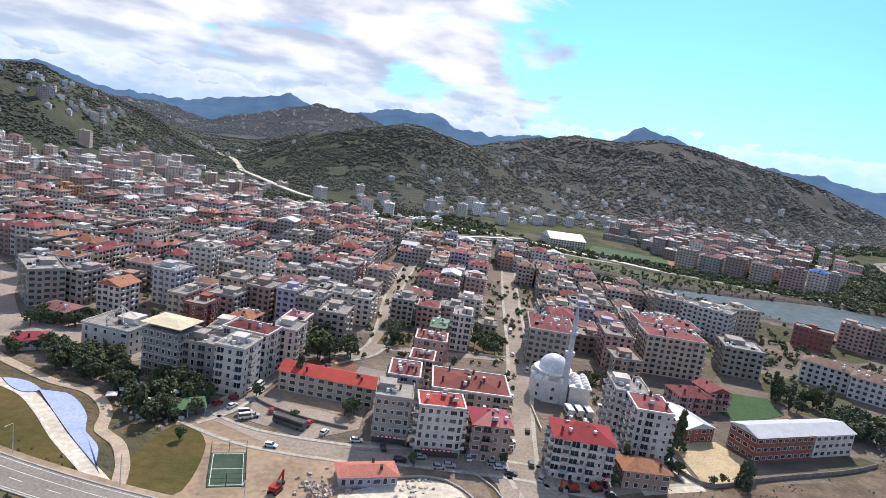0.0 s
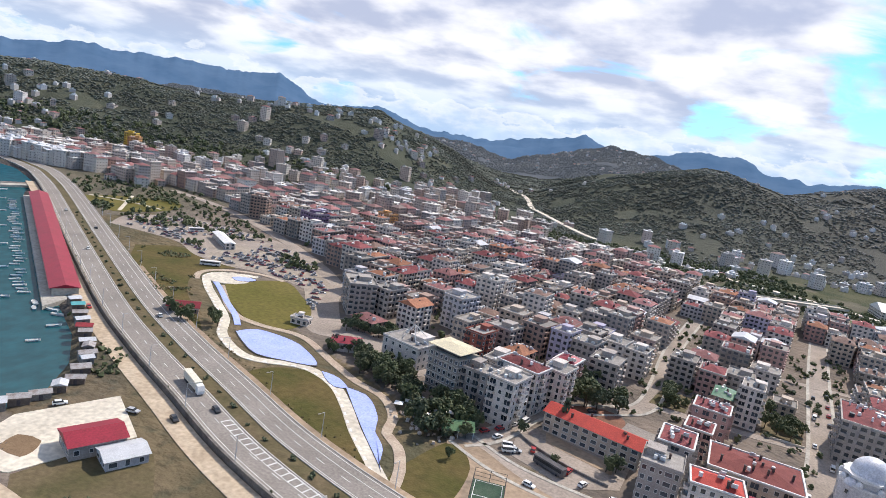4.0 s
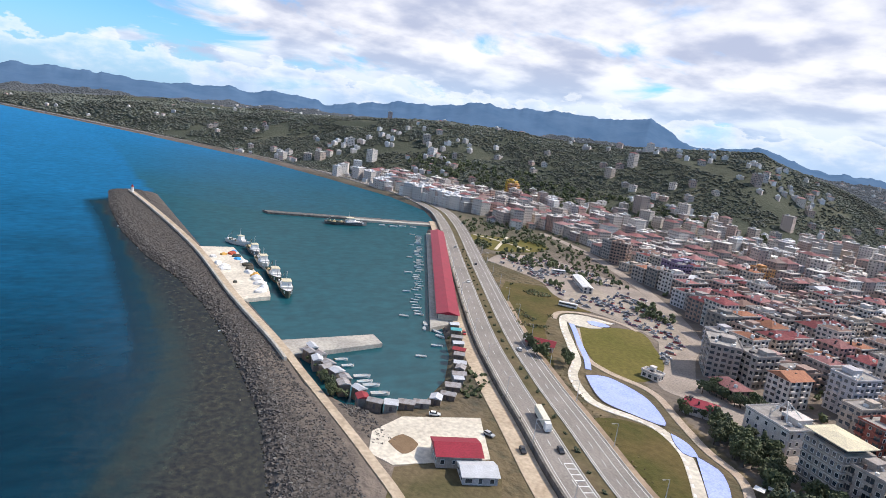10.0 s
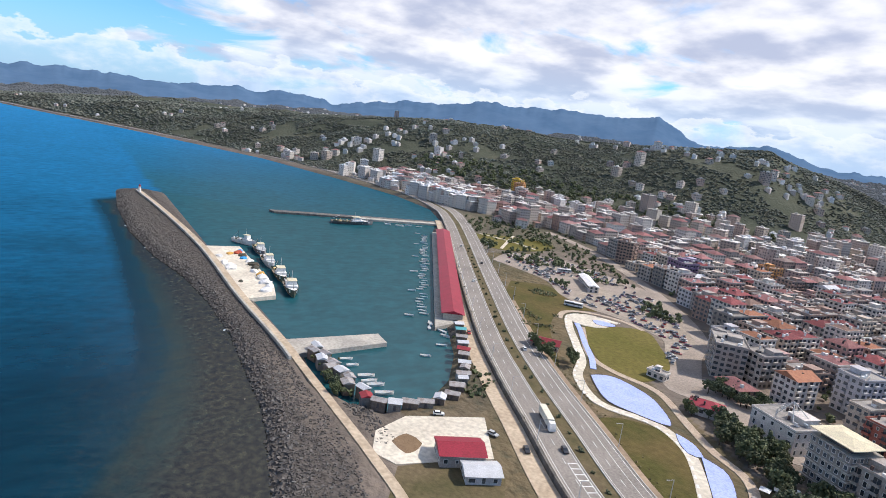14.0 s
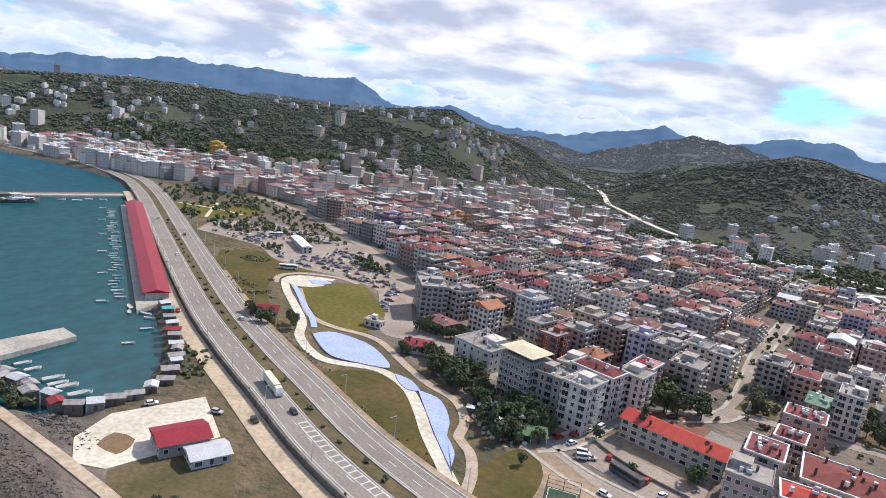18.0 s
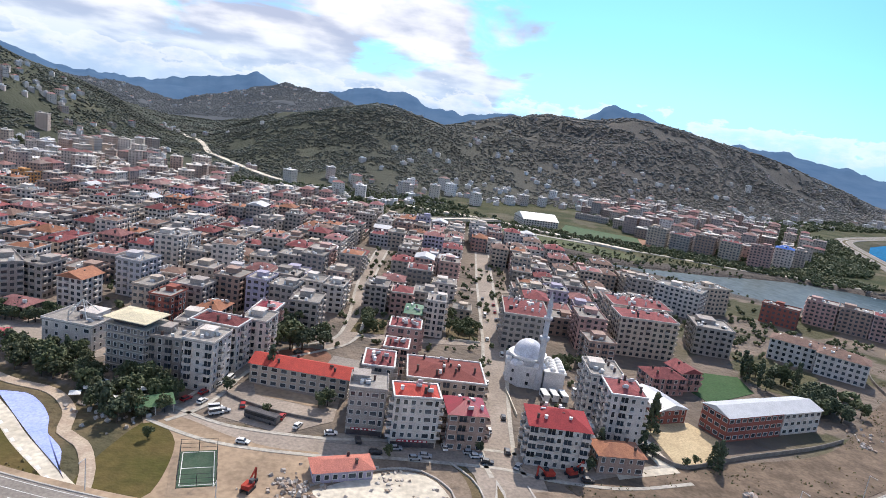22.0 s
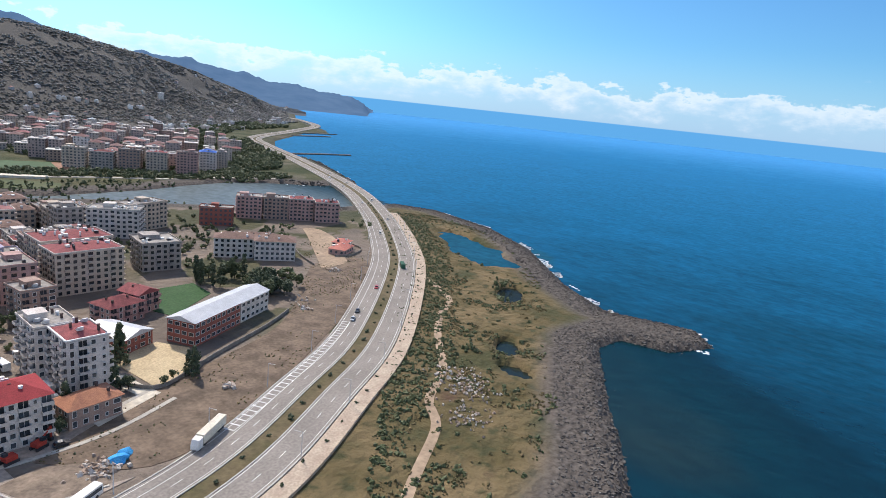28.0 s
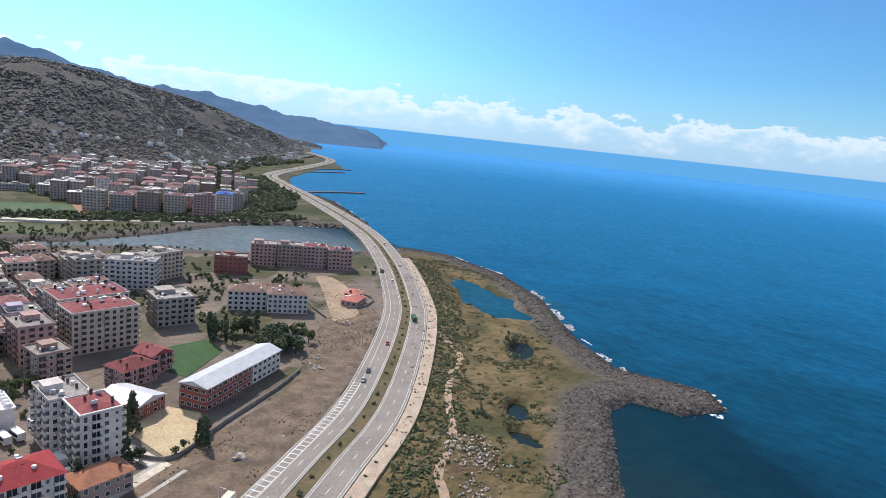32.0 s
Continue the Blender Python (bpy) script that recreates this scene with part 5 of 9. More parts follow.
        board = s.make("sign_board", M_AWNING if seed % 2 else M_CRIMSON, ob)
        s = Solid()
        e = -w * 0.33
        while e < w * 0.24:                    # lettering that cannot be read
            s.box(e, -d / 2 - 1.62, 2.9, e + rnd.uniform(0.4, 1.1), -d / 2 - 1.58, 3.3)
            e += 1.35
        s.make("lettering", M_WHITE, board)
    return ob


def sign(parent, text, x, y, z, size, mat, turn=0):
    cu = bpy.data.curves.new("sign_text", "FONT")
    cu.body, cu.size, cu.extrude, cu.align_x = text, size, 0.03, "CENTER"
    ob = new("sign_text", cu)
    ob.parent = parent
    ob.matrix_basis = pose(x, y, z, 90, 0, turn)
    cu.materials.append(mat)
    return ob


# the front of the town, building by building: x, y, width, depth, turn, height, wall, roof, extras
building(-55, 219, 11, 14, -11, 18, "white", "flat", "white six-storey corner block with a brown flat roof", cols=3)
building(-55, 237, 19, 12, -14, 18, "white", "red", "white six-storey block with a red roof and terraces", cols=5)
building(-69.5, 226, 12.5, 12, -8, 15, "grey", "flat", "grey five-storey block with many rooftop tanks", cols=4)
building(-110, 246, 21, 17, -14, 10, "white", "flat", "low white hall with a steel frame on its roof", name="hall", bal=False, cols=5)
building(-131, 289, 12, 14, -12, 14, "white", "gable", "white stepped house with a terracotta roof", name="house", tile=M_TERRA)
building(-168, 292, 15, 24, 40, 17, "grey", "flat", "grey six-storey block with ribbed facade at the car park")
building(-152, 297, 13, 15, -12, 16, "grey", "flat")
building(-115, 314, 13, 16, -14, 18, "blue", "flat", "blue and white six-storey block with pale roof")
building(-67, 308, 13, 16, -14, 17, "brown", "flat")
building(-88, 276, 10, 13, -12, 14, "brick", "flat", "red-brown five-storey block with a white terrace roof")
building(-101, 292, 9, 15, -12, 13, "cream", "flat")
building(-82, 295, 14, 14, -12, 14, "grey", "flat")
building(-68, 277, 11, 14, -12, 10, "brown", "hip", tile=M_TERRA)
building(-43, 248, 11, 13, -11, 17, "white", "flat")
building(-43, 268, 10, 13, -9, 15, "pink", "red", tile=M_CRIMSON)
building(-53, 304, 10, 14, -12, 18, "lilac", "flat", "lilac six-storey block with flat roof", detail=2)
building(-41, 304, 12, 15, -12, 16, "grey", "flat")
building(-29, 322, 11, 14, -10, 15, "white", "flat")
building(-18, 322, 11, 16, -9, 14, "white", "flat")
building(-21, 224, 37, 11, -11, 8, "cream", "gable", "long two-storey school with a bright orange-red roof", name="school", tile=M_ORANGE, bal=False, cols=10, win=WIN_W)
building(3.5, 197, 12, 13, -1, 16, "grey", "flat", "pale grey five-storey block with a dark shop front", shop=True, bal=False, cols=5)
building(6.5, 213, 11, 15, -3, 18, "grey", "red", "grey block with a red roof behind a concrete frame")
building(19, 191, 15, 11, 3, 17, "white", "red", "white five-storey block with orange roof and balconies", shop=True, tile=M_ORANGE, cols=6)
building(36, 192, 12.5, 13, 2, 13, "brown", "hip", "dark four-storey house with a crimson hipped roof", name="house", tile=M_CRIMSON)
building(32, 223, 29, 21, -2, 12, "cream", "red", "wide four-storey block with brown roof in a cream frame", cols=9, tile=material("brown_red_tile", (0.22, 0.07, 0.06), (0.17, 0.055, 0.05), scale=0.4, fine=3))
building(14, 249, 10, 12, -6, 11, "pink", "red")
building(18, 270, 14, 13, -5, 13, "pink", "red", "pink four-storey block with red roof in a white frame")
building(23, 300, 8, 16, -6, 11, "brown", "hip", "brown house with a green hipped roof", tile=M_GREENROOF)
building(34, 300, 9, 15, -7, 18, "white", "flat", "slim white six-storey block with balconies")
building(4, 330, 12, 15, -6, 14, "grey", "flat")
building(18, 330, 12, 15, -5, 12, "pink", "red")
building(31, 335, 12, 15, -5, 12, "grey", "flat")
building(52, 332, 10, 12, -6, 5, "cream", "flat", "low cream house by the street", name="house", bal=False)
building(79, 300, 22, 30, -8, 18, "grey", "red", "six-storey block with red roof in a broad white frame", cols=7)
building(66, 187, 19.5, 15, -6, 14, "white", "hip", "white four-storey block with a bright red hipped roof", cols=7, tile=material("bright_red_tile", (0.34, 0.055, 0.058), (0.27, 0.048, 0.052), scale=0.4, fine=3))
building(94, 203, 12.5, 15, -6, 20, "white", "red", "white six-storey tower block with a small red roof", cols=4)
building(92, 220, 12.5, 17, -6, 20, "white", "flat", "white six-storey tower block with white terraces", cols=4)
building(87, 184, 15.5, 10, 0, 6.5, "brown", "hip", "low brown house with an orange tile roof", name="house", tile=M_TERRA, bal=False)
building(-2, 167, 17, 7.5, 15, 3.6, "lilac", "hip", "small single-storey house with a coral tile roof", name="house", tile=M_CORAL, bal=False, cols=7)
building(121, 229, 14, 19, 18, 6, "brick", "sheet", "red-brown warehouse with a zinc gable roof", name="warehouse", bal=False)
building(152, 219, 30, 13, 18, 10, "brick", "sheet", "brick-red school with a pale sheet roof", name="school", bal=False, cols=9, win=WIN_W)
building(178, 228, 22, 13, 18, 9.5, "white", "sheet", "white school wing with a pale sheet roof", name="school", bal=False, cols=6, win=WIN_W)
building(134, 254, 16, 13, 8, 8, "pink", "hip", "pink house with a dull red hipped roof", name="house")
building(147, 260, 11, 12, 12, 9, "pink", "gable", "pink gabled house beside the pitch", name="house")
building(144, 303, 30, 19, -5, 20, "cream", "red", "tan seven-storey block with red roofs and terraces", cols=9)
building(150, 328, 33, 22, -5, 20, "cream", "red", "large tan seven-storey block with red roofs")
building(115, 305, 14, 19, -6, 17, "pink", "flat", "pinkish six-storey block with a white terrace roof")
building(110, 275, 13, 14, 0, 14, "brown", "flat", "brown five-storey block with a pale roof")
building(190, 318, 20, 22, -14, 15, "grey", "flat", "grey five-storey block with a pale sheet roof")
building(208, 392, 30, 15, -42, 18, "white", "flat", "white six-storey block in a long row", detail=2)
building(232, 404, 30, 15, 10, 18, "cream", "flat", "cream six-storey block at the end of a row")
building(238.8, 313.7, 23, 13, -40, 12, "white", "hip", "white school wing with a brown roof above the trees", name="school", bal=False, cols=7, tile=M_BROWNTILE)
building(254.6, 295.2, 24, 14, -40, 12, "white", "hip", "white school wing with a brown roof and many windows", name="school", bal=False, cols=8, tile=M_BROWNTILE)
building(264, 322, 22, 10, -40, 8, "cream", "hip", "low school annexe with a brown roof", name="school", bal=False, tile=M_BROWNTILE)
building(283, 392, 23, 11, -42, 13, "brick", "flat", "brick-red four-storey block near the river", bal=False)
for k, (bx, by) in enumerate(((322, 404), (338, 391), (353, 378), (366, 362))):
    building(bx, by, 19, 15, -40, 17 if k < 3 else 16, "pink" if k != 1 else "brown", "red" if k > 1 else "flat", "pinkish six-storey block in the riverside row" if k < 3 else "cream block with a red hipped roof by the river")
building(300, 282, 17, 11, 22, 4, "pink", "hip", "pink villa under construction with several roofs", name="villa", tile=M_CORAL, bal=False)
building(309, 290, 12, 10, 22, 5, "cream", "hip", "cream villa with a coral tile roof", name="villa", tile=M_CORAL, bal=False)
building(192, 742, 44, 40, 4, 8, "white", "sheet", "wide white sports hall across the river", name="sports_hall", detail=1, bal=False, tile=M_WHITE)
building(452, 642, 18, 16, -35, 22, "white", "hip", "white seven-storey block with a blue roof", detail=1, tile=material("blue_tile", (0.06, 0.16, 0.50), scale=0.4))
building(478, 655, 16, 16, -35, 20, "grey", "flat", detail=1)
building(300, 850, 46, 12, -28, 7, "grey", "flat", "grey stadium stand behind the pitch", name="stadium_stand", detail=1, bal=False)
for k, (bx, by) in enumerate(((326, 690), (348, 676), (370, 662), (391, 645), (412, 622))):
    building(bx, by, 21, 16, -38, (21, 18, 22, 21, 24)[k], ("cream", "grey", "brown", "cream", "pink")[k], "red" if k % 2 else "flat", detail=1)


WALLS["yellow"] = material("render_yellow", (0.66, 0.46, 0.07), (0.56, 0.39, 0.07), scale=0.25, fine=2.0, rough=0.85)
WALLS["orange"] = material("render_orange", (0.58, 0.30, 0.12), (0.48, 0.25, 0.11), scale=0.25, fine=2.0, rough=0.85)
WALLS["purple"] = material("render_purple", (0.25, 0.18, 0.27), (0.20, 0.145, 0.215), scale=0.25, fine=2.0, rough=0.85)
for x, y, w, d, a, h, wall, text in ((-745, 612, 15, 14, 30, 27, "yellow", "tall yellow block at the foot of the hill"), (-722, 598, 14, 14, 30, 27, "orange", "tall orange block at the foot of the hill"),
                                     (-700, 584, 15, 14, 30, 25, "white", "tall white block at the foot of the hill"), (-676, 572, 15, 14, 30, 24, "pink", "tall pink block at the foot of the hill"),
                                     (-648, 520, 16, 14, 28, 21, "white", "white seven-storey block near the coast road"), (-790, 486, 15, 14, 20, 22, "white", "white seven-storey block near the coast road"),
                                     (-312, 446, 20, 15, -14, 19, "purple", "dark purple six-storey block at the car park"), (-297, 551, 15, 14, -14, 17, "orange", "orange five-storey block in the old town"),
                                     (-381, 457, 15, 14, 20, 20, "brown", "dark red-brown block with a red roof")):
    building(x, y, w, d, a, h, wall, "flat", text, detail=1, base=max(0.0, float(ground_z(np.array([x]), np.array([y]))[0][0])))


def unfinished():
    """The tall frame with a cream top floor."""
    ob = empty("unfinished_building", pose(-82, 226, 0, 0, 0, -16))
    tagged(ob, "unfinished concrete block with a cream top slab", "building")
    FOOTPRINTS.append((-82, 226, 12))
    w, d, h = 16, 13, 20.5
    s = Solid()
    s.box(-w / 2 + 0.3, -d / 2 + 0.3, -1, w / 2 - 0.3, d / 2 - 0.3, h - 3)
    s.make("wall", WALLS["bare"], ob)
    for k in range(1, 7):
        s = Solid()
        z = k * 3.0
        s.box(-w / 2 - 0.3, -d / 2 - 0.3, z - 0.15, w / 2 + 0.3, d / 2 + 0.3, z + 0.15)
        s.make("floor_slab", M_CONC, ob)
        for i in range(6):
            child("window", WIN, ob, -w / 2 + 1.5 + i * 2.6, -d / 2 + 0.3, z - 1.4)
        for i in range(4):
            child("window", WIN, ob, w / 2 - 0.3, -d / 2 + 1.8 + i * 3.0, z - 1.4, 90)
    s = Solid()
    s.box(-w / 2 + 2, -d / 2 + 2, h - 3, w / 2 - 2, d / 2 - 2, h - 0.3)
    s.make("top_storey", M_AWNING, ob)
    s = Solid()
    s.box(-w / 2 - 0.6, -d / 2 - 0.6, h - 0.3, w / 2 + 0.6, d / 2 + 0.6, h)
    s.hip(-w / 2 + 1, -d / 2 + 1, w / 2 - 1, d / 2 - 1, h, h + 1.0)
    s.make("roof", M_CREAMSLAB, ob)


unfinished()


def roof_frame():
    """Steel trusses over the low hall."""
    ob = empty("steel_frame", pose(-110, 246, 10.4, 0, 0, -14))
    tagged(ob, "leaning pale steel trusses on the hall roof", "steel frame")
    for a, b in (((-4, -3, 0), (0, 0, 7)), ((4, -3, 0), (0, 0, 7)), ((0, 5, 0), (0, 0, 7)), ((-8, 2, 0), (0, 0, 7)), ((8, 4, 0), (0, 0, 7))):
        a, b = Vector(a), Vector(b)
        bm = bmesh.new()
        bmesh.ops.create_cone(bm, cap_ends=True, segments=6, radius1=0.18, radius2=0.18, depth=(b - a).length)
        o = part("truss", bm, M_FRAME, ob)
        o.matrix_basis = Matrix.Translation((a + b) / 2) @ (b - a).to_track_quat("Z", "Y").to_matrix().to_4x4()


roof_frame()


def lathe(profile, seg=20):
    v, f = [], []
    for r, z in profile:
        v += [(r * math.cos(2 * math.pi * i / seg), r * math.sin(2 * math.pi * i / seg), z) for i in range(seg)]
    for k in range(len(profile) - 1):
        f += [(k * seg + i, k * seg + (i + 1) % seg, (k + 1) * seg + (i + 1) % seg, (k + 1) * seg + i) for i in range(seg)]
    f.append(tuple(range((len(profile) - 1) * seg, len(profile) * seg)))
    return v, f


def dome_mesh(name, r, parent, x, y, z, mat, drum=0.6):
    prof = [(r * 1.04, 0), (r * 1.04, drum)] + [(r * math.cos(a), drum + r * 0.92 * math.sin(a)) for a in np.linspace(0, 1.45, 8)] + [(0.05, drum + r * 0.95)]
    v, f = lathe(prof)
    ob = raw(name, v, f, mat, parent, smooth=True)
    ob.matrix_basis = pose(x, y, z)
    return ob


def mosque():
    ob = empty("mosque", pose(70.5, 250, 0, 0, 0, -7))
    tagged(ob, "white stone mosque with a large pale dome", "mosque")
    FOOTPRINTS.append((73, 252, 17))
    stone = material("mosque_stone", (0.68, 0.67, 0.66), (0.56, 0.55, 0.545), scale=0.3, fine=2)
    lead = material("lead_dome", (0.68, 0.69, 0.72), (0.58, 0.59, 0.62), scale=0.3, fine=2, rough=0.4)
    s = Solid()
    n = 8
    s.prism([(9.4 * math.cos(math.pi / n + 2 * math.pi * i / n), 9.4 * math.sin(math.pi / n + 2 * math.pi * i / n)) for i in range(n)], -0.5, 9.6)
    s.make("hall", stone, ob)
    s = Solid()
    s.prism([(7.2 * math.cos(2 * math.pi * i / 16), 7.2 * math.sin(2 * math.pi * i / 16)) for i in range(16)], 9.0, 12.0)
    s.make("drum", stone, ob)
    s = Solid()
    s.prism([((8.6 if i % 2 else 8.0) * math.cos(2 * math.pi * i / 24), (8.6 if i % 2 else 8.0) * math.sin(2 * math.pi * i / 24)) for i in range(24)], 11.6, 12.5)
    s.make("cornice", M_WHITE, ob)
    dome_mesh("dome", 6.2, ob, 0, 0, 12.4, lead)
    for i in range(8):
        a = math.pi / 8 + i * math.pi / 4
        dome_mesh("corner_dome", 1.15, ob, 8.5 * math.cos(a), 8.5 * math.sin(a), 9.5, M_WHITE, 0.8)
        child("drum_window", WIN_S, ob, 7.15 * math.cos(a), 7.15 * math.sin(a), 10.6, math.degrees(a) + 90)
    s = Solid()
    s.prism([(9.7 * math.cos(math.pi / n + 2 * math.pi * i / n), 9.7 * math.sin(math.pi / n + 2 * math.pi * i / n)) for i in range(n)], 8.9, 9.5)
    s.make("eaves", M_WHITE, ob)
    for i in range(4):
        a = math.pi / 4 + i * math.pi / 2
        dome_mesh("half_dome", 2.6, ob, 7.0 * math.cos(a), 7.0 * math.sin(a), 8.6, lead, 0.3)
    s = Solid()
    s.box(7, -8.5, -0.5, 15.5, 7, 8.2)
    s.make("porch", stone, ob)
    s = Solid()
    s.box(6.5, -9.0, 8.2, 16, 7.5, 8.7)
    s.make("porch_cornice", M_WHITE, ob)
    for i in range(5):
        for j in range(2):
            dome_mesh("small_dome", 1.45, ob, 10.4 + 3.6 * j, -7 + 3.2 * i, 8.5, M_WHITE, 0.3)
    for i in range(8):
        a = 2 * math.pi * i / 8
        for z in (2.2, 6.0):
            child("arched_window", WIN, ob, 8.70 * math.cos(a), 8.70 * math.sin(a), z, math.degrees(a) + 90)
    # minaret
    v, f = lathe([(1.9, -0.5), (1.9, 7), (1.35, 9), (1.3, 21), (2.1, 22), (2.1, 23.2), (1.15, 23.3), (1.1, 30), (1.9, 30.8), (1.9, 31.8), (1.0, 31.9), (0.95, 36), (1.2, 36.2), (0.05, 43)], 14)
    o = raw("minaret", v, f, material("minaret_stone", (0.56, 0.56, 0.57), (0.47, 0.47, 0.48), scale=0.4), ob)
    o.matrix_basis = pose(4.5, -7.5, 0)


mosque()


# ---- the mass of the town ----
TOWN = [(-172, 310), (-140, 272), (-118, 262), (-95, 262), (-60, 250), (-38, 262), (-14, 262), (-2, 262), (-2, 240), (62, 240), (66, 215), (100, 240), (104, 290), (122, 295), (170, 345),
        (185, 385), (220, 425), (180, 480), (160, 545), (110, 590), (20, 610), (-40, 690), (-120, 700), (-210, 675), (-280, 645), (-350, 615), (-430, 580), (-520, 540), (-560, 500), (-480, 476), (-360, 440),
        (-270, 385), (-215, 345)]
WEST = [(-560, 490), (-700, 470), (-860, 470), (-1000, 450), (-1000, 540), (-760, 590), (-640, 620), (-520, 600)]
EAST = [(330, 720), (420, 640), (520, 690), (620, 800), (680, 960), (560, 1060), (420, 1090), (330, 960), (300, 880)]
CLEAR = [[(60, 205), (88, 205), (88, 242), (60, 242)], [(-48, 240), (-14, 232), (5, 238), (5, 262), (-20, 286), (-45, 262)], [(40, 291), (58, 291), (61, 324), (43, 324)], [(-7, 288), (9, 289), (11, 312), (-3, 312)], [(150, 480), (220, 440), (230, 560), (150, 600)]]


def in_poly(x, y, poly):
    return bool(inside(np.array([x]), np.array([y]), poly)[0])


def free(x, y, r):
    return all((x - a) ** 2 + (y - b) ** 2 > (r * 0.75 + q) ** 2 for a, b, q in FOOTPRINTS)


def lots():
    rnd = random.Random(11)
    out = []
    lines = [(st, wd) for st, wd in STREETS]
    for poly, ang, sx, sy in ((TOWN, -8, 15.3, 16.8), (WEST, 12, 19, 20), (EAST, -35, 19, 22)):
        xs, ys = [p[0] for p in poly], [p[1] for p in poly]
        cx, cy = (min(xs) + max(xs)) / 2, (min(ys) + max(ys)) / 2
        c, sn = math.cos(radians(ang)), math.sin(radians(ang))
        n = int(max(max(xs) - min(xs), max(ys) - min(ys)) / sx)
        for i in range(-n, n):
            for j in range(-n, n):
                u = i * sx + (i // 5) * 5.5 + rnd.uniform(-1.3, 1.3)
                v = j * sy + (j // 3) * 5.0 + rnd.uniform(-1.5, 1.5)
                x, y = cx + c * u - sn * v, cy + sn * u + c * v
                if not in_poly(x, y, poly) or any(in_poly(x, y, q) for q in CLEAR) or rnd.random() < (0.06 if poly is TOWN else 0.2):
                    continue
                p = np.array([x]), np.array([y])
                if any(to_line(p[0], p[1], st[::2].tolist())[0][0] < wd / 2 + 6.5 for st, wd in lines):
                    continue
                w, d = rnd.uniform(12.0, 15.2), rnd.uniform(13.5, 16.6)
                if not free(x, y, max(w, d) * 0.55):
                    continue
                fl = rnd.choices((2, 3, 4, 5, 6), (1, 2.2, 4, 4, 2.0))[0]
                if poly is WEST:
                    fl = rnd.choices((3, 4, 5, 6, 7), (1, 2, 3, 3, 1))[0]
                if poly is EAST:
                    fl = rnd.choices((3, 4, 5, 6, 7, 8), (1.5, 2, 2, 2, 2, 1))[0]
                    w = rnd.uniform(11, 17)
                out.append((math.hypot(x, y), x, y, w, d, ang + rnd.uniform(-3, 3), fl * 3.0 + rnd.uniform(-0.4, 0.4), poly))
    out.sort(key=lambda q: q[0])
    return out


def pick(rnd):
    wall = rnd.choices(("white", "cream", "grey", "pink", "brown", "blue", "lilac", "bare"), (4, 4, 4, 3, 3, 0.7, 0.6, 1.0))[0]
    roof = rnd.choices(("flat", "red", "hip", "sheet"), (4.8, 2.6, 2.3, 0.45))[0]
    return wall, roof


LOTS = lots()
for k, (r, x, y, w, d, a, h, poly) in enumerate(LOTS[:350]):
    rnd = random.Random(k + 100)
    wall, roof = pick(rnd)
    building(x, y, w, d, a, h, wall, roof, detail=1, seed=k, tile=rnd.choice((M_TILE, M_TILE, M_ROSE, M_TERRA, M_BROWNTILE, M_DUSTYRED)) if roof in ("red", "hip") else None, name="town_house" if h < 11 else "apartment_building", bal=h > 8)
FOOTPRINTS_NEAR = len(FOOTPRINTS)


class Mass:
    """Many far houses in one mesh: walls, roofs, windows."""

    def __init__(self, pane=0.75):
        self.pane = pane
        self.wall, self.roof, self.flat, self.win = Solid(), Solid(), Solid(), Solid()

    def house(self, x, y, z, w, d, ang, h, roof, rnd, windows=True):
        c, sn = math.cos(radians(ang)), math.sin(radians(ang))
        m = lambda q: [(x + c * a - sn * b, y + sn * a + c * b, z + e) for a, b, e in q]
        s = Solid()
        s.box(-w / 2, -d / 2, -4, w / 2, d / 2, h, bottom=False)
        self.wall.add(m(s.v), s.f)
        s = Solid()
        if roof in ("hip", "red"):
            s.hip(-w / 2 - 0.4, -d / 2 - 0.4, w / 2 + 0.4, d / 2 + 0.4, h + 0.02, h + min(w, d) * 0.2)
            self.roof.add(m(s.v), s.f)
        else:
            s.box(-w / 2 - 0.3, -d / 2 - 0.3, h + 0.02, w / 2 + 0.3, d / 2 + 0.3, h + 0.6)
            e = rnd.uniform(1.2, 2.5)
            px = rnd.uniform(-w / 4, w / 4)
            s.box(px - e, -e, h + 0.6, px + e, e, h + 2.6)
            self.flat.add(m(s.v), s.f)
            for _ in range(2):
                px, py = rnd.uniform(-w * 0.4, w * 0.4), rnd.uniform(-d * 0.4, d * 0.4)
                s = Solid()
                s.box(px - 0.6, py - 0.6, h + 0.6, px + 0.6, py + 0.6, h + 1.9)
                self.flat.add(m(s.v), s.f)
        if windows:
            fl = max(1, round(h / 3))
            for turn, width, depth in ((0, w, d), (90, d, w), (-90, d, w)):
                n = max(2, round(width / 3.4))
                ct, st = math.cos(radians(turn)), math.sin(radians(turn))
                for i in range(n):
                    for k in range(fl):
                        if rnd.random() < 0.1:
                            continue
                        u, zc = -width / 2 + width / n * (i + 0.5), (k + 0.55) * h / fl
                        q = [(u + du, -depth / 2 - 0.08, zc + dz) for du, dz in ((-self.pane, -self.pane), (self.pane, -self.pane), (self.pane, self.pane), (-self.pane, self.pane))]
                        q += [(u + du, -depth / 2 + 0.05, zc + dz) for du, dz in ((-self.pane, self.pane), (self.pane, self.pane))]
                        q = [(ct * a - st * b, st * a + ct * b, e) for a, b, e in q]
                        self.win.add(m(q), [(0, 1, 2, 3), (3, 2, 5, 4)])

    def make(self, label, wall=None, flat=None):
        ob = empty("far_houses")
        tagged(ob, label, "houses", kind="stuff")
        self.wall.make("masonry", wall or MASS_WALL, ob)
        self.roof.make("tiling", MASS_ROOF, ob)
        self.flat.make("roofing", flat or MASS_FLAT, ob)
        self.win.make("glazing", M_GLASS, ob)
        return ob


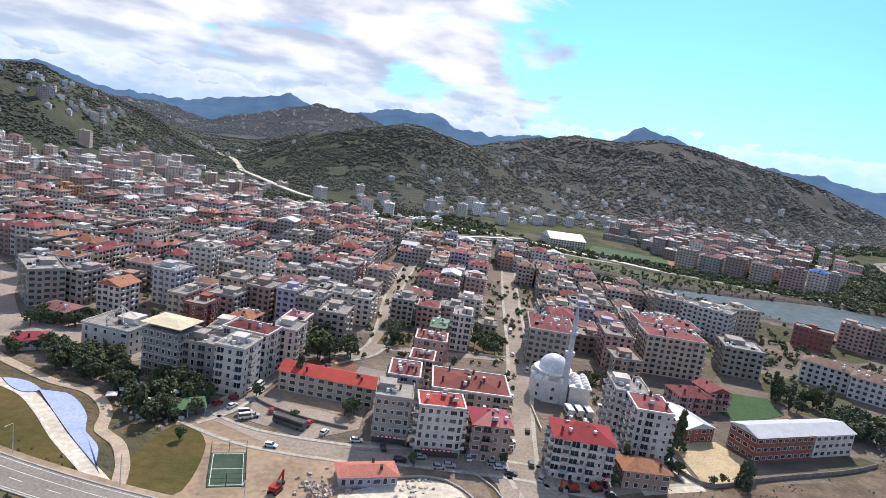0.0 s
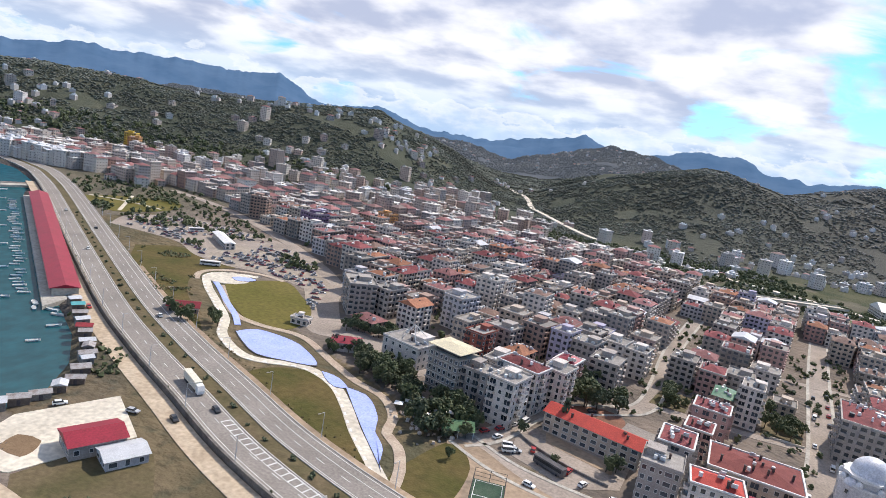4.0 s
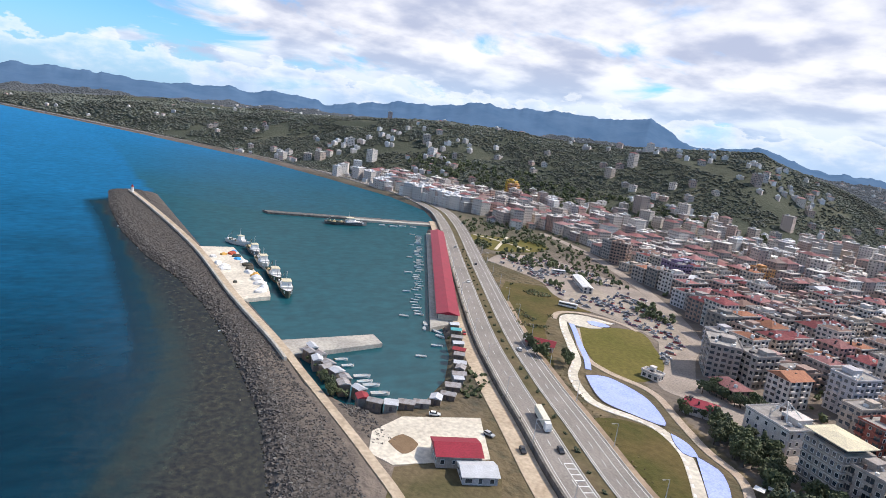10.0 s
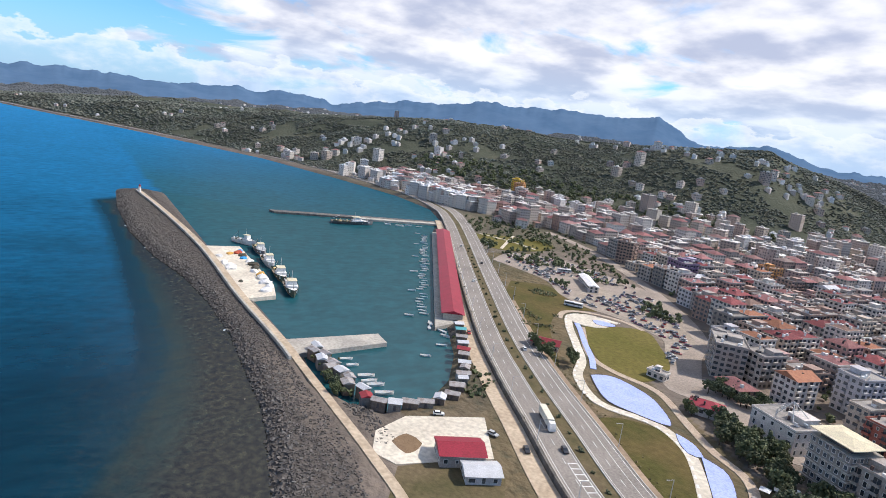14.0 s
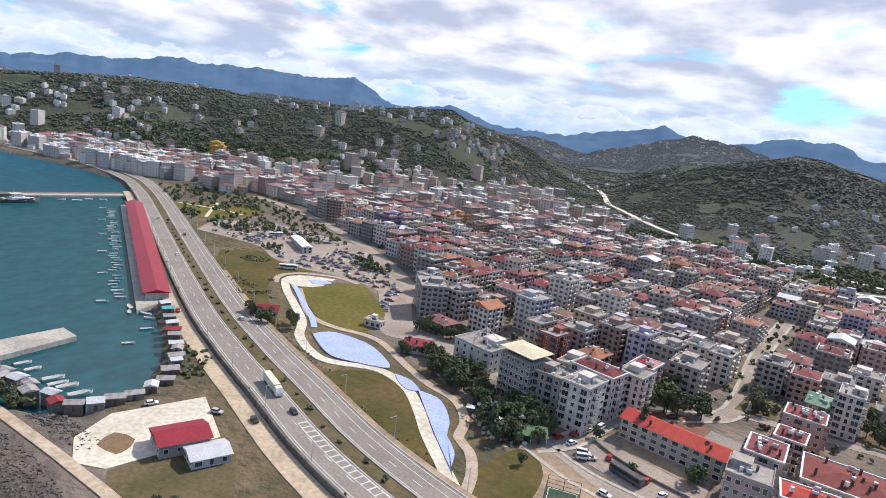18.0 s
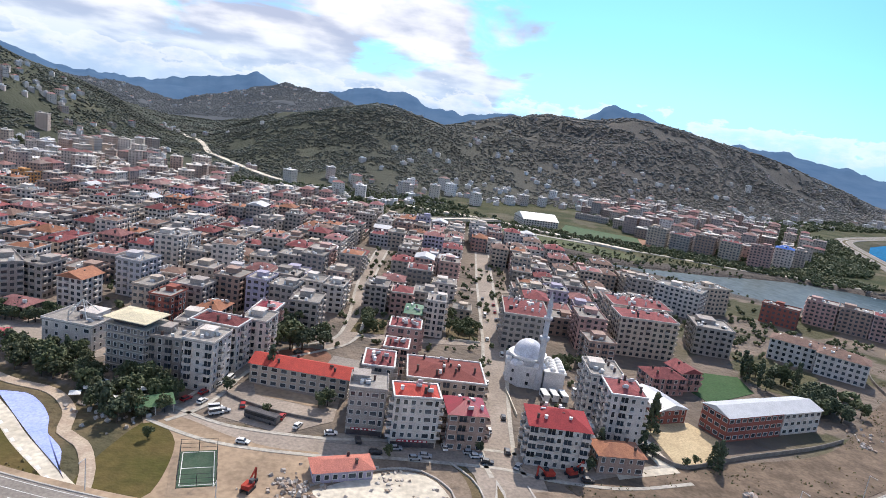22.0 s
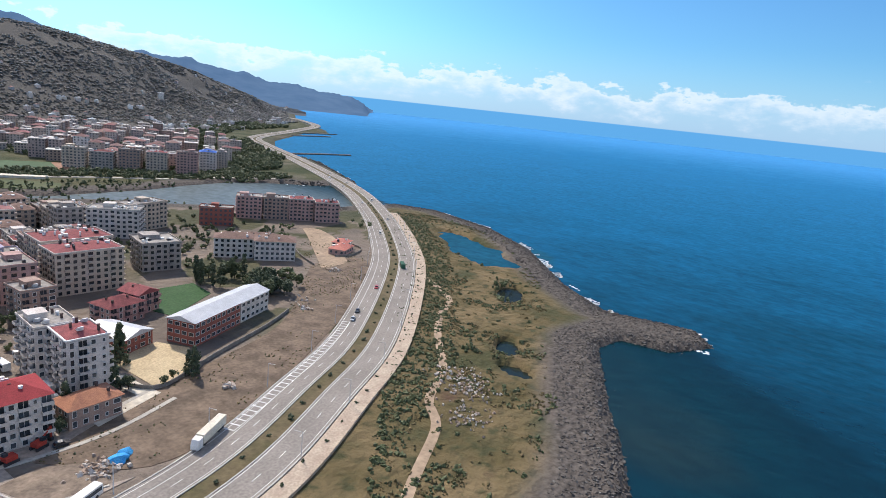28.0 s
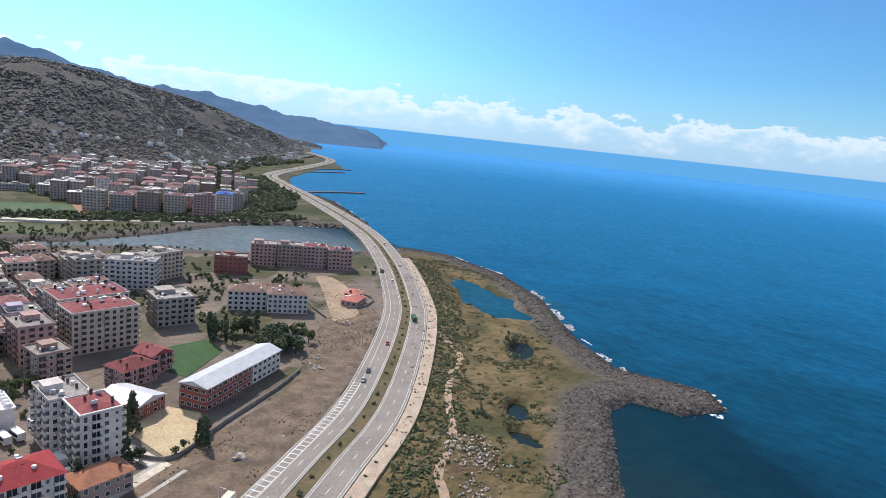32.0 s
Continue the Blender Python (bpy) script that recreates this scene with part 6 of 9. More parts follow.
MASS_WALL = island_material("far_render", [(0.60, 0.56, 0.52), (0.48, 0.40, 0.33), (0.33, 0.30, 0.285), (0.44, 0.30, 0.265), (0.30, 0.22, 0.185), (0.54, 0.48, 0.42), (0.68, 0.65, 0.62)], 0.9)
MASS_ROOF = island_material("far_tiles", [(0.24, 0.10, 0.098), (0.17, 0.09, 0.085), (0.29, 0.125, 0.12), (0.24, 0.15, 0.13), (0.17, 0.10, 0.095), (0.33, 0.19, 0.18), (0.22, 0.17, 0.15)], 0.85)
MASS_FLAT = island_material("far_slabs", [(0.30, 0.28, 0.26), (0.42, 0.39, 0.36), (0.60, 0.57, 0.53), (0.32, 0.28, 0.25), (0.74, 0.72, 0.66), (0.26, 0.23, 0.21)], 0.85)

far_town, hills, slope = Mass(), Mass(0.5), Mass(0.7)
for k, (r, x, y, w, d, a, h, poly) in enumerate(LOTS[350:]):
    rnd = random.Random(k + 900)
    far_town.house(x, y, 0, w, d, a, h, pick(rnd)[1], rnd, True)
    FOOTPRINTS.append((x, y, 8))
far_town.make("dense blocks of the old town, cream and red-roofed")


HILL_SPOTS = []


def slope_town():
    """Blocks and houses climbing the lower slopes behind the town, thinning out as they rise."""
    rnd = random.Random(77)
    spots = []
    for a in np.arange(-78, -13, 1.0):
        for q in np.arange(-150, 420, 17.0):
            az = a + rnd.uniform(-0.42, 0.42)
            foot = float(ring(FOOT, az))
            r = foot + q + rnd.uniform(-6, 6)
            x, y = math.sin(radians(az)) * r, math.cos(radians(az)) * r
            thin = 0.92 if q < 10 else 0.55 if q < 90 else 0.22 if q < 170 else 0.07
            if az < -50:
                thin *= 0.9 if q < -40 else 0.35
            if az > -19:
                thin *= 0.45
            if rnd.random() < thin * (0.55 + 0.9 * (float(fractal(np.array([x / 85]), np.array([y / 85]), 3, 90)[0]) > 0.45)):
                spots.append((x, y, q, az))
    xs, ys = np.array([p[0] for p in spots]), np.array([p[1] for p in spots])
    zs, sd = ground_z(xs, ys)
    for (x, y, q, az), z, shore in zip(spots, zs, sd):
        if shore < 60 or not free(x, y, 6) or in_poly(x, y, TOWN):
            continue
        tall = rnd.random() < (0.55 if q < 90 else 0.35 if q < 170 and az > -40 else 0.05)
        h = rnd.choice((12, 15, 15, 18, 21, 24)) if tall else rnd.uniform(5, 10)
        w = rnd.uniform(12, 17) if tall else rnd.uniform(9, 13)
        HILL_SPOTS.append((x, y))
        slope.house(x, y, float(z), w, w * rnd.uniform(0.75, 1.0), rnd.uniform(-35, 25), h, rnd.choice(("flat", "flat", "hip", "flat")), rnd, True)
        FOOTPRINTS.append((x, y, 8))
    slope.make("pale blocks and houses climbing the lower slopes", island_material("slope_render", [(0.62, 0.55, 0.48), (0.46, 0.38, 0.31), (0.68, 0.63, 0.57), (0.36, 0.30, 0.26), (0.50, 0.37, 0.31), (0.56, 0.48, 0.40)], 0.9))


def hillside():
    """Houses and small blocks up the slopes: dense behind the town, thin on the ridges."""
    rnd = random.Random(21)
    n = 0
    spots = []
    while len(spots) < 1900:
        az = rnd.uniform(-95, 42)
        foot = float(ring(FOOT, az))
        u = rnd.random() ** (2.6 if az < -16 else 1.7)
        r = foot - 90 + u * 900
        dense = 1.0 if -72 < az < -18 else (0.2 if -16 < az < 40 else 0.35)
        px, py = math.sin(radians(az)) * r, math.cos(radians(az)) * r
        near = float(fractal(np.array([px / 130]), np.array([py / 130]), 3, 61)[0]) > (0.33 if u < 0.22 else 0.50)
        if not near or rnd.random() > dense * (1.0 if u < 0.25 else 0.6):
            continue
        spots.append((math.sin(radians(az)) * r, math.cos(radians(az)) * r, u, az))
    xs, ys = np.array([s[0] for s in spots]), np.array([s[1] for s in spots])
    zs, sd = ground_z(xs, ys)
    for (x, y, u, az), z, s in zip(spots, zs, sd):
        if s < 25 or not free(x, y, 6):
            continue
        block = rnd.random() < ((0.5 if az < -16 else 0.3) if u < 0.2 else 0.02)
        h = rnd.uniform(10, 20) if block else rnd.uniform(3.5, 7)
        w = rnd.uniform(11, 15) if block else rnd.uniform(6.5, 10)
        HILL_SPOTS.append((x, y))
        hills.house(x, y, float(z), w, w * rnd.uniform(0.8, 1.1), rnd.uniform(-40, 40), h, rnd.choice(("flat", "flat", "flat", "hip")), rnd, block)
    # a few farms on the ridge behind
    nr, na = MID_ROWS.shape[:2]
    for _ in range(420):
        i, j = rnd.randrange(2, 8), rnd.randrange(int(na * 0.15), na - 10)
        u = rnd.random()
        p = MID_ROWS[i, j] * (1 - u) + MID_ROWS[i + 1, j] * u
        if p[2] > 10:
            hills.house(p[0], p[1], float(p[2]), rnd.uniform(9, 16), 10, rnd.uniform(-30, 30), rnd.uniform(6, 10), rnd.choice(("flat", "hip")), rnd, False)
    hills.make("scattered white and cream houses on the wooded slopes", island_material("hill_render", [(0.66, 0.64, 0.60), (0.52, 0.47, 0.40), (0.72, 0.71, 0.69), (0.40, 0.36, 0.33), (0.60, 0.57, 0.53), (0.50, 0.38, 0.33)], 0.9), island_material("hill_slabs", [(0.62, 0.61, 0.60), (0.78, 0.78, 0.77), (0.70, 0.69, 0.68), (0.50, 0.47, 0.45), (0.80, 0.80, 0.79)], 0.85))


slope_town()
hillside()


# ---- trees and shrubs ----
M_BARK = material("bark", (0.10, 0.075, 0.055), (0.06, 0.045, 0.035), scale=1.0, rough=0.95)
M_LEAF = island_material("leaves", [(0.075, 0.092, 0.042), (0.098, 0.116, 0.054), (0.060, 0.076, 0.036), (0.120, 0.132, 0.066)], 0.7)
M_DARKLEAF = island_material("dark_leaves", [(0.056, 0.073, 0.042), (0.076, 0.094, 0.052), (0.044, 0.060, 0.034), (0.094, 0.108, 0.060)], 0.7)
M_OLIVE = island_material("olive_leaves", [(0.060, 0.072, 0.034), (0.080, 0.088, 0.045), (0.045, 0.058, 0.026), (0.10, 0.095, 0.050)], 0.7)


def clump(s, c, r, rnd, slot=0):
    """A small ragged tuft of leaves: a skewed eight-sided piece."""
    q = [Vector((1, 0, 0)), Vector((-1, 0, 0)), Vector((0, 1, 0)), Vector((0, -1, 0)), Vector((0, 0, 1)), Vector((0, 0, -1))]
    e = Euler((rnd.uniform(0, 6.3), rnd.uniform(0, 6.3), rnd.uniform(0, 6.3))).to_matrix()
    v = [Vector(c) + e @ (p * r * rnd.uniform(0.45, 1.35)) for p in q]
    s.add(v, [(0, 2, 4), (2, 1, 4), (1, 3, 4), (3, 0, 4), (2, 0, 5), (1, 2, 5), (3, 1, 5), (0, 3, 5)], slot)


def crown(seed, kind):
    rnd = random.Random(seed)
    s = Solid()
    if kind == "poplar":
        for _ in range(90):
            z = rnd.uniform(1.5, 13)
            r = 1.7 * math.sin(math.pi * min(1, (z - 0.5) / 13.5)) ** 0.7
            a = rnd.uniform(0, 6.3)
            clump(s, (math.cos(a) * r * rnd.random() ** 0.5, math.sin(a) * r * rnd.random() ** 0.5, z), rnd.uniform(0.5, 0.95), rnd)
    elif kind == "fir":
        for _ in range(130):
            z = rnd.uniform(1.2, 11.5)
            r = 3.0 * (1 - (z - 1) / 11.2) + 0.2
            a = rnd.uniform(0, 6.3)
            q = rnd.uniform(0.5, 1.0)
            clump(s, (math.cos(a) * r * q, math.sin(a) * r * q, z - 0.3 * q * r), rnd.uniform(0.5, 0.9), rnd)
    else:
        lobes = [(Vector((rnd.uniform(-1.8, 1.8), rnd.uniform(-1.8, 1.8), rnd.uniform(3.6, 6.2))), rnd.uniform(1.5, 2.3)) for _ in range(7)]
        for _ in range(150):
            c, r = rnd.choice(lobes)
            n = Vector((rnd.gauss(0, 1), rnd.gauss(0, 1), rnd.gauss(0.25, 1))).normalized()
            clump(s, c + n * r * rnd.uniform(0.7, 1.08), rnd.uniform(0.42, 0.85), rnd)
    return s


def trunk_mesh(height, r):
    v, f = lathe([(r * 1.5, -0.4), (r, 0.6), (r * 0.8, height * 0.6), (r * 0.35, height)], 7)
    s = Solid()
    s.add(v, f)
    for k, (a, t) in enumerate(((0.4, 0.5), (2.5, 0.6), (4.4, 0.55))):
        z0 = height * t
        p, q = Vector((0, 0, z0)), Vector((math.cos(a) * height * 0.32, math.sin(a) * height * 0.32, z0 + height * 0.35))
        side = (q - p).cross(Vector((0, 0, 1))).normalized() * r * 0.4
        up = side.cross(q - p).normalized() * r * 0.4
        s.add([p + side, p + up, p - side, p - up, q], [(0, 1, 4), (1, 2, 4), (2, 3, 4), (3, 0, 4)])
    return s


def tree_kind(kind, seed, mat):
    ob = empty("tree" if kind != "fir" else "fir_tree")
    label = {"round": "leafy green broad-crowned tree", "poplar": "tall slim dark poplar tree", "fir": "dark green conical fir tree", "olive": "pale olive-green small tree"}[kind]
    tagged(ob, label, "tree")
    trunk_mesh(4.6 if kind in ("round", "olive") else 10, 0.24).make("trunk", M_BARK, ob)
    crown(seed, kind).make("crown", mat, ob)
    return ob


TREES = [tree_kind("round", 1, M_LEAF), tree_kind("round", 2, M_DARKLEAF), tree_kind("olive", 3, M_OLIVE), tree_kind("round", 4, M_LEAF), tree_kind("poplar", 5, M_DARKLEAF), tree_kind("fir", 6, M_DARKLEAF)]
USED = [0] * len(TREES)


FAR_TREES = []


def plant(kind, x, y, size, rnd):
    if math.hypot(x, y) > 345:
        FAR_TREES.append((x, y, size))
        return
    z = float(ground_z(np.array([x]), np.array([y]))[0][0])
    m = pose(x, y, max(z, -1.5) - 0.1, 0, 0, rnd.uniform(0, 360))
    if not USED[kind]:
        TREES[kind].scale = (size, size, size * rnd.uniform(0.9, 1.1))
        TREES[kind].matrix_basis = m @ Matrix.Diagonal((size, size, size, 1))
        USED[kind] = 1
        return
    t = copy_thing(TREES[kind], m)
    t.scale = (size * rnd.uniform(0.9, 1.1), size * rnd.uniform(0.9, 1.1), size * rnd.uniform(0.9, 1.15))


PARK_GROVES = [([(-132, 232), (-106, 231), (-88, 214), (-66, 214), (-57, 200), (-64, 184), (-84, 193), (-100, 210), (-122, 214)], 92, (0, 1, 2, 2, 3, 5), 0.5, 1.1),
    ([(-44, 250), (-16, 256), (-18, 284), (-36, 288), (-40, 268)], 13, (1, 1, 0), 1.1, 1.6),
    ([(41, 293), (56, 293), (60, 321), (44, 321)], 12, (0, 3, 0), 0.7, 1.0),
    ([(-6, 290), (8, 290), (10, 311), (-2, 311)], 7, (0, 3), 0.7, 1.0)]
SCHOOL_GROVES = [([(196, 236), (232, 252), (240, 266), (222, 268), (198, 252)], 24, (1, 1, 0), 0.9, 1.35),
    ([(186, 268), (200, 262), (226, 284), (232, 304), (212, 322), (196, 300)], 22, (1, 0, 4), 0.8, 1.25),
    ([(168, 470), (196, 470), (200, 540), (176, 560), (158, 545)], 26, (4, 4, 4, 1), 0.9, 1.25),
    ([(-226, 212), (-196, 222), (-186, 214), (-206, 204), (-224, 200)], 9, (0, 3, 2), 0.6, 0.9),
    ([(-262, 340), (-236, 352), (-228, 330), (-250, 322)], 9, (1, 0), 0.9, 1.3)]
LOT_GROVES = [([(-420, 340), (-396, 366), (-352, 372), (-362, 338), (-390, 326)], 18, (1, 0, 5), 0.7, 1.2),
    ([(-470, 350), (-430, 330), (-440, 345), (-460, 358)], 12, (1, 0), 0.6, 1.0),
    ([(-400, 372), (-370, 360), (-362, 372), (-392, 384)], 14, (0, 1, 3), 0.7, 1.1),
    ([(-330, 312), (-316, 314), (-312, 326), (-326, 326)], 8, (0, 1, 3), 0.7, 1.0),
    ([(-272, 352), (-250, 336), (-246, 346), (-262, 360)], 10, (0, 1, 3), 0.8, 1.2),
    ([(-470, 410), (-440, 420), (-446, 432), (-470, 425)], 10, (0, 1), 0.7, 1.1)]
HARBOUR_GROVES = [([(-345, 360), (-318, 368), (-312, 356), (-338, 350)], 8, (1, 1, 0), 0.9, 1.3),
    ([(-152, 234), (-132, 240), (-122, 232), (-140, 226)], 12, (0, 1, 3), 0.5, 0.9),
    ([(-146, 262), (-128, 272), (-122, 262), (-138, 254)], 8, (0, 1, 3), 0.6, 0.95),
    ([(-158, 262), (-140, 268), (-132, 258), (-148, 252)], 6, (1, 0), 0.8, 1.1),
    ([(80, 262), (102, 258), (104, 270), (84, 276)], 8, (0, 3), 0.6, 0.9),
    ([(300, 395), (250, 420), (232, 452), (270, 470), (330, 425)], 34, (0, 1, 3), 0.5, 0.95)]
RIVER_GROVES = [([(345, 420), (372, 400), (400, 380), (388, 372), (350, 400)], 12, (0, 2, 3), 0.4, 0.8),
    ([(372, 330), (386, 352), (398, 352), (384, 326)], 9, (0, 2), 0.5, 0.8),
    ([(-224, 96), (-206, 98), (-190, 94), (-206, 91)], 7, (1, 0), 0.5, 0.8),
    ([(-128, 96), (-104, 92), (-108, 82), (-126, 84)], 6, (0, 2), 0.5, 0.7),
    ([(206, 372), (216, 388), (236, 392), (224, 372)], 5, (0, 1), 0.7, 1.0)]


SCHOOL_TREES = [(188, 274, 4, 1.0),
    (191, 268, 4, 0.9),
    (193, 265, 1, 1.0),
    (190, 281, 4, 1.0),
    (211, 269, 4, 1.1),
    (219, 281, 1, 0.9),
    (210, 257, 1, 1.2),
    (206, 243, 1, 1.3),
    (210, 236, 1, 1.2),
    (215, 240, 1, 1.0),
    (203, 251, 1, 1.1),
    (225, 243, 0, 0.9),
    (125, 187, 5, 0.9),
    (83, 189, 5, 1.0),
    (112, 212, 5, 1.3),
    (215, 330, 0, 1.0),
    (222, 337, 1, 0.9),
    (206, 345, 0, 0.9),
    (225, 352, 3, 0.9),
    (200, 360, 0, 1.0),
    (-33, 225, 5, 1.15)]
STREET_TREES = [(-10, 209, 1, 0.95),
    (-13, 207, 0, 0.8),
    (-46, 214, 1, 0.7),
    (130, 194, 1, 0.8),
    (127, 193, 5, 0.7),
    (101, 196, 5, 1.0),
    (104, 192, 1, 0.7),
    (12, 178, 0, 0.5),
    (41, 186, 1, 0.6),
    (77, 180, 1, 0.6),
    (80, 190, 2, 0.6),
    (43, 205, 0, 0.6),
    (-72, 186, 1, 1.1),
    (-60, 178, 0, 0.5),
    (-30, 199, 0, 0.5),
    (119, 190, 0, 0.45),
    (114, 187, 0, 0.45),
    (123, 189, 2, 0.4),
    (322, 175, 2, 0.8),
    (328, 171, 0, 0.8),
    (312, 168, 2, 0.7)]
SHORE_TREES = [(333, 180, 2, 0.6)]


def groves():
    rnd = random.Random(33)
    # areas: outline, number of trees, kinds, sizes
    for poly, n, kinds, lo, hi in PARK_GROVES + SCHOOL_GROVES + LOT_GROVES + HARBOUR_GROVES + RIVER_GROVES:
        xs, ys = [p[0] for p in poly], [p[1] for p in poly]
        k = 0
        while k < n:
            x, y = rnd.uniform(min(xs), max(xs)), rnd.uniform(min(ys), max(ys))
            if in_poly(x, y, poly):
                plant(rnd.choice(kinds), x, y, rnd.uniform(lo, hi), rnd)
                k += 1
    for x, y, k, sz in SCHOOL_TREES + STREET_TREES + SHORE_TREES:
        plant(k, x, y, sz, rnd)


groves()


def stuff_clumps(name, spots, mat, label, category="trees"):
    rnd = random.Random(len(spots))
    s = Solid()
    for x, y, z, r in spots:
        clump(s, (x, y, z + r * 0.45), r, rnd)
    return tagged(s.make(name, mat), label, category, kind="stuff")


def wood_material():
    """Mixed woods: own tone per crown, greener west, browner with haze tint in the east."""
    m = island_material("hill_wood", [(0.100, 0.112, 0.084), (0.128, 0.136, 0.104), (0.088, 0.100, 0.074), (0.150, 0.152, 0.116), (0.114, 0.126, 0.094)], 0.95, 0.03)
    nt = m.node_tree
    N, L = nt.nodes.new, nt.links.new
    p = nt.nodes["Principled BSDF"]
    src = p.inputs["Base Color"].links[0].from_socket
    geo = N("ShaderNodeNewGeometry")
    sep = N("ShaderNodeSeparateXYZ")
    L(geo.outputs["Position"], sep.inputs[0])
    east = N("ShaderNodeMapRange")
    L(sep.outputs[0], east.inputs[0])
    east.inputs[1].default_value, east.inputs[2].default_value = -200, 500
    patchy = N("ShaderNodeTexNoise")
    L(geo.outputs["Position"], patchy.inputs["Vector"])
    patchy.inputs["Scale"].default_value, patchy.inputs["Detail"].default_value = 0.007, 5
    lo = N("ShaderNodeMapRange")
    L(patchy.outputs[0], lo.inputs[0])
    for k, v in zip((1, 2, 3, 4), (0.35, 0.65, 0.72, 1.28)):
        lo.inputs[k].default_value = v
    # the east tint lightens and blues the crowns: haze put into colour
    tint = N("ShaderNodeMix")
    tint.data_type = "RGBA"
    L(east.outputs[0], tint.inputs[0])
    tint.inputs[6].default_value, tint.inputs[7].default_value = (1.12, 1.12, 1.22, 1), (1.8, 1.62, 1.95, 1)
    a = N("ShaderNodeVectorMath")
    a.operation = "MULTIPLY"
    L(src, a.inputs[0])
    L(tint.outputs[2], a.inputs[1])
    s = N("ShaderNodeVectorMath")
    s.operation = "SCALE"
    L(a.outputs[0], s.inputs[0])
    L(lo.outputs[0], s.inputs[3])
    L(s.outputs[0], p.inputs["Base Color"])
    return m


M_HILL = wood_material()


def field(name, x, y, z, r, mat, label, category, seed, tall=0.8):
    """A wood of many ragged crowns, far too many to count."""
    rng = np.random.default_rng(seed)
    n = len(x)
    unit = np.array([(1, 0, 0), (-1, 0, 0), (0, 1, 0), (0, -1, 0), (0, 0, 1), (0, 0, -1)], float)
    v = unit[None] * rng.uniform(0.5, 1.35, (n, 6, 1)) + rng.uniform(-0.25, 0.25, (n, 6, 3))
    a = rng.uniform(0, 6.28, n)
    c, s = np.cos(a)[:, None], np.sin(a)[:, None]
    v = np.stack([v[..., 0] * c - v[..., 1] * s, v[..., 0] * s + v[..., 1] * c, v[..., 2] * tall], -1) * r[:, None, None]
    v += np.stack([x, y, z + r * 0.45], -1)[:, None, :]
    f = np.array([(0, 2, 4), (2, 1, 4), (1, 3, 4), (3, 0, 4), (2, 0, 5), (1, 2, 5), (3, 1, 5), (0, 3, 5)])
    faces = (f[None] + (np.arange(n) * 6)[:, None, None]).reshape(-1)
    me = bpy.data.meshes.new(name)
    me.vertices.add(n * 6)
    me.vertices.foreach_set("co", v.ravel().astype(np.float32))
    me.loops.add(len(faces))
    me.loops.foreach_set("vertex_index", faces.astype(np.int32))
    me.polygons.add(n * 8)
    me.polygons.foreach_set("loop_start", np.arange(0, len(faces), 3, dtype=np.int32))
    me.polygons.foreach_set("use_smooth", np.ones(n * 8, bool))
    me.update()
    me.materials.append(mat)
    return tagged(new(name, me), label, category, kind="stuff")


TOWN_GREEN = [(TOWN, 650, 1.2, 2.6),
    ([(-60, 252), (0, 262), (100, 240), (185, 385), (150, 480), (-100, 480), (-170, 312)], 900, 1.0, 2.2),
    (WEST, 160, 1.5, 3.0),
    (EAST, 1500, 1.8, 3.8),
    ([(110, 690), (300, 620), (440, 560), (520, 560), (500, 600), (330, 660), (120, 730)], 900, 1.6, 3.2),
    ([(110, 520), (304, 470), (420, 540), (330, 590), (120, 640)], 500, 0.9, 2.2),
    ([(190, 340), (300, 330), (330, 360), (230, 440), (180, 420)], 160, 1.2, 2.6),
    ([(-600, 420), (-430, 330), (-300, 380), (-420, 450), (-560, 480)], 260, 1.2, 3.0),
    ([(440, 600), (560, 640), (640, 780), (560, 740)], 420, 2.0, 4.0),
    ([(540, 620), (640, 720), (720, 860), (780, 980), (700, 1020), (600, 840), (520, 700)], 700, 2.2, 4.8),
    ([(700, 980), (900, 1180), (1200, 1330), (1150, 1420), (800, 1200), (640, 1000)], 700, 3.0, 6.0)]
EAST_GREEN = [([(-430, 590), (-280, 655), (-120, 712), (-40, 705), (-50, 800), (-260, 850), (-420, 770), (-600, 640)], 1500, 1.8, 4.0),
    ([(-150, 810), (-60, 740), (30, 640), (120, 620), (150, 700), (90, 860), (-40, 860)], 520, 2.0, 4.0),
    ([(-1000, 560), (-700, 620), (-520, 610), (-430, 660), (-330, 780), (-420, 860), (-700, 760), (-1050, 640)], 700, 2.5, 5.0),
    ([(230, 540), (300, 500), (320, 520), (250, 560)], 60, 1.5, 2.5)]


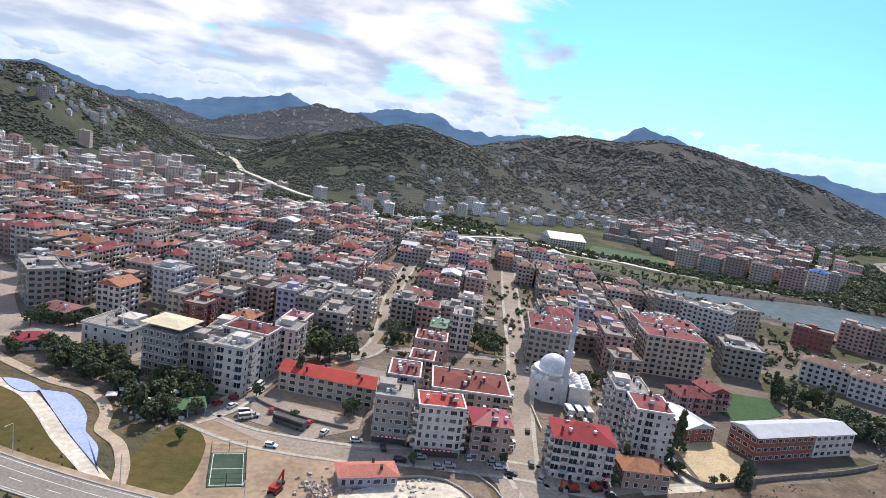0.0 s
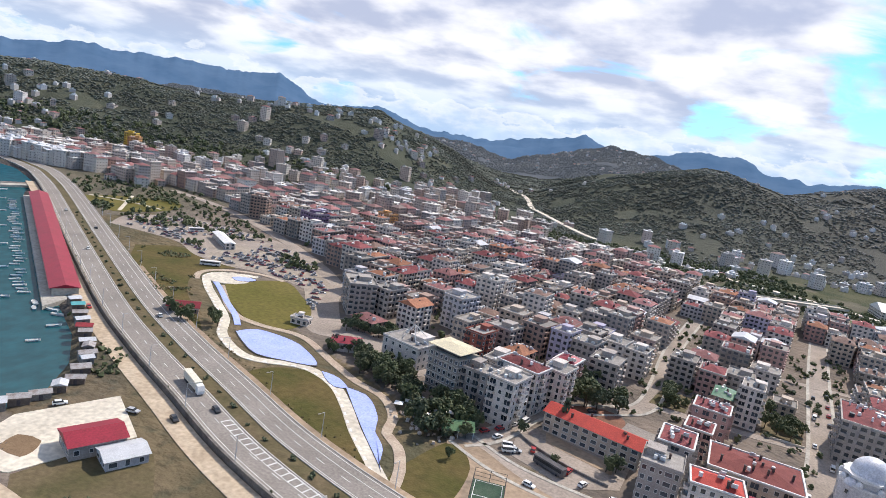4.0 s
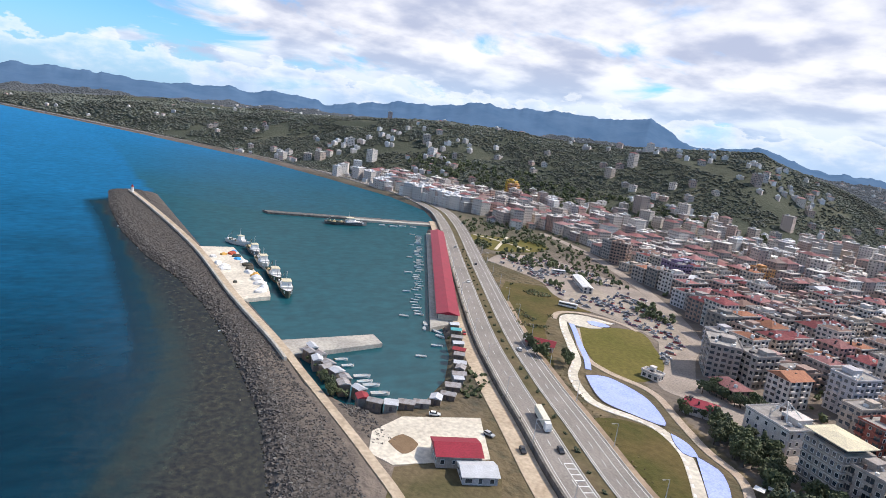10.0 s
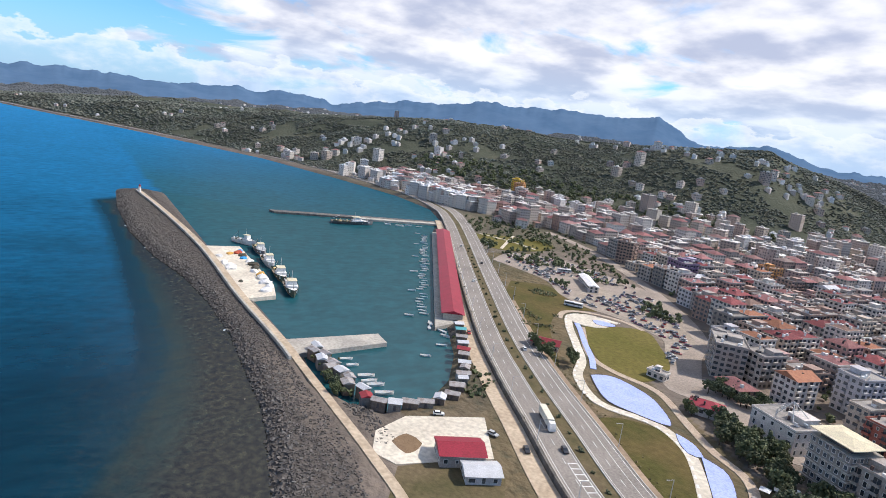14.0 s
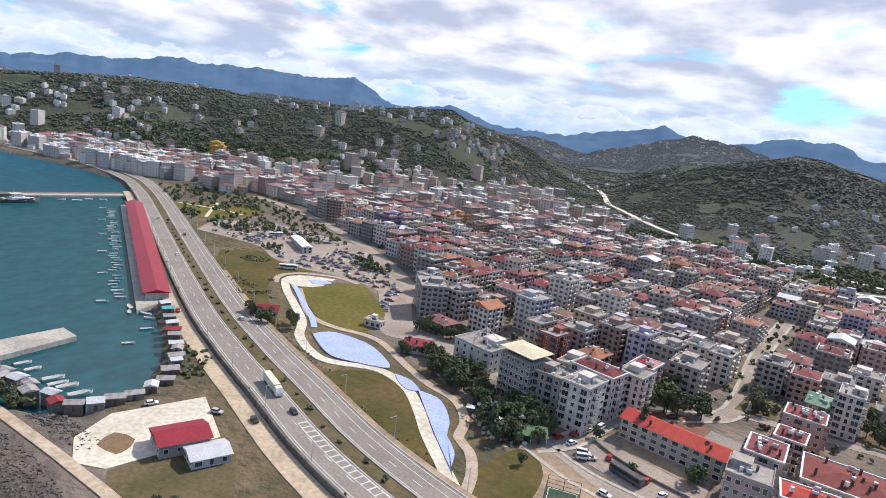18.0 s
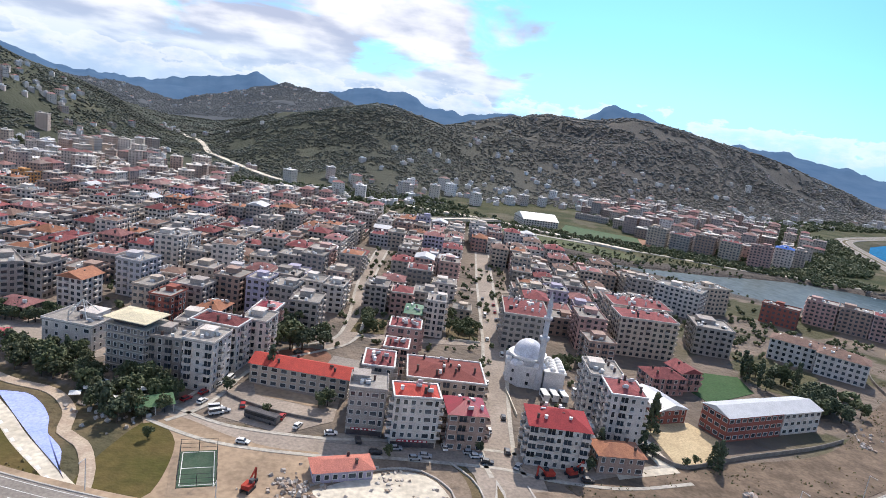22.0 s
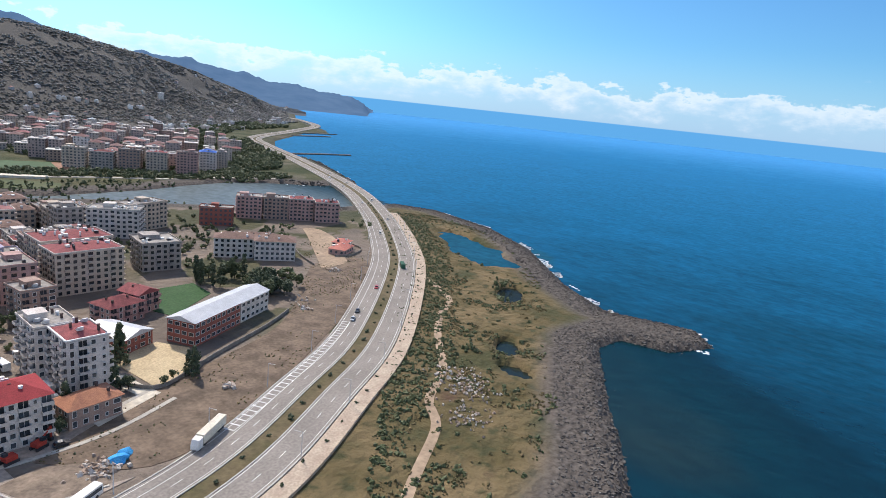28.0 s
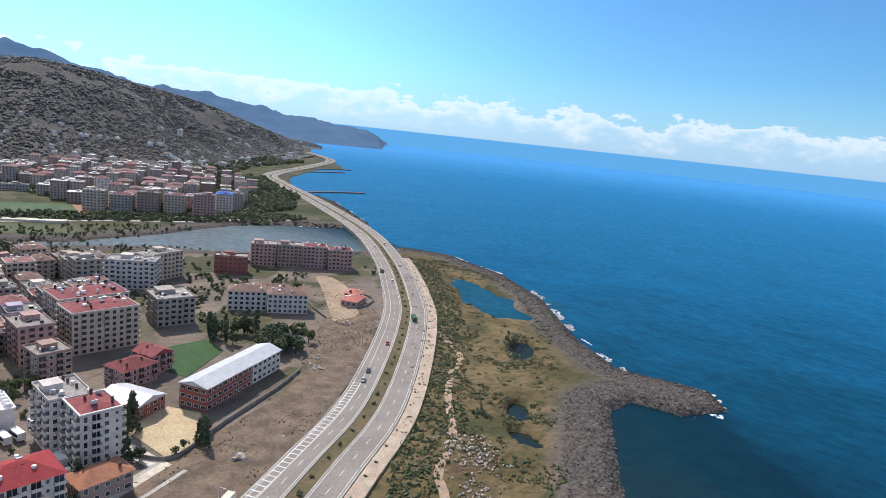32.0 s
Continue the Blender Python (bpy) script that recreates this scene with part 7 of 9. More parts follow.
def hill_woods():
    rng = np.random.default_rng(8)
    n = 185000
    az = rng.uniform(-100, 47, n)
    foot = ring(FOOT, az)
    r = foot - 70 + rng.random(n) ** 1.25 * (1000 + 330 * sstep(az, 2, 10))
    x, y = np.sin(np.radians(az)) * r, np.cos(np.radians(az)) * r
    keep = (fractal(x / 90, y / 90, 4, 4) > np.where(r < foot + 180, 0.36, 0.30)) & (rng.random(n) < np.where(az > 2, 0.66, 0.80))
    x, y, r = x[keep], y[keep], r[keep]
    z, sd = ground_z(x, y)
    size = rng.uniform(1.8, 4.2, len(x)) * np.clip(r / 1300, 0.75, 1.7)
    ok = (sd > 30) & (fractal(x / 14, y / 14, 2, 44) > 0.22)
    x, y, z, size = x[ok], y[ok], z[ok], size[ok]
    if len(HILL_SPOTS):
        hs = np.array(HILL_SPOTS)
        clear = np.ones(len(x), bool)
        for k in range(0, len(x), 4000):
            a, b = x[k:k + 4000, None], y[k:k + 4000, None]
            near = (a - hs[:, 0]) ** 2 + (b - hs[:, 1]) ** 2
            u = np.hypot(a, b) - np.hypot(hs[:, 0], hs[:, 1])
            clear[k:k + 4000] = ~((near < 70) | ((u > -13) & (u < 0) & (near < 200))).any(1)
        x, y, z, size = x[clear], y[clear], z[clear], size[clear]
    # the valley floor behind the near hills
    va = rng.uniform(-27, -10, 12000)
    vr = ring(FOOT, va) + rng.uniform(700, 2100, 12000)
    vx, vy = np.sin(np.radians(va)) * vr, np.cos(np.radians(va)) * vr
    vz, _ = ground_z(vx, vy)
    x, y, z, size = np.concatenate([x, vx]), np.concatenate([y, vy]), np.concatenate([z, vz]), np.concatenate([size, rng.uniform(3, 6.5, 12000)])
    field("hill_woods", x, y, z, size, M_HILL, "dense dark woods covering the hills", "woods", 3, 0.36)
    nr, na = MID_ROWS.shape[:2]
    n = 80000
    i, j = rng.integers(1, 9, n), rng.integers(0, na - 1, n)
    u, q = rng.random((n, 1)), rng.random((n, 1))
    p = (MID_ROWS[i, j] * (1 - u) + MID_ROWS[i + 1, j] * u) * (1 - q) + (MID_ROWS[i, j + 1] * (1 - u) + MID_ROWS[i + 1, j + 1] * u) * q
    p = p[(p[:, 2] > 4) & (fractal(p[:, 0] / 160, p[:, 1] / 160, 3, 14) > 0.18)]
    # these crowns share the ridge's hazy, softly glowing colour
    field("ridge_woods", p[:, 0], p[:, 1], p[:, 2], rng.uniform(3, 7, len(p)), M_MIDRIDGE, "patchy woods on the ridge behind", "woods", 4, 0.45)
    # bushes and small trees between houses, along the river and on the open land
    spots = [(x, y, 0.1, 2.6 * s) for x, y, s in FAR_TREES]
    for poly, n, lo, hi in TOWN_GREEN + EAST_GREEN:
        xs, ys = [p[0] for p in poly], [p[1] for p in poly]
        px, py = rng.uniform(min(xs), max(xs), n * 4), rng.uniform(min(ys), max(ys), n * 4)
        m = inside(px, py, poly)
        for q in list(zip(px[m], py[m]))[:n]:
            if free(q[0], q[1], 1.0) and all(abs(q[0] - a) + abs(q[1] - b) > 6 for st, wd in STREETS for a, b in st[::3]):
                spots.append((q[0], q[1], float(ground_z(np.array([q[0]]), np.array([q[1]]))[0][0]), rng.uniform(lo, hi)))
    s = Solid()
    rnd = random.Random(3)
    for x, y, z, r in spots:
        for _ in range(5):
            clump(s, (x + rnd.uniform(-r, r) * 0.6, y + rnd.uniform(-r, r) * 0.6, z + r * rnd.uniform(0.3, 1.3)), r * 0.6, rnd)
    tagged(s.make("garden_trees", M_LEAF), "small trees and bushes between the houses", "trees", kind="stuff")


hill_woods()


def scrub():
    """Rough growth on the wild shore in the east, along the verges and in the yards."""
    rnd = random.Random(17)
    dark, dry = Solid(), Solid()
    wild = [(100, 84), (130, 108), (190, 150), (300, 228), (400, 320), (450, 366), (480, 340), (470, 290), (440, 232), (352, 160), (280, 120), (200, 80), (130, 60)]
    k = 0
    while k < 4200:
        x, y = rnd.uniform(90, 500), rnd.uniform(55, 370)
        if not in_poly(x, y, wild) or any(((x - a) * math.cos(t) + (y - b) * math.sin(t)) ** 2 / (rx * 1.15) ** 2 + (-(x - a) * math.sin(t) + (y - b) * math.cos(t)) ** 2 / (ry * 1.15) ** 2 < 1 for a, b, rx, ry, t in PONDS):
            continue
        d = float(to_line(np.array([x]), np.array([y]), HIGHWAY)[0][0])
        if d > 40 and float(fractal(np.array([x / 22]), np.array([y / 22]), 3, 33)[0]) < 0.50 and rnd.random() < 0.93:
            continue
        k += 1
        r = rnd.uniform(0.25, 0.85)
        s = dark if (d < 36 and rnd.random() < 0.75) or rnd.random() < 0.40 else dry
        for _ in range(3):
            clump(s, (x + rnd.uniform(-1, 1), y + rnd.uniform(-1, 1), r * 0.3), r * (1.25 if s is dark else 0.8), rnd)
    for x, y, n, spread in ((326, 172, 20, 9), (224, 132, 14, 6), (300, 160, 10, 6), (-230, 100, 20, 8), (-200, 96, 14, 5), (-185, 148, 16, 7), (-196, 158, 16, 8), (-240, 178, 12, 7)):
        for _ in range(n):
            clump(dark, (x + rnd.gauss(0, spread * 0.5), y + rnd.gauss(0, spread * 0.35), 0.7), rnd.uniform(0.7, 1.5), rnd)
    verge = [(-330, 285), (-300, 296), (-268, 280), (-255, 255), (-215, 222), (-190, 205), (-160, 188), (-175, 184), (-230, 214), (-290, 250)]
    k = 0
    while k < 420:                         # bushes between the highway and the park
        x, y = rnd.uniform(-330, -160), rnd.uniform(184, 296)
        if in_poly(x, y, verge) and float(fractal(np.array([x / 16]), np.array([y / 16]), 3, 58)[0]) > 0.44:
            k += 1
            clump(dark if rnd.random() < 0.6 else dry, (x, y, 0.4), rnd.uniform(0.3, 1.1), rnd)
    strip = [(66, 170), (95, 181), (130, 191), (184, 208), (245, 257), (300, 330), (345, 320), (300, 262), (262, 222), (200, 190), (150, 166), (110, 150), (84, 148)]
    k = 0
    while k < 900:                         # weeds on the bare earth beside the road
        x, y = rnd.uniform(60, 350), rnd.uniform(140, 335)
        if in_poly(x, y, strip) and float(fractal(np.array([x / 12]), np.array([y / 12]), 3, 52)[0]) > 0.46:
            k += 1
            clump(dry if rnd.random() < 0.6 else dark, (x, y, 0.25), rnd.uniform(0.18, 0.5), rnd)
    path = offset_path(HW, -20)
    for (x, y) in path[(path[:, 0] > -260) & (path[:, 0] < -80)]:
        for _ in range(3):
            clump(dry, (x + rnd.uniform(-3, 3), y + rnd.uniform(-3, 3), 0.2), rnd.uniform(0.3, 0.7), rnd)
    tagged(dark.make("scrub", M_LEAF), "dark green scrub on the wild shore", "scrub", kind="stuff")
    tagged(dry.make("dry_grass", island_material("straw", [(0.16, 0.125, 0.06), (0.11, 0.10, 0.045), (0.20, 0.15, 0.08), (0.09, 0.085, 0.04)], 0.9)), "tussocks of dry brown grass", "grass", kind="stuff")
    # shrubs in the highway median and along the walk
    base = Solid()
    for _ in range(12):
        clump(base, (rnd.uniform(-0.5, 0.5), rnd.uniform(-0.5, 0.5), rnd.uniform(0.1, 0.7)), rnd.uniform(0.3, 0.55), rnd)
    first = base.make("shrub", M_DARKLEAF)
    tagged(first, "small round green roadside shrub", "shrub", "highway shrubs")
    spots = []
    for off, every, lo, hi in ((0.0, 2, -430, 470), (16.2, 2, 60, 420), (14.5, 3, -420, -80)):
        p = offset_path(HW, off)
        p = p[(p[:, 0] > lo) & (p[:, 0] < hi)][::every]
        spots += [(x + rnd.uniform(-1.5, 1.5), y + rnd.uniform(-1, 1), rnd.uniform(0.8, 1.7) if off == 0 else rnd.uniform(0.6, 0.9)) for x, y in p]
    for i, (x, y, sc) in enumerate(spots):
        ob = first if i == 0 else first.copy()
        if i:
            scene.collection.objects.link(ob)
        ob.matrix_basis = pose(x, y, ROAD_Z - 0.1, 0, 0, rnd.uniform(0, 360)) @ Matrix.Diagonal((sc, sc, sc * 0.9, 1))


scrub()


# ---- stones ----
def stones(name, spots, mat, label):
    rnd = random.Random(len(spots) + 1)
    s = Solid()
    for x, y, z, r in spots:
        e = Euler((rnd.uniform(0, 6.3), rnd.uniform(0, 6.3), rnd.uniform(0, 6.3))).to_matrix()
        v = [Vector((x, y, z)) + e @ Vector((a * r * rnd.uniform(0.6, 1.2), b * r * rnd.uniform(0.6, 1.2), c * r * rnd.uniform(0.5, 1.0))) for a in (-1, 1) for b in (-1, 1) for c in (-1, 1)]
        s.add(v, [(0, 1, 3, 2), (4, 6, 7, 5), (0, 4, 5, 1), (2, 3, 7, 6), (0, 2, 6, 4), (1, 5, 7, 3)])
    return tagged(s.make(name, mat), label, "stones", kind="stuff")


M_STONES = island_material("dark_boulders", [(0.070, 0.063, 0.057), (0.098, 0.089, 0.080), (0.125, 0.114, 0.102), (0.082, 0.075, 0.068), (0.17, 0.16, 0.145)], 0.9)


def shore_stones():
    rng = np.random.default_rng(4)
    out = []
    for x0, x1, y0, y1, n, lo, hi, wide in ((-700, -120, 20, 100, 80000, 0.18, 0.5, 26), (140, 520, 20, 400, 100000, 0.2, 0.55, 22), (480, 720, 400, 760, 6000, 0.8, 1.8, 14)):
        x, y = rng.uniform(x0, x1, n), rng.uniform(y0, y1, n)
        z, sd = ground_z(x, y)
        road, _ = to_line(x, y, BW_ROAD[::4].tolist())
        hw, _ = to_line(x, y, HIGHWAY)
        ok = (sd > np.where(rng.random(n) < 0.06, -4, 0.2)) & (sd < wide) & (road > 4.5) & (hw > 22) & ~((x < -190) & (y > 86)) & (rng.random(n) < np.where(sd < 12, 0.95, 0.5))
        big = np.where((sd < 7) & (rng.random(n) < 0.5), rng.uniform(0.4, 0.8, n), rng.uniform(lo, hi, n))
        out += list(zip(x[ok], y[ok], np.maximum(z[ok], -3.0) - 0.30 * big[ok], big[ok]))
    stones("shore_stones", out[:46000], M_STONES, "dark boulders along breakwater and shore")
    # white surf broken on the outer stones
    x = np.concatenate([rng.uniform(300, 560, 45000), rng.uniform(-680, -140, 9000), rng.uniform(480, 800, 6000)])
    y = np.concatenate([rng.uniform(50, 400, 45000), rng.uniform(30, 75, 9000), rng.uniform(400, 950, 6000)])
    sd = ground_z(x, y)[1]
    ok = (sd < -0.2) & (sd > np.where(x < 0, -1.5, -5)) & (fractal(x / 9, y / 9, 2, 6) > np.where(x < 0, 0.60, 0.44)) & (np.hypot(x - 270, y - 60) > 45)
    s = Solid()
    rnd = random.Random(2)
    for a, b in list(zip(x[ok], y[ok]))[:900]:
        n = 7
        r = rnd.uniform(0.4, 1.5) * (0.6 if a < 0 else 1.0)
        s.prism([(a + r * rnd.uniform(0.6, 1.3) * math.cos(6.28 * i / n) * 1.2, b + r * rnd.uniform(0.5, 1.2) * math.sin(6.28 * i / n)) for i in range(n)], SEA_Z - 0.1, SEA_Z + 0.12)
    tagged(s.make("surf", material("foam", (0.75, 0.78, 0.80), (0.55, 0.62, 0.66), scale=0.6, coords="World")), "white surf along the stones", "surf", kind="stuff")
    rub = []
    for cx, cy, n, sp, lo, hi in ((196, 118, 130, 9, 0.15, 0.6), (188, 110, 90, 7, 0.15, 0.5), (172, 100, 80, 8, 0.15, 0.5), (76, 156, 90, 4, 0.25, 0.7), (-14, 158, 110, 8, 0.25, 0.7), (128, 172, 14, 1.5, 0.4, 1.0), (204, 214, 16, 2, 0.4, 1.0),
                                  (266, 254, 20, 4, 0.4, 1.0), (12, 166, 30, 6, 0.25, 0.6), (-76, 196, 120, 9, 0.25, 0.8), (24, 156, 30, 5, 0.25, 0.6), (210, 224, 24, 7, 0.3, 0.7)):
        a = rng.normal(0, 1, (n, 2)) * sp * 0.6
        rub += [(cx + u, cy + v, 0.25, rng.uniform(lo, hi)) for u, v in a]
    stones("rubble", rub, island_material("pale_rubble", [(0.40, 0.35, 0.30), (0.52, 0.49, 0.45), (0.30, 0.24, 0.19), (0.38, 0.28, 0.21)], 0.9), "heaps of pale rubble and broken stone")


shore_stones()


# ---- harbour ----
def boathouse():
    a, b = Vector((-497, 325, 0)), Vector((-266, 189, 0))
    mid, way = (a + b) / 2, (b - a)
    length = way.length
    ob = empty("boathouse", pose(mid.x, mid.y, 0, 0, 0, math.degrees(math.atan2(way.y, way.x))))
    tagged(ob, "long boathouse with a dark red sheet roof", "boathouse")
    s = Solid()
    s.box(-length / 2, -5.5, -2.5, length / 2, 5.5, 3.2)
    s.make("wall", M_CONC, ob)
    s = Solid()
    s.hip(-length / 2 - 0.5, -6.6, length / 2 + 0.5, 6.6, 3.2, 5.0, gable=True)
    s.make("roof", M_REDROOF, ob)
    n = int(length / 6)
    door = Solid()
    door.box(-1.9, -0.1, 0, 1.9, 0.1, 2.6)
    me = bpy.data.meshes.new("boat_door")
    me.from_pydata(door.v, [], door.f)
    me.materials.append(M_AWNING)
    for i in range(n):
        child("boat_door", me, ob, -length / 2 + (i + 0.5) * length / n, -5.55, 0)
    return ob, way.normalized()


BH, BH_WAY = boathouse()
patch("boat_quay", [(-505, 318), (-258, 173), (-262, 190), (-498, 330)], -0.5, M_CONC, "concrete quay before the boathouse", "quay", thick=4)


def hull(length, beam, height, sheer=0.3):
    """A boat's hull with deck: pointed bow, square stern."""
    v, f = [], []
    st = ((-0.5, 0.8), (-0.25, 1.0), (0.05, 1.0), (0.3, 0.72), (0.45, 0.3), (0.5, 0.03))
    for u, b in st:
        z = height * (1 + sheer * max(0, u) * 2)
        v += [(u * length, -b * beam / 2, z), (u * length * 0.96, -b * beam * 0.3, 0), (u * length * 0.96, b * beam * 0.3, 0), (u * length, b * beam / 2, z)]
    for i in range(len(st) - 1):
        o = i * 4
        f += [(o, o + 1, o + 5, o + 4), (o + 1, o + 2, o + 6, o + 5), (o + 2, o + 3, o + 7, o + 6)]
    f += [(3, 2, 1, 0), (20, 21, 22, 23)]
    deck = [(v[i * 4][0], v[i * 4][1] * 0.9, v[i * 4][2] - 0.25 * height) for i in range(6)] + [(v[i * 4 + 3][0], v[i * 4 + 3][1] * 0.9, v[i * 4 + 3][2] - 0.25 * height) for i in range(6)]
    df = [(i, i + 1, i + 7, i + 6) for i in range(5)]
    return v, f, deck, df


def rowing_boat(mat):
    ob = empty("boat")
    tagged(ob, "small white open fishing boat on the water", "boat", "moored boats")
    v, f, d, df = hull(5.2, 1.9, 0.9)
    raw("hull", v, f, mat, ob)
    raw("deck", d, df, material("boat_inside", (0.35, 0.42, 0.46), (0.45, 0.40, 0.32), scale=1.0), ob)
    s = Solid()
    s.box(-0.3, -0.75, 0.55, 0.1, 0.75, 0.65)
    s.box(-1.7, -0.75, 0.55, -1.3, 0.75, 0.65)
    s.make("thwart", material("thwart_wood", (0.40, 0.28, 0.16)), ob)
    return ob


def moor():
    rnd = random.Random(6)
    kinds = [rowing_boat(M_WHITE), rowing_boat(material("boat_pale_blue", (0.45, 0.58, 0.64)))]
    used = [False, False]
    side = Vector((BH_WAY.y, -BH_WAY.x, 0))
    start = Vector((-497, 325, 0))
    spots = []
    for i in range(46):
        p = start + BH_WAY * (6 + i * 5.7) + side * (rnd.uniform(15.5, 19.0) if i % 9 else 24)
        if p.x > -262:
            break
        spots.append((p.x, p.y, math.degrees(math.atan2(side.y, side.x)) + 180 + rnd.uniform(-14, 14), rnd.uniform(0.8, 1.15)))
    spots += [(x, y, a, s) for x, y, a, s in ((-233, 112, 80, 1.1), (-226, 112, 85, 1.1), (-214, 113, 78, 1.4), (-209, 112, 82, 1.3), (-205, 113, 80, 1.4), (-197, 113, 75, 1.5), (-238, 165, 60, 1.1), (-256, 176, 200, 1.2),
                                              (-262, 172, 150, 1.0), (-249, 174, 20, 1.1), (-268, 176, 160, 1.2), (-228, 150, 60, 1.0), (-540, 300, 78, 1.6), (-543, 312, 78, 1.3), (-546, 290, 78, 1.3), (-538, 322, 78, 1.3))]
    for x, y, a, s in spots:
        k = rnd.choice((0, 0, 0, 1))
        m = pose(x, y, SEA_Z - 0.25, 0, 0, a)
        if not used[k]:
            kinds[k].matrix_basis, used[k] = m, True
            continue
        copy_thing(kinds[k], m).scale = (s, s, s)
    if not used[1]:
        kinds[1].matrix_basis = pose(-274, 182, SEA_Z - 0.25, 0, 0, 100)


moor()


def trawler(x, y, ang, length, hullmat, seed, label):
    rnd = random.Random(seed)
    ob = empty("fishing_ship", pose(x, y, SEA_Z - 0.6, 0, 0, ang))
    tagged(ob, label, "ship")
    b = length * 0.27
    v, f, d, df = hull(length, b, 3.4, 0.5)
    raw("hull", v, f, hullmat, ob)
    raw("deck", d, df, material("ship_deck", (0.36, 0.30, 0.22), (0.25, 0.22, 0.18), scale=0.4), ob)
    s = Solid()
    s.box(0.0, -b * 0.36, 2.4, length * 0.24, b * 0.36, 5.0)
    s.box(length * 0.04, -b * 0.28, 4.9, length * 0.18, b * 0.28, 7.6)
    cabin = s.make("wheelhouse", M_WHITE, ob)
    s = Solid()
    s.box(length * 0.17, -b * 0.22, 6.2, length * 0.175 + 0.05, b * 0.22, 7.2)
    s.make("wheelhouse_window", M_GLASS, cabin)
    s = Solid()
    s.box(-length * 0.01, -b * 0.30, 7.6, length * 0.19, b * 0.30, 7.85)
    s.make("wheelhouse_roof", M_CREAMSLAB, cabin)
    for u, h in ((0.06, 13), (-0.3, 9.5), (0.34, 8)):
        bm = bmesh.new()
        bmesh.ops.create_cone(bm, cap_ends=True, segments=6, radius1=0.16, radius2=0.08, depth=h - 2.5, matrix=Matrix.Translation((u * length, 0, (h + 2.5) / 2)))
        part("mast", bm, M_DARK if h < 12 else M_FRAME, ob)
    s = Solid()
    s.add([(-0.3 * length, -0.1, 8.5), (-0.3 * length, 0.1, 8.5), (-0.46 * length, 0.1, 5.0), (-0.46 * length, -0.1, 5.0), (-0.3 * length, -0.1, 8.8), (-0.3 * length, 0.1, 8.8), (-0.46 * length, 0.1, 5.3), (-0.46 * length, -0.1, 5.3)],
          [(0, 1, 2, 3), (4, 7, 6, 5), (0, 4, 5, 1), (2, 6, 7, 3), (1, 5, 6, 2), (3, 7, 4, 0)])
    s.make("boom", M_FRAME, ob)
    s = Solid()
    for _ in range(26):
        clump(s, (-length * 0.24 + rnd.uniform(-0.2, 0.2) * length, rnd.uniform(-b * 0.32, b * 0.32), 3.1), rnd.uniform(0.7, 1.4), rnd)
    t = Solid()
    for _ in range(9):
        clump(t, (rnd.uniform(-length * 0.42, -length * 0.1), rnd.uniform(-b * 0.3, b * 0.3), 3.5), rnd.uniform(0.8, 1.4), rnd)
    t.make("tarpaulin", M_WHITE if seed % 2 else material("cream_tarp", (0.70, 0.55, 0.30), (0.6, 0.5, 0.32), scale=0.4), ob, smooth=True)
    t = Solid()
    t.box(length * 0.27, -b * 0.25, 2.6, length * 0.40, b * 0.25, 4.2)
    t.make("foredeck_house", M_WHITE, ob)
    s.make("net_pile", material("fishing_net", (0.05, 0.09, 0.06), (0.10, 0.07, 0.05), scale=0.5), ob)


GREENHULL = material("hull_dark_green", (0.05, 0.10, 0.08), (0.10, 0.08, 0.06), scale=0.3)
GREYHULL = material("hull_grey", (0.22, 0.22, 0.22), (0.15, 0.13, 0.12), scale=0.3)
trawler(-338, 121, -12, 33, GREENHULL, 1, "dark green fishing ship with a cream wheelhouse")
trawler(-366, 123, -8, 31, GREENHULL, 2, "green-hulled fishing ship moored at the quay")
trawler(-398, 125, -6, 30, material("hull_white", (0.62, 0.62, 0.60), (0.45, 0.42, 0.38), scale=0.3), 3, "white fishing ship moored at the quay")
trawler(-430, 128, -4, 29, GREYHULL, 4, "grey fishing ship with white wheelhouse")
trawler(-456, 124, 30, 23, M_WHITE, 5, "small white fishing ship at the quay's end")
trawler(-545, 250, 80, 42, GREYHULL, 6, "long rusty grey ship at the outer pier")


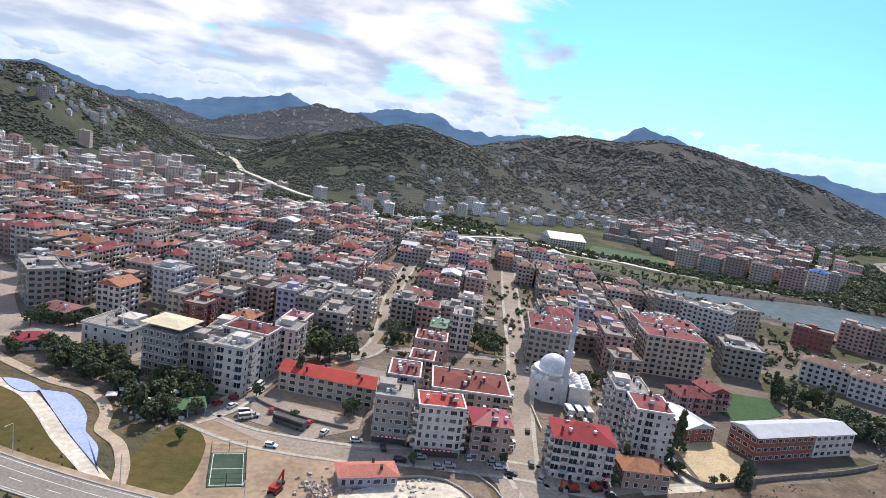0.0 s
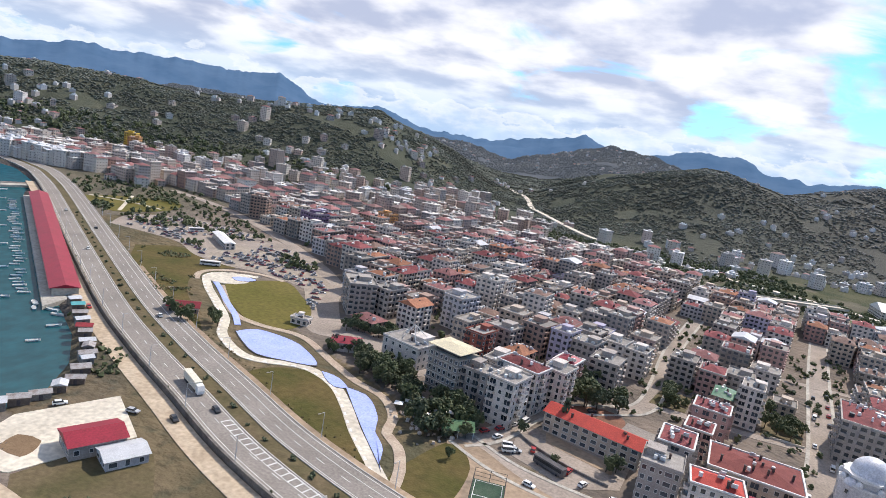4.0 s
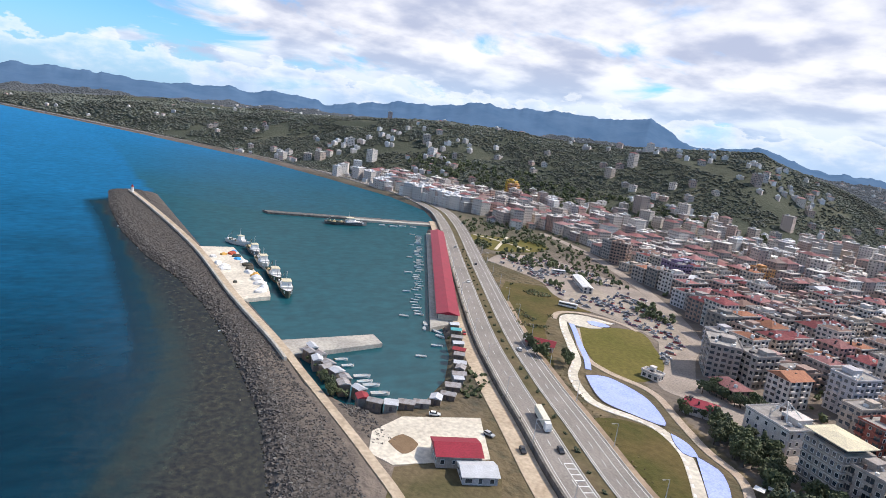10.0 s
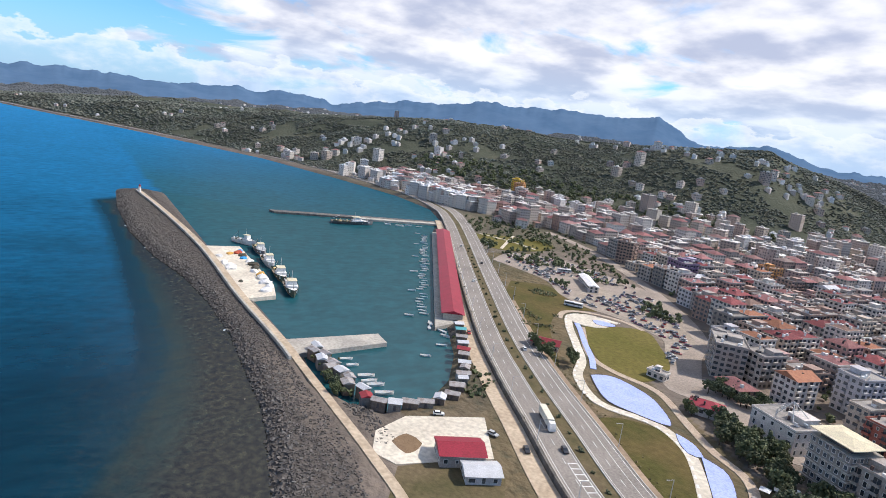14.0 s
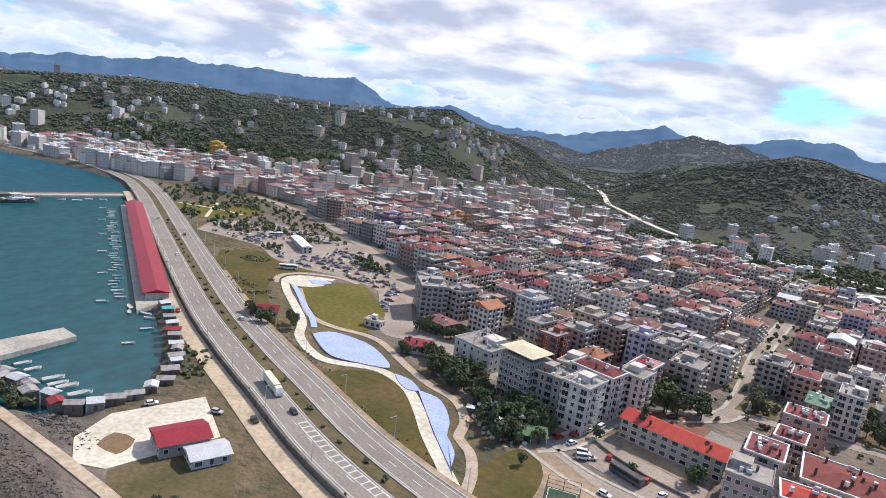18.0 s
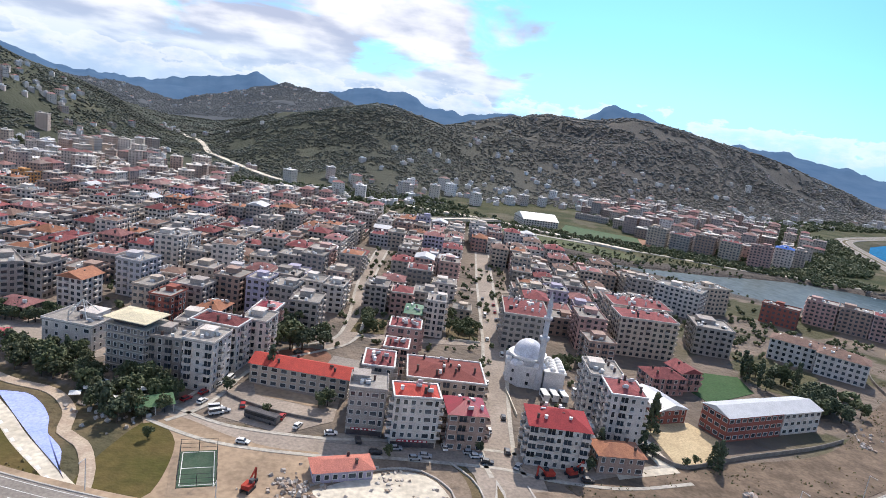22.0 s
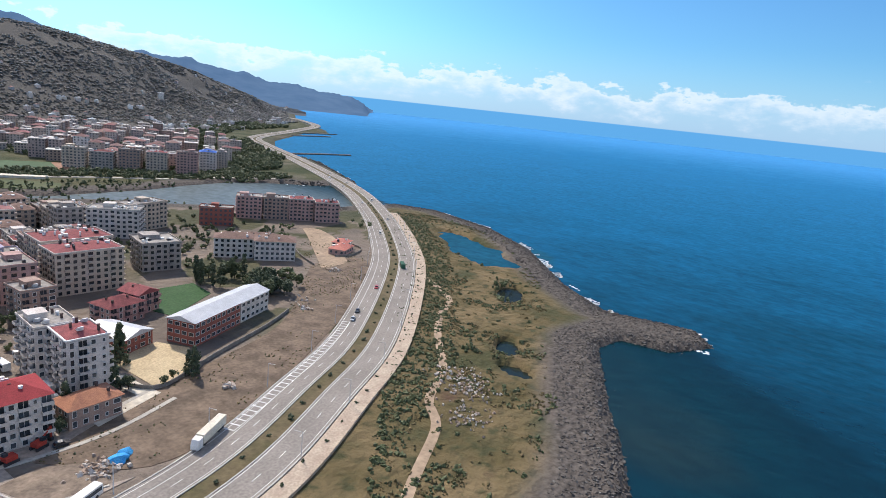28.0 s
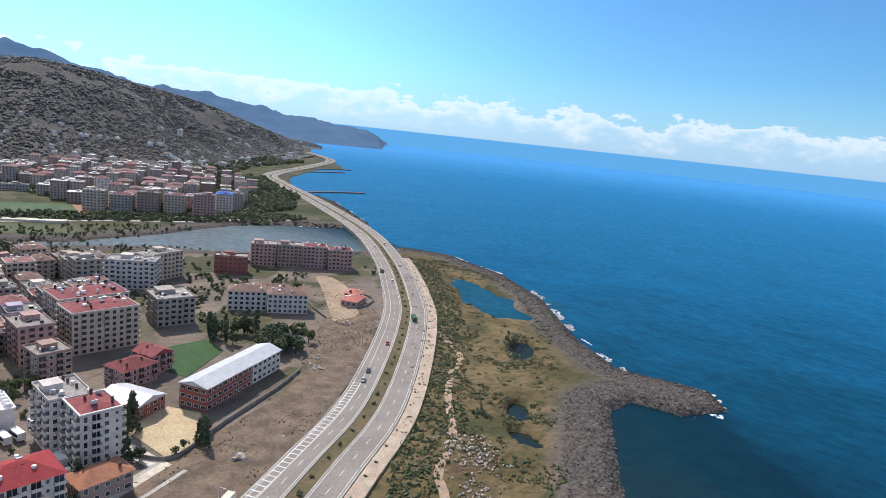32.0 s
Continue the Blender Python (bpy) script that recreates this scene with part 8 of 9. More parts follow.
def quay_gear():
    rnd = random.Random(12)
    mats = [(M_WHITE, "white tarpaulined bundle on the quay"), (material("orange_tarp", (0.62, 0.36, 0.10)), "orange tarpaulined bundle on the quay"), (material("blue_tarp", (0.05, 0.30, 0.62), (0.08, 0.38, 0.7), scale=0.5), "blue tarpaulin heap on the quay"),
            (material("net_heap", (0.06, 0.07, 0.06), (0.10, 0.08, 0.06), scale=0.6), "dark heap of fishing nets on the quay"), (material("red_cloth", (0.45, 0.10, 0.06)), "red tarpaulin heap on the quay")]
    for x, y, k, r in ((-330, 104, 0, 3.0), (-337, 108, 0, 2.6), (-345, 108, 0, 3.0), (-355, 109, 0, 3.4), (-362, 110, 1, 2.8), (-370, 108, 0, 2.4), (-378, 111, 3, 2.6), (-386, 112, 3, 3.0), (-395, 112, 0, 2.4), (-403, 110, 2, 2.0),
                       (-410, 111, 3, 2.4), (-418, 110, 4, 2.6), (-424, 113, 2, 1.8), (-384, 97, 0, 3.0), (-378, 96, 0, 2.6), (-392, 95, 0, 2.6), (-410, 96, 0, 2.0), (-350, 95, 3, 1.4), (81, 156, 2, 2.2), (84, 158, 2, 1.6), (-416, 104, 1, 2.0)):
        s = Solid()
        bm = bmesh.new()
        bmesh.ops.create_icosphere(bm, subdivisions=2, radius=1.0)
        for v in bm.verts:
            q = v.co * (1 + 0.35 * noise.noise(v.co * 1.7 + Vector((x, y, 0))))
            v.co = Vector((q.x * r * 1.3 * rnd.uniform(0.95, 1.05), q.y * r * 0.95, max(0, q.z) * r * 0.8))
        z = 0.25 if x > 0 else -0.3
        ob = part("tarpaulin", bm, mats[k][0])
        ob.matrix_basis = pose(x, y, z, 0, 0, rnd.uniform(0, 180))
        tagged(ob, mats[k][1].replace("on the quay", "beside the road") if x > 0 else mats[k][1], "heap")


quay_gear()


def hut(x, y, ang, w, d, h, roofmat, label):
    ob = empty("hut", pose(x, y, 0, 0, 0, ang))
    tagged(ob, label, "hut", "harbour huts")
    z0 = min(0.0, float(ground_z(np.array([x]), np.array([y]))[0][0]))
    s = Solid()
    s.box(-w / 2, -d / 2, z0 - 1.2, w / 2, d / 2, h)
    s.make("wall", WALLS["bare"] if int(x) % 2 else material("old_planks", (0.24, 0.19, 0.15), (0.15, 0.12, 0.10), scale=0.6), ob)
    s = Solid()
    s.hip(-w / 2 - 0.4, -d / 2 - 0.4, w / 2 + 0.4, d / 2 + 0.4, h, h + 0.9, gable=True)
    s.make("roof", roofmat, ob)
    s = Solid()
    s.box(-0.5, -d / 2 - 0.06, 0, 0.5, -d / 2 + 0.02, 1.9)
    s.make("door", M_AWNING, ob)


def huts():
    rnd = random.Random(40)
    grey = material("rusty_sheet", (0.36, 0.35, 0.34), (0.24, 0.20, 0.18), scale=0.5, fine=3)
    red = material("hut_red", (0.30, 0.05, 0.06), (0.22, 0.05, 0.05), scale=0.5)
    teal = material("hut_teal", (0.10, 0.34, 0.36), (0.14, 0.38, 0.38), scale=0.5)
    rows = [(-241, 101, 5), (-236, 98, 5), (-231, 101, 4), (-227, 98, 5), (-222, 101, 5), (-218, 98, 4), (-213, 101, 5), (-207, 102, 4), (-202, 99, 5), (-196, 103, 4), (-189, 101, 4),
            (-184, 104, 5), (-181, 109, 5), (-180, 115, 5), (-179, 121, 5), (-180, 128, 4), (-182, 135, 5), (-188, 141, 5), (-193, 147, 4), (-197, 150, 6), (-203, 155, 4), (-208, 158, 5), (-216, 163, 4), (-222, 167, 6), (-229, 171, 5), (-236, 175, 5), (-246, 181, 5), (-254, 185, 5)]
    for i, (x, y, w) in enumerate(rows):
        mat = red if i in (10, 23) else teal if i in (26,) else M_SHEET if i % 3 == 0 else grey
        hut(x, y, rnd.uniform(-15, 15) + (0 if i < 11 else 60), w * rnd.uniform(0.9, 1.2), rnd.uniform(3.2, 4.6), rnd.uniform(2.2, 2.8), mat,
            "dark red-roofed harbour hut" if mat is red else "weathered fishing shed with a teal roof" if mat is teal else "weathered fisherman's hut with a sheet roof")


huts()
building(-143.5, 113, 14.5, 11.5, 67, 4.2, "grey", "sheet", "low workshop with a dark red sheet roof", name="workshop", bal=False, tile=M_REDROOF, category="workshop")
building(-132, 113.5, 11, 8.5, 67, 3.0, "blue", "sheet", "small prefab with a pale blue-white roof", name="prefab_cabin", bal=False, category="cabin")
building(-219, 216, 14, 10, 40, 3.2, "brown", "sheet", "low pavilion with dark red roof beside the park", name="pavilion", bal=False, tile=material("maroon_sheet", (0.22, 0.04, 0.05), scale=0.4), category="pavilion")
building(-315, 342, 38, 7, -33, 4.5, "white", "sheet", "white market canopy hall in the car park", name="market_hall", bal=False, tile=M_WHITE, detail=1, category="hall")
building(-172, 246, 9, 5, 10, 3.0, "white", "flat", "white kiosk at the edge of the lawn", name="kiosk", bal=False, category="kiosk", detail=1)
building(-138, 235, 13, 9, 30, 4.2, "blue", "hip", "low house with a bright red roof beside the pool", name="garden_house", bal=False, tile=M_CRIMSON, category="house", detail=1)
building(-146, 268, 15, 11, -14, 6.0, "brown", "hip", "low house with a dull red roof under trees", name="house", bal=False, tile=M_DUSTYRED, category="house", detail=1)


def lighthouse():
    ob = empty("lighthouse", pose(-664, 75, 0.2))
    tagged(ob, "small white lighthouse on the breakwater's end", "lighthouse")
    v, f = lathe([(1.5, -0.5), (1.1, 5.5)], 10)
    raw("tower", v, f, M_WHITE, ob)
    v, f = lathe([(1.6, 5.5), (1.6, 5.8), (0.8, 5.8), (0.8, 7.0), (0.1, 7.8)], 10)
    raw("lantern", v, f, material("lantern_red", (0.4, 0.06, 0.05)), ob)


lighthouse()


def court():
    ob = empty("sports_cage", pose(-41.5, 164.5, 0.15, 0, 0, 14))
    tagged(ob, "small green sports court inside a steel fence", "sports court")
    s = Solid()
    s.box(-5, -9, 0, 5, 9, 0.15)
    s.make("court_floor", material("court_green", (0.045, 0.085, 0.055), (0.07, 0.10, 0.07), scale=0.3), ob)
    for x0, y0, x1, y1 in ((-4.4, -8.4, 4.4, -8.2), (-4.4, 8.2, 4.4, 8.4), (-4.4, -8.2, -4.2, 8.2), (4.2, -8.2, 4.4, 8.2), (-4.2, -0.1, 4.2, 0.1)):
        s = Solid()
        s.box(x0, y0, 0.15, x1, y1, 0.18)
        s.make("court_line", M_MARK, ob)
    for x, y in [(sx * 5, y) for sx in (-1, 1) for y in (-9, -4.5, 0, 4.5, 9)] + [(0, -9), (0, 9)]:
        s = Solid()
        s.box(x - 0.08, y - 0.08, 0, x + 0.08, y + 0.08, 4)
        s.make("fence_post", M_DARK, ob)
    for z in (1.3, 2.6, 3.9):
        for x0, y0, x1, y1 in ((-5, -9.04, 5, -8.96), (-5, 8.96, 5, 9.04), (-5.04, -9, -4.96, 9), (4.96, -9, 5.04, 9)):
            s = Solid()
            s.box(x0, y0, z, x1, y1, z + 0.07)
            s.make("fence_rail", M_DARK, ob)


court()


# ---- vehicles ----
def car_kind(color, name="car", label="", van=False):
    ob = empty(name)
    tagged(ob, label, "car" if not van else "van")
    s = Solid()
    prof = [(-2.1, 0.35), (2.1, 0.35), (2.15, 0.75), (1.1, 0.95), (-2.05, 1.0)] if not van else [(-2.4, 0.35), (2.4, 0.35), (2.45, 1.0), (1.7, 1.2), (-2.4, 1.2)]
    n = len(prof)
    for w0 in (0.85,):
        v = [(x, -w0, z) for x, z in prof] + [(x, w0, z) for x, z in prof]
        s.add(v, [tuple(range(n)), tuple(range(2 * n - 1, n - 1, -1))] + [(i, i + n, (i + 1) % n + n, (i + 1) % n) for i in range(n)])
    s.make("body", color, ob)
    z0, z1 = (0.95, 1.48) if not van else (1.15, 2.1)
    a, b, c, d = (-1.9, 0.95, -1.45, 0.35) if not van else (-2.35, 1.75, -2.3, 1.2)
    s = Solid()
    s.add([(a, -0.8, z0), (b, -0.8, z0), (b, 0.8, z0), (a, 0.8, z0), (c, -0.68, z1), (d, -0.68, z1), (d, 0.68, z1), (c, 0.68, z1)], [(0, 1, 5, 4), (1, 2, 6, 5), (2, 3, 7, 6), (3, 0, 4, 7)])
    s.make("cabin_glass", M_GLASS, ob)
    s = Solid()
    s.box(c - 0.03, -0.7, z1 - 0.02, d + 0.03, 0.7, z1 + 0.05)
    s.make("roof", color, ob)
    for x in (-1.35, 1.35):
        for y in (-0.8, 0.8):
            bm = bmesh.new()
            bmesh.ops.create_cone(bm, cap_ends=True, segments=8, radius1=0.34, radius2=0.34, depth=0.22, matrix=Matrix.Translation((x, y, 0.32)) @ Matrix.Rotation(math.pi / 2, 4, "X"))
            part("wheel", bm, M_DARK, ob)
    return ob


def truck(x, y, ang, z):
    ob = empty("truck", pose(x, y, z, 0, 0, ang))
    tagged(ob, "white articulated lorry with a box trailer", "truck")
    s = Solid()
    s.box(-8, -1.25, 1.1, 4.6, 1.25, 3.9)
    s.make("trailer", material("trailer_cream", (0.70, 0.66, 0.54), (0.62, 0.58, 0.48), scale=0.3), ob)
    s = Solid()
    s.add([(5, -1.2, 0.6), (7.6, -1.2, 0.6), (7.6, 1.2, 0.6), (5, 1.2, 0.6), (5, -1.15, 3.6), (7.0, -1.15, 3.4), (7.0, 1.15, 3.4), (5, 1.15, 3.6), (7.6, -1.2, 1.8), (7.6, 1.2, 1.8)],
          [(0, 1, 8, 5, 4), (3, 7, 6, 9, 2), (1, 2, 9, 8), (8, 9, 6, 5), (4, 5, 6, 7), (0, 4, 7, 3)])
    s.make("cab", M_WHITE, ob)
    for px in (-6.5, -5.3, -4.1, 3.6, 6.4):
        for py in (-1.0, 1.0):
            bm = bmesh.new()
            bmesh.ops.create_cone(bm, cap_ends=True, segments=10, radius1=0.5, radius2=0.5, depth=0.35, matrix=Matrix.Translation((px, py, 0.5)) @ Matrix.Rotation(math.pi / 2, 4, "X"))
            part("wheel", bm, M_DARK, ob)


def bus(x, y, ang, z, mat, label, length=11.0):
    ob = empty("bus", pose(x, y, z, 0, 0, ang))
    tagged(ob, label, "bus")
    s = Solid()
    s.box(-length / 2, -1.25, 0.4, length / 2, 1.25, 3.1)
    s.make("body", mat, ob)
    for sgn in (-1, 1):
        s = Solid()
        s.box(-length / 2 + 0.4, sgn * 1.27 - 0.03, 1.6, length / 2 - 0.6, sgn * 1.27 + 0.03, 2.6)
        s.make("window_band", M_GLASS, ob)
    s = Solid()
    s.box(length / 2, -1.1, 1.3, length / 2 + 0.04, 1.1, 2.7)
    s.make("windscreen", M_GLASS, ob)
    for px in (-length / 2 + 2, length / 2 - 2.2):
        for py in (-1.1, 1.1):
            bm = bmesh.new()
            bmesh.ops.create_cone(bm, cap_ends=True, segments=10, radius1=0.5, radius2=0.5, depth=0.35, matrix=Matrix.Translation((px, py, 0.5)) @ Matrix.Rotation(math.pi / 2, 4, "X"))
            part("wheel", bm, M_DARK, ob)


def traffic():
    rnd = random.Random(50)
    paint = lambda n, c: material(n, c, tuple(q * 0.9 for q in c), scale=0.5, rough=0.3, spec=0.5)
    kinds = [car_kind(paint("car_white", (0.72, 0.72, 0.70)), label="white saloon car on the road"), car_kind(paint("car_silver", (0.42, 0.43, 0.44)), label="silver saloon car on the road"),
             car_kind(paint("car_dark", (0.03, 0.032, 0.038)), label="black saloon car on the road"), car_kind(paint("car_red", (0.40, 0.03, 0.03)), label="red saloon car on the road"),
             car_kind(paint("van_white", (0.72, 0.72, 0.70)), "van", "white delivery van on the road", True)]
    used = [False] * 5
    spots = []

    def along(path, off, idx, z, flip=0):
        p = offset_path(path, off)
        d = np.gradient(p, axis=0)
        for i in idx:
            i = int(i * (len(p) - 1))
            spots.append((p[i][0], p[i][1], math.degrees(math.atan2(d[i][1], d[i][0])) + flip, z))
    near = HW[(HW[:, 0] > -600) & (HW[:, 0] < 640)]
    along(near, 6, (0.12, 0.2, 0.34, 0.43, 0.74, 0.8, 0.88, 0.93), ROAD_Z)
    along(near, -6, (0.16, 0.28, 0.39, 0.61, 0.7, 0.79, 0.86, 0.9), ROAD_Z, 180)
    along(near, -9.5, (0.573, 0.581), ROAD_Z, 180)
    along(MAIN_ST, 3.2, (0.05, 0.12, 0.3, 0.42, 0.46, 0.5, 0.55, 0.6), 0.14)
    along(MAIN_ST, -3.2, (0.08, 0.2, 0.36, 0.48, 0.58), 0.14)
    along(SECOND_ST, 2.0, (0.06, 0.12, 0.18, 0.24, 0.5, 0.56), 0.14)
    along(FRONT_ST, 3, (0.2, 0.42, 0.5, 0.62, 0.8), 0.16)
    along(HW[(HW[:, 0] > -420) & (HW[:, 0] < -100)], 19.5, (0.35, 0.6, 0.93), 0.3)
    for x, y, a in ((-46, 199, 20), (-43, 198, 15), (-45, 196, 30), (-38, 203, 100), (-24, 197, 80), (-7, 189, 10), (2, 186, 100), (14, 183, 10), (30, 186, 95), (38, 184, 5), (53, 178, 60), (62, 193, 90), (76, 208, 90), (80, 208, 92), (84, 209, 88), (88, 208, 90), (72, 203, 0),
                    (-57, 204, 60), (-53, 210, 65), (-50, 217, 68), (-48, 223, 70), (40, 182, 8), (47, 200, 88), (20, 178, 5), (-18, 192, 70), (-171, 122, 60), (-152, 133, 20)):
        spots.append((x, y, a, 0.28))
    for x, y, a, z in spots:
        k = rnd.choices(range(5), (4, 3, 3, 1.3, 1.5))[0]
        m = pose(x, y, z, 0, 0, a)
        if not used[k]:
            kinds[k].matrix_basis, used[k] = m, True
        else:
            copy_thing(kinds[k], m)
    for k in range(5):
        if not used[k]:
            kinds[k].matrix_basis = pose(-30 + k * 3, 196, 0.28)
    truck(103, 147.5, 205, ROAD_Z)
    truck(-152, 158, -26, ROAD_Z)
    bus(-30, 194.5, -22, 0.2, material("bus_dark", (0.08, 0.08, 0.085), (0.13, 0.12, 0.12), scale=0.3), "dark long-distance coach parked in the yard", 12)
    bus(66, 143.5, 200, ROAD_Z, M_WHITE, "white bus on the slip road", 9)
    for x, y in ((75, 232), (79, 232.5), (83, 232.5), (90, 236)):
        bus(x, y, 92, 0.2, M_WHITE, "small white minibus parked beside the mosque", 6.5)
    bus(-274, 288, 38, 0.2, M_WHITE, "white bus standing at the car park", 12)
    bus(-352, 352, 60, 0.2, M_WHITE, "white coach in the car park", 11)
    bus(303, 232, 46, ROAD_Z - 0.1, material("green_shelter", (0.05, 0.13, 0.09), scale=0.4), "dark green bus by the walkway", 8)
    # the far car park, too many cars to tell apart
    s, g = Solid(), Solid()
    mats = island_material("parked_paint", [(0.70, 0.70, 0.68), (0.40, 0.41, 0.42), (0.03, 0.03, 0.035), (0.68, 0.68, 0.66), (0.30, 0.03, 0.03), (0.10, 0.12, 0.20)], 0.35, 0.5)
    lot = [(-394, 316), (-414, 352), (-386, 382), (-337, 386), (-290, 380), (-240, 345), (-202, 310), (-170, 266), (-178, 260), (-206, 300), (-245, 307), (-270, 302), (-300, 304), (-330, 318), (-360, 320)]
    n = 0
    while n < 300:
        x, y = rnd.uniform(-425, -180), rnd.uniform(270, 390)
        if not in_poly(x, y, lot) or not free(x, y, 2):
            continue
        n += 1
        a = radians(rnd.choice((35, 125)) + rnd.uniform(-8, 8))
        c, q = math.cos(a), math.sin(a)
        for (x0, y0, z0, x1, y1, z1), tgt in (((-2.1, -0.85, 0.3, 2.1, 0.85, 0.95), s), ((-1.5, -0.75, 0.95, 0.8, 0.75, 1.5), g)):
            b = Solid()
            b.box(x0, y0, z0, x1, y1, z1)
            tgt.add([(x + c * u - q * v, y + q * u + c * v, w) for u, v, w in b.v], b.f)
    ob = empty("parked_cars")
    tagged(ob, "rows of cars in the dusty car park", "cars", kind="stuff")
    s.make("bodywork", mats, ob)
    g.make("cabin_glass", M_GLASS, ob)


traffic()


def digger(x, y, ang):
    red = material("digger_red", (0.42, 0.06, 0.04), (0.30, 0.05, 0.04), scale=0.6)
    ob = empty("excavator", pose(x, y, 0.2, 0, 0, ang))
    tagged(ob, "old red excavator parked on bare earth", "excavator")
    s = Solid()
    s.box(-1.6, -1.2, 0.9, 1.4, 1.2, 2.1)
    s.make("body", red, ob)
    s = Solid()
    s.box(0.2, -1.1, 2.1, 1.4, 0.0, 3.0)
    s.make("cab", M_GLASS, ob)
    for y0 in (-1.35, 0.75):
        s = Solid()
        s.box(-1.9, y0, 0, 1.9, y0 + 0.6, 0.9)
        s.make("track", M_DARK, ob)
    s = Solid()
    s.add([(1.2, 0.2, 1.6), (1.2, 0.6, 1.6), (4.2, 0.6, 4.0), (4.2, 0.2, 4.0), (1.2, 0.2, 2.1), (1.2, 0.6, 2.1), (4.2, 0.6, 4.5), (4.2, 0.2, 4.5)], [(0, 3, 2, 1), (4, 5, 6, 7), (0, 1, 5, 4), (1, 2, 6, 5), (2, 3, 7, 6), (3, 0, 4, 7)])
    s.box(4.0, 0.2, 1.0, 4.5, 0.6, 4.3)
    s.make("arm", red, ob)
    s = Solid()
    s.box(3.6, -0.2, 0.1, 4.7, 1.0, 1.0)
    s.make("bucket", M_DARK, ob)


digger(70, 176, 20)
digger(62, 174, 190)
digger(-26, 156, 70)


# ---- lamps, walls and fences ----
def street_lamps():
    ob = empty("street_lamp")
    tagged(ob, "slim grey street lamp beside the highway", "street lamp", "highway lamps")
    v, f = lathe([(0.16, 0), (0.08, 9.0)], 6)
    raw("pole", v, f, M_SHEET, ob)
    s = Solid()
    s.box(-0.05, -0.05, 8.9, 1.8, 0.05, 9.0)
    s.make("arm", M_SHEET, ob)
    s = Solid()
    s.box(1.6, -0.18, 8.82, 2.5, 0.18, 8.98)
    s.make("lamp_head", M_KERB, ob)
    first = True
    for off, turn in ((-16.4, 0), (14.1, 180)):
        p = offset_path(HW, off)
        d = np.gradient(p, axis=0)
        for i in range(0, len(p), 6):
            if -430 < p[i][0] < 430:
                m = pose(p[i][0], p[i][1], ROAD_Z - 0.4, 0, 0, math.degrees(math.atan2(d[i][1], d[i][0])) - 90 + turn)
                if first:
                    ob.matrix_basis, first = m, False
                else:
                    copy_thing(ob, m)


street_lamps()


def wall_line(name, pts, h, t, mat, label):
    p = spaced(pts, 2.5) if len(pts) > 2 else np.array([np.array(pts[0]) * (1 - u) + np.array(pts[1]) * u for u in np.linspace(0, 1, 8)])
    ob = ribbon(name, p, -t / 2, t / 2, h, mat, h + 0.5, label=label, category="wall")
    return ob


M_WALLSTONE = material("garden_wall", (0.26, 0.24, 0.21), (0.17, 0.155, 0.14), scale=0.4, fine=3, coords="World")
wall_line("garden_wall", [(97, 214), (101, 203), (110, 186.5), (124, 189.5), (140, 196), (176, 208), (196, 217)], 1.6, 0.35, M_WALLSTONE, "grey boundary wall round the school")
wall_line("garden_wall", [(262, 268), (272, 292), (288, 316)], 1.5, 0.4, M_WALLSTONE, "grey wall beside the white school")
wall_line("garden_wall", [(288, 276), (300, 272), (318, 280), (322, 296)], 1.4, 0.4, M_WALLSTONE, "low wall round the villa")
wall_line("garden_wall", [(-45, 211), (-38, 206), (-24, 200), (-9, 197)], 1.1, 0.5, M_WALLSTONE, "low planted wall of the school yard")
wall_line("garden_wall", [(60, 214), (60, 238)], 1.2, 0.4, M_PALE, "pale wall beside the mosque")
wall_line("garden_wall", [(40.5, 290.5), (57, 290.5)], 1.0, 0.4, M_PALE, "pale wall of the garden plot")
wall_line("plaza_edge", [(-10, 160), (0, 166.5), (12, 171.5), (22, 171.5), (30, 163), (31, 152)], 0.6, 0.5, M_KERB, "pale curved edge of the plaza")
wall_line("junction_kerb", [(31, 178), (37, 170), (39.5, 160), (38, 148)], 0.45, 0.5, M_KERB, "pale kerb round the junction")
wall_line("junction_kerb", [(54, 168), (56, 158), (62, 150), (74, 147)], 0.45, 0.5, M_KERB, "pale kerb round the junction")
for k, (pts, w) in enumerate((([(515, 560), (570, 545), (605, 520)], 6), ([(690, 800), (780, 790), (840, 770)], 7), ([(950, 1110), (1060, 1120), (1140, 1110)], 8), ([(1010, 1150), (1120, 1190), (1230, 1180)], 8))):
    if k:
        ribbon("groyne", spaced(pts, 8), -w / 2, w / 2, SEA_Z + 2.0, M_ROCK, 5, label="dark stone groyne reaching into the sea", category="groyne")
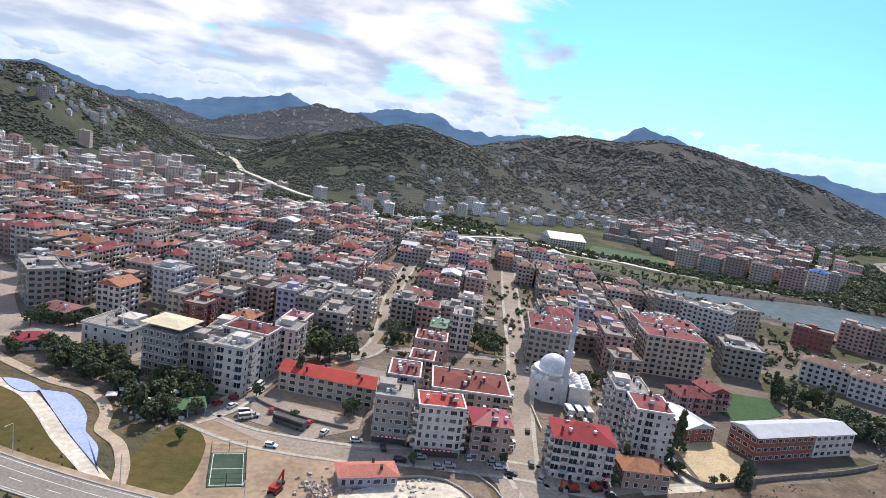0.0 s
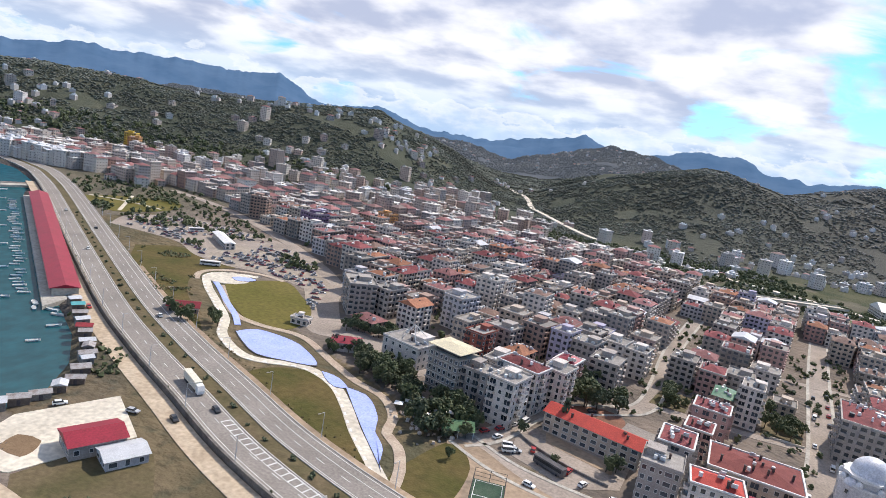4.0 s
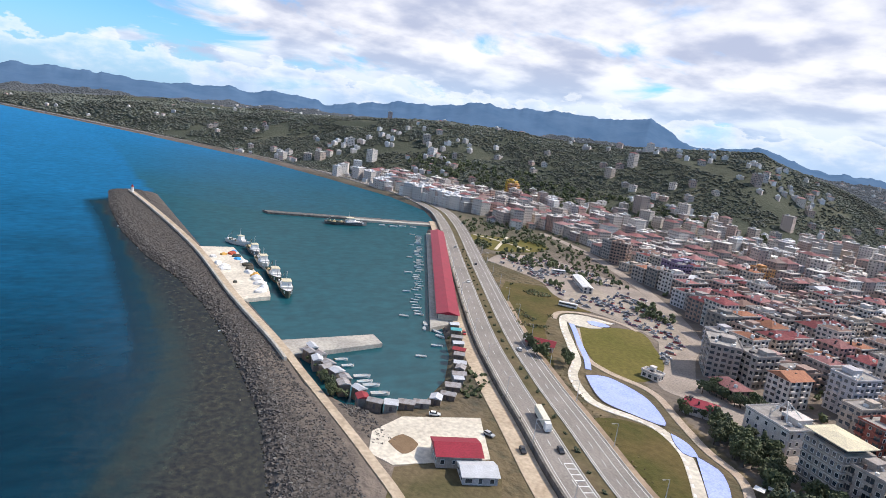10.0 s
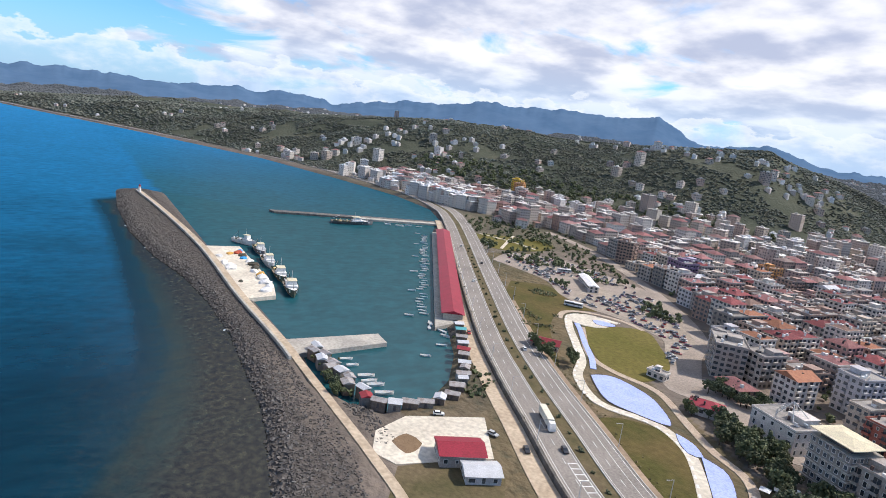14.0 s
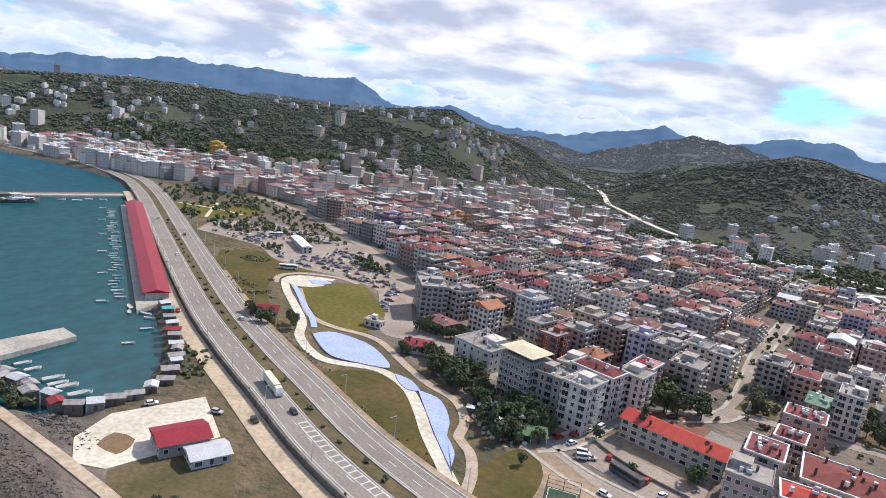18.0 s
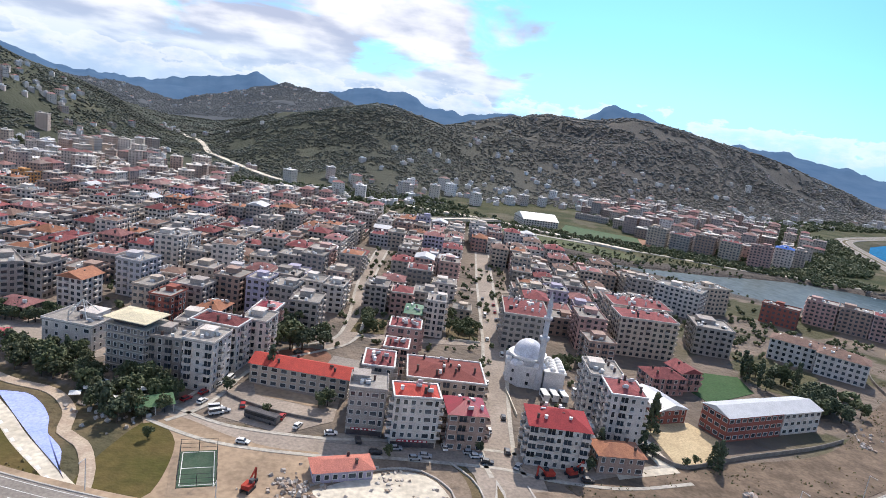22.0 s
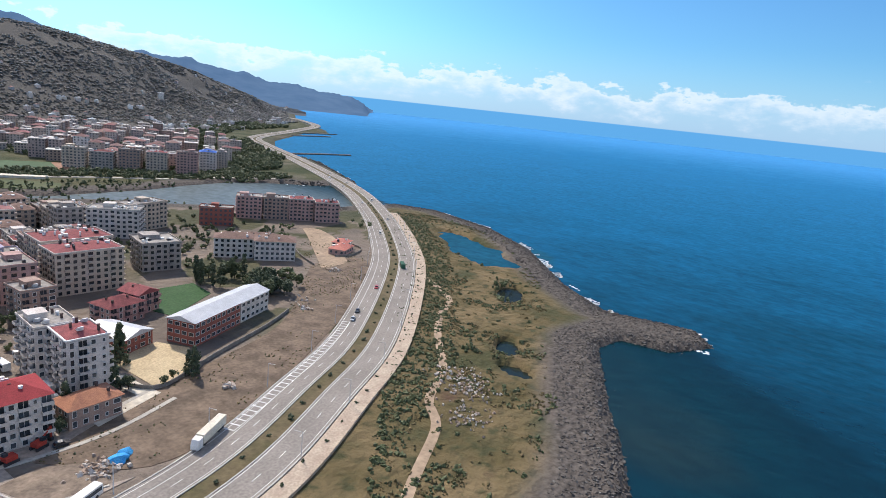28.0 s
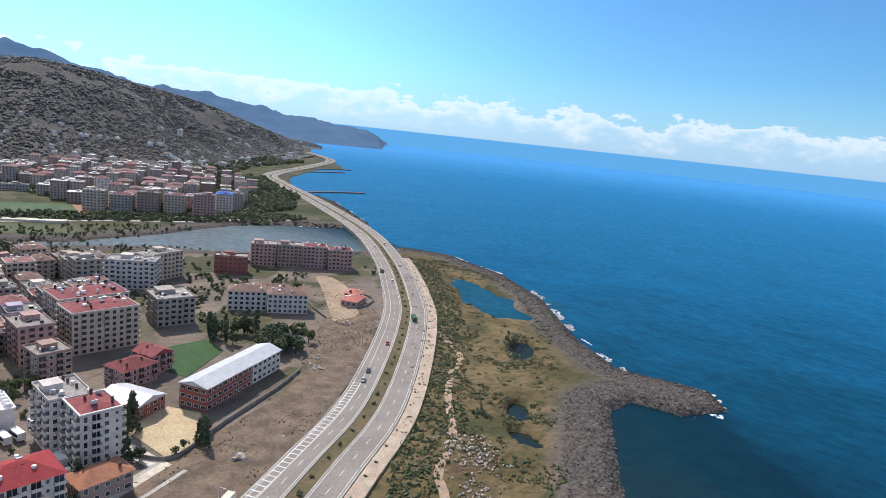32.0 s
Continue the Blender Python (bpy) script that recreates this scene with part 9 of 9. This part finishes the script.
for x, y, w, d, a in ((77, 208, 3.2, 6.5, -7), (81.5, 208.5, 3.0, 6.5, -7), (86, 208, 3.0, 6.0, -7), (90.5, 210, 2.6, 6, -7), (70, 200, 9, 1.8, -6), (81, 199, 8, 1.8, -6)):
    s = Solid()
    s.box(-w / 2, -d / 2, 0, w / 2, d / 2, 2.6)
    s.box(-w / 2 - 0.1, -d / 2 - 0.1, 2.6, w / 2 + 0.1, d / 2 + 0.1, 2.75)
    o = s.make("storage_container", M_WHITE)
    o.matrix_basis = pose(x, y, 0, 0, 0, a)
    tagged(o, "white box container behind the red-roofed block", "container", "white containers")


def parasols():
    """White sunshades of the tea garden among the park trees, each on its pole."""
    rnd = random.Random(71)
    first = None
    for x, y in ((-88, 203), (-84, 200), (-81, 205), (-78, 197), (-76, 202), (-86, 208), (-72, 205), (-90, 198), (-79, 209), (-69, 199), (-83, 194)):
        m = pose(x, y, 0.1, 0, 0, rnd.uniform(0, 90))
        if first is None:
            first = empty("parasol", m)
            tagged(first, "square white parasol in the tea garden", "parasol", "tea garden parasols")
            s = Solid()
            s.hip(-1.7, -1.7, 1.7, 1.7, 2.4, 3.2)
            s.make("canopy", M_WHITE, first)
            bm = bmesh.new()
            bmesh.ops.create_cone(bm, cap_ends=True, segments=6, radius1=0.06, radius2=0.05, depth=2.6, matrix=Matrix.Translation((0, 0, 1.3)))
            part("pole", bm, M_DARK, first)
        else:
            copy_thing(first, m)
    ob = empty("garden_tent", pose(-65, 196, 0.1, 0, 0, 30))
    tagged(ob, "green-roofed tea garden shelter beside the trees", "shelter")
    s = Solid()
    s.hip(-6, -4.5, 6, 4.5, 3.0, 5.0, gable=True)
    s.make("roof", material("tent_green", (0.14, 0.24, 0.12), (0.11, 0.19, 0.10), scale=0.4), ob)
    for px in (-5.5, 0, 5.5):
        for py in (-4, 4):
            s = Solid()
            s.box(px - 0.1, py - 0.1, 0, px + 0.1, py + 0.1, 3.05)
            s.make("post", M_FRAME, ob)


parasols()
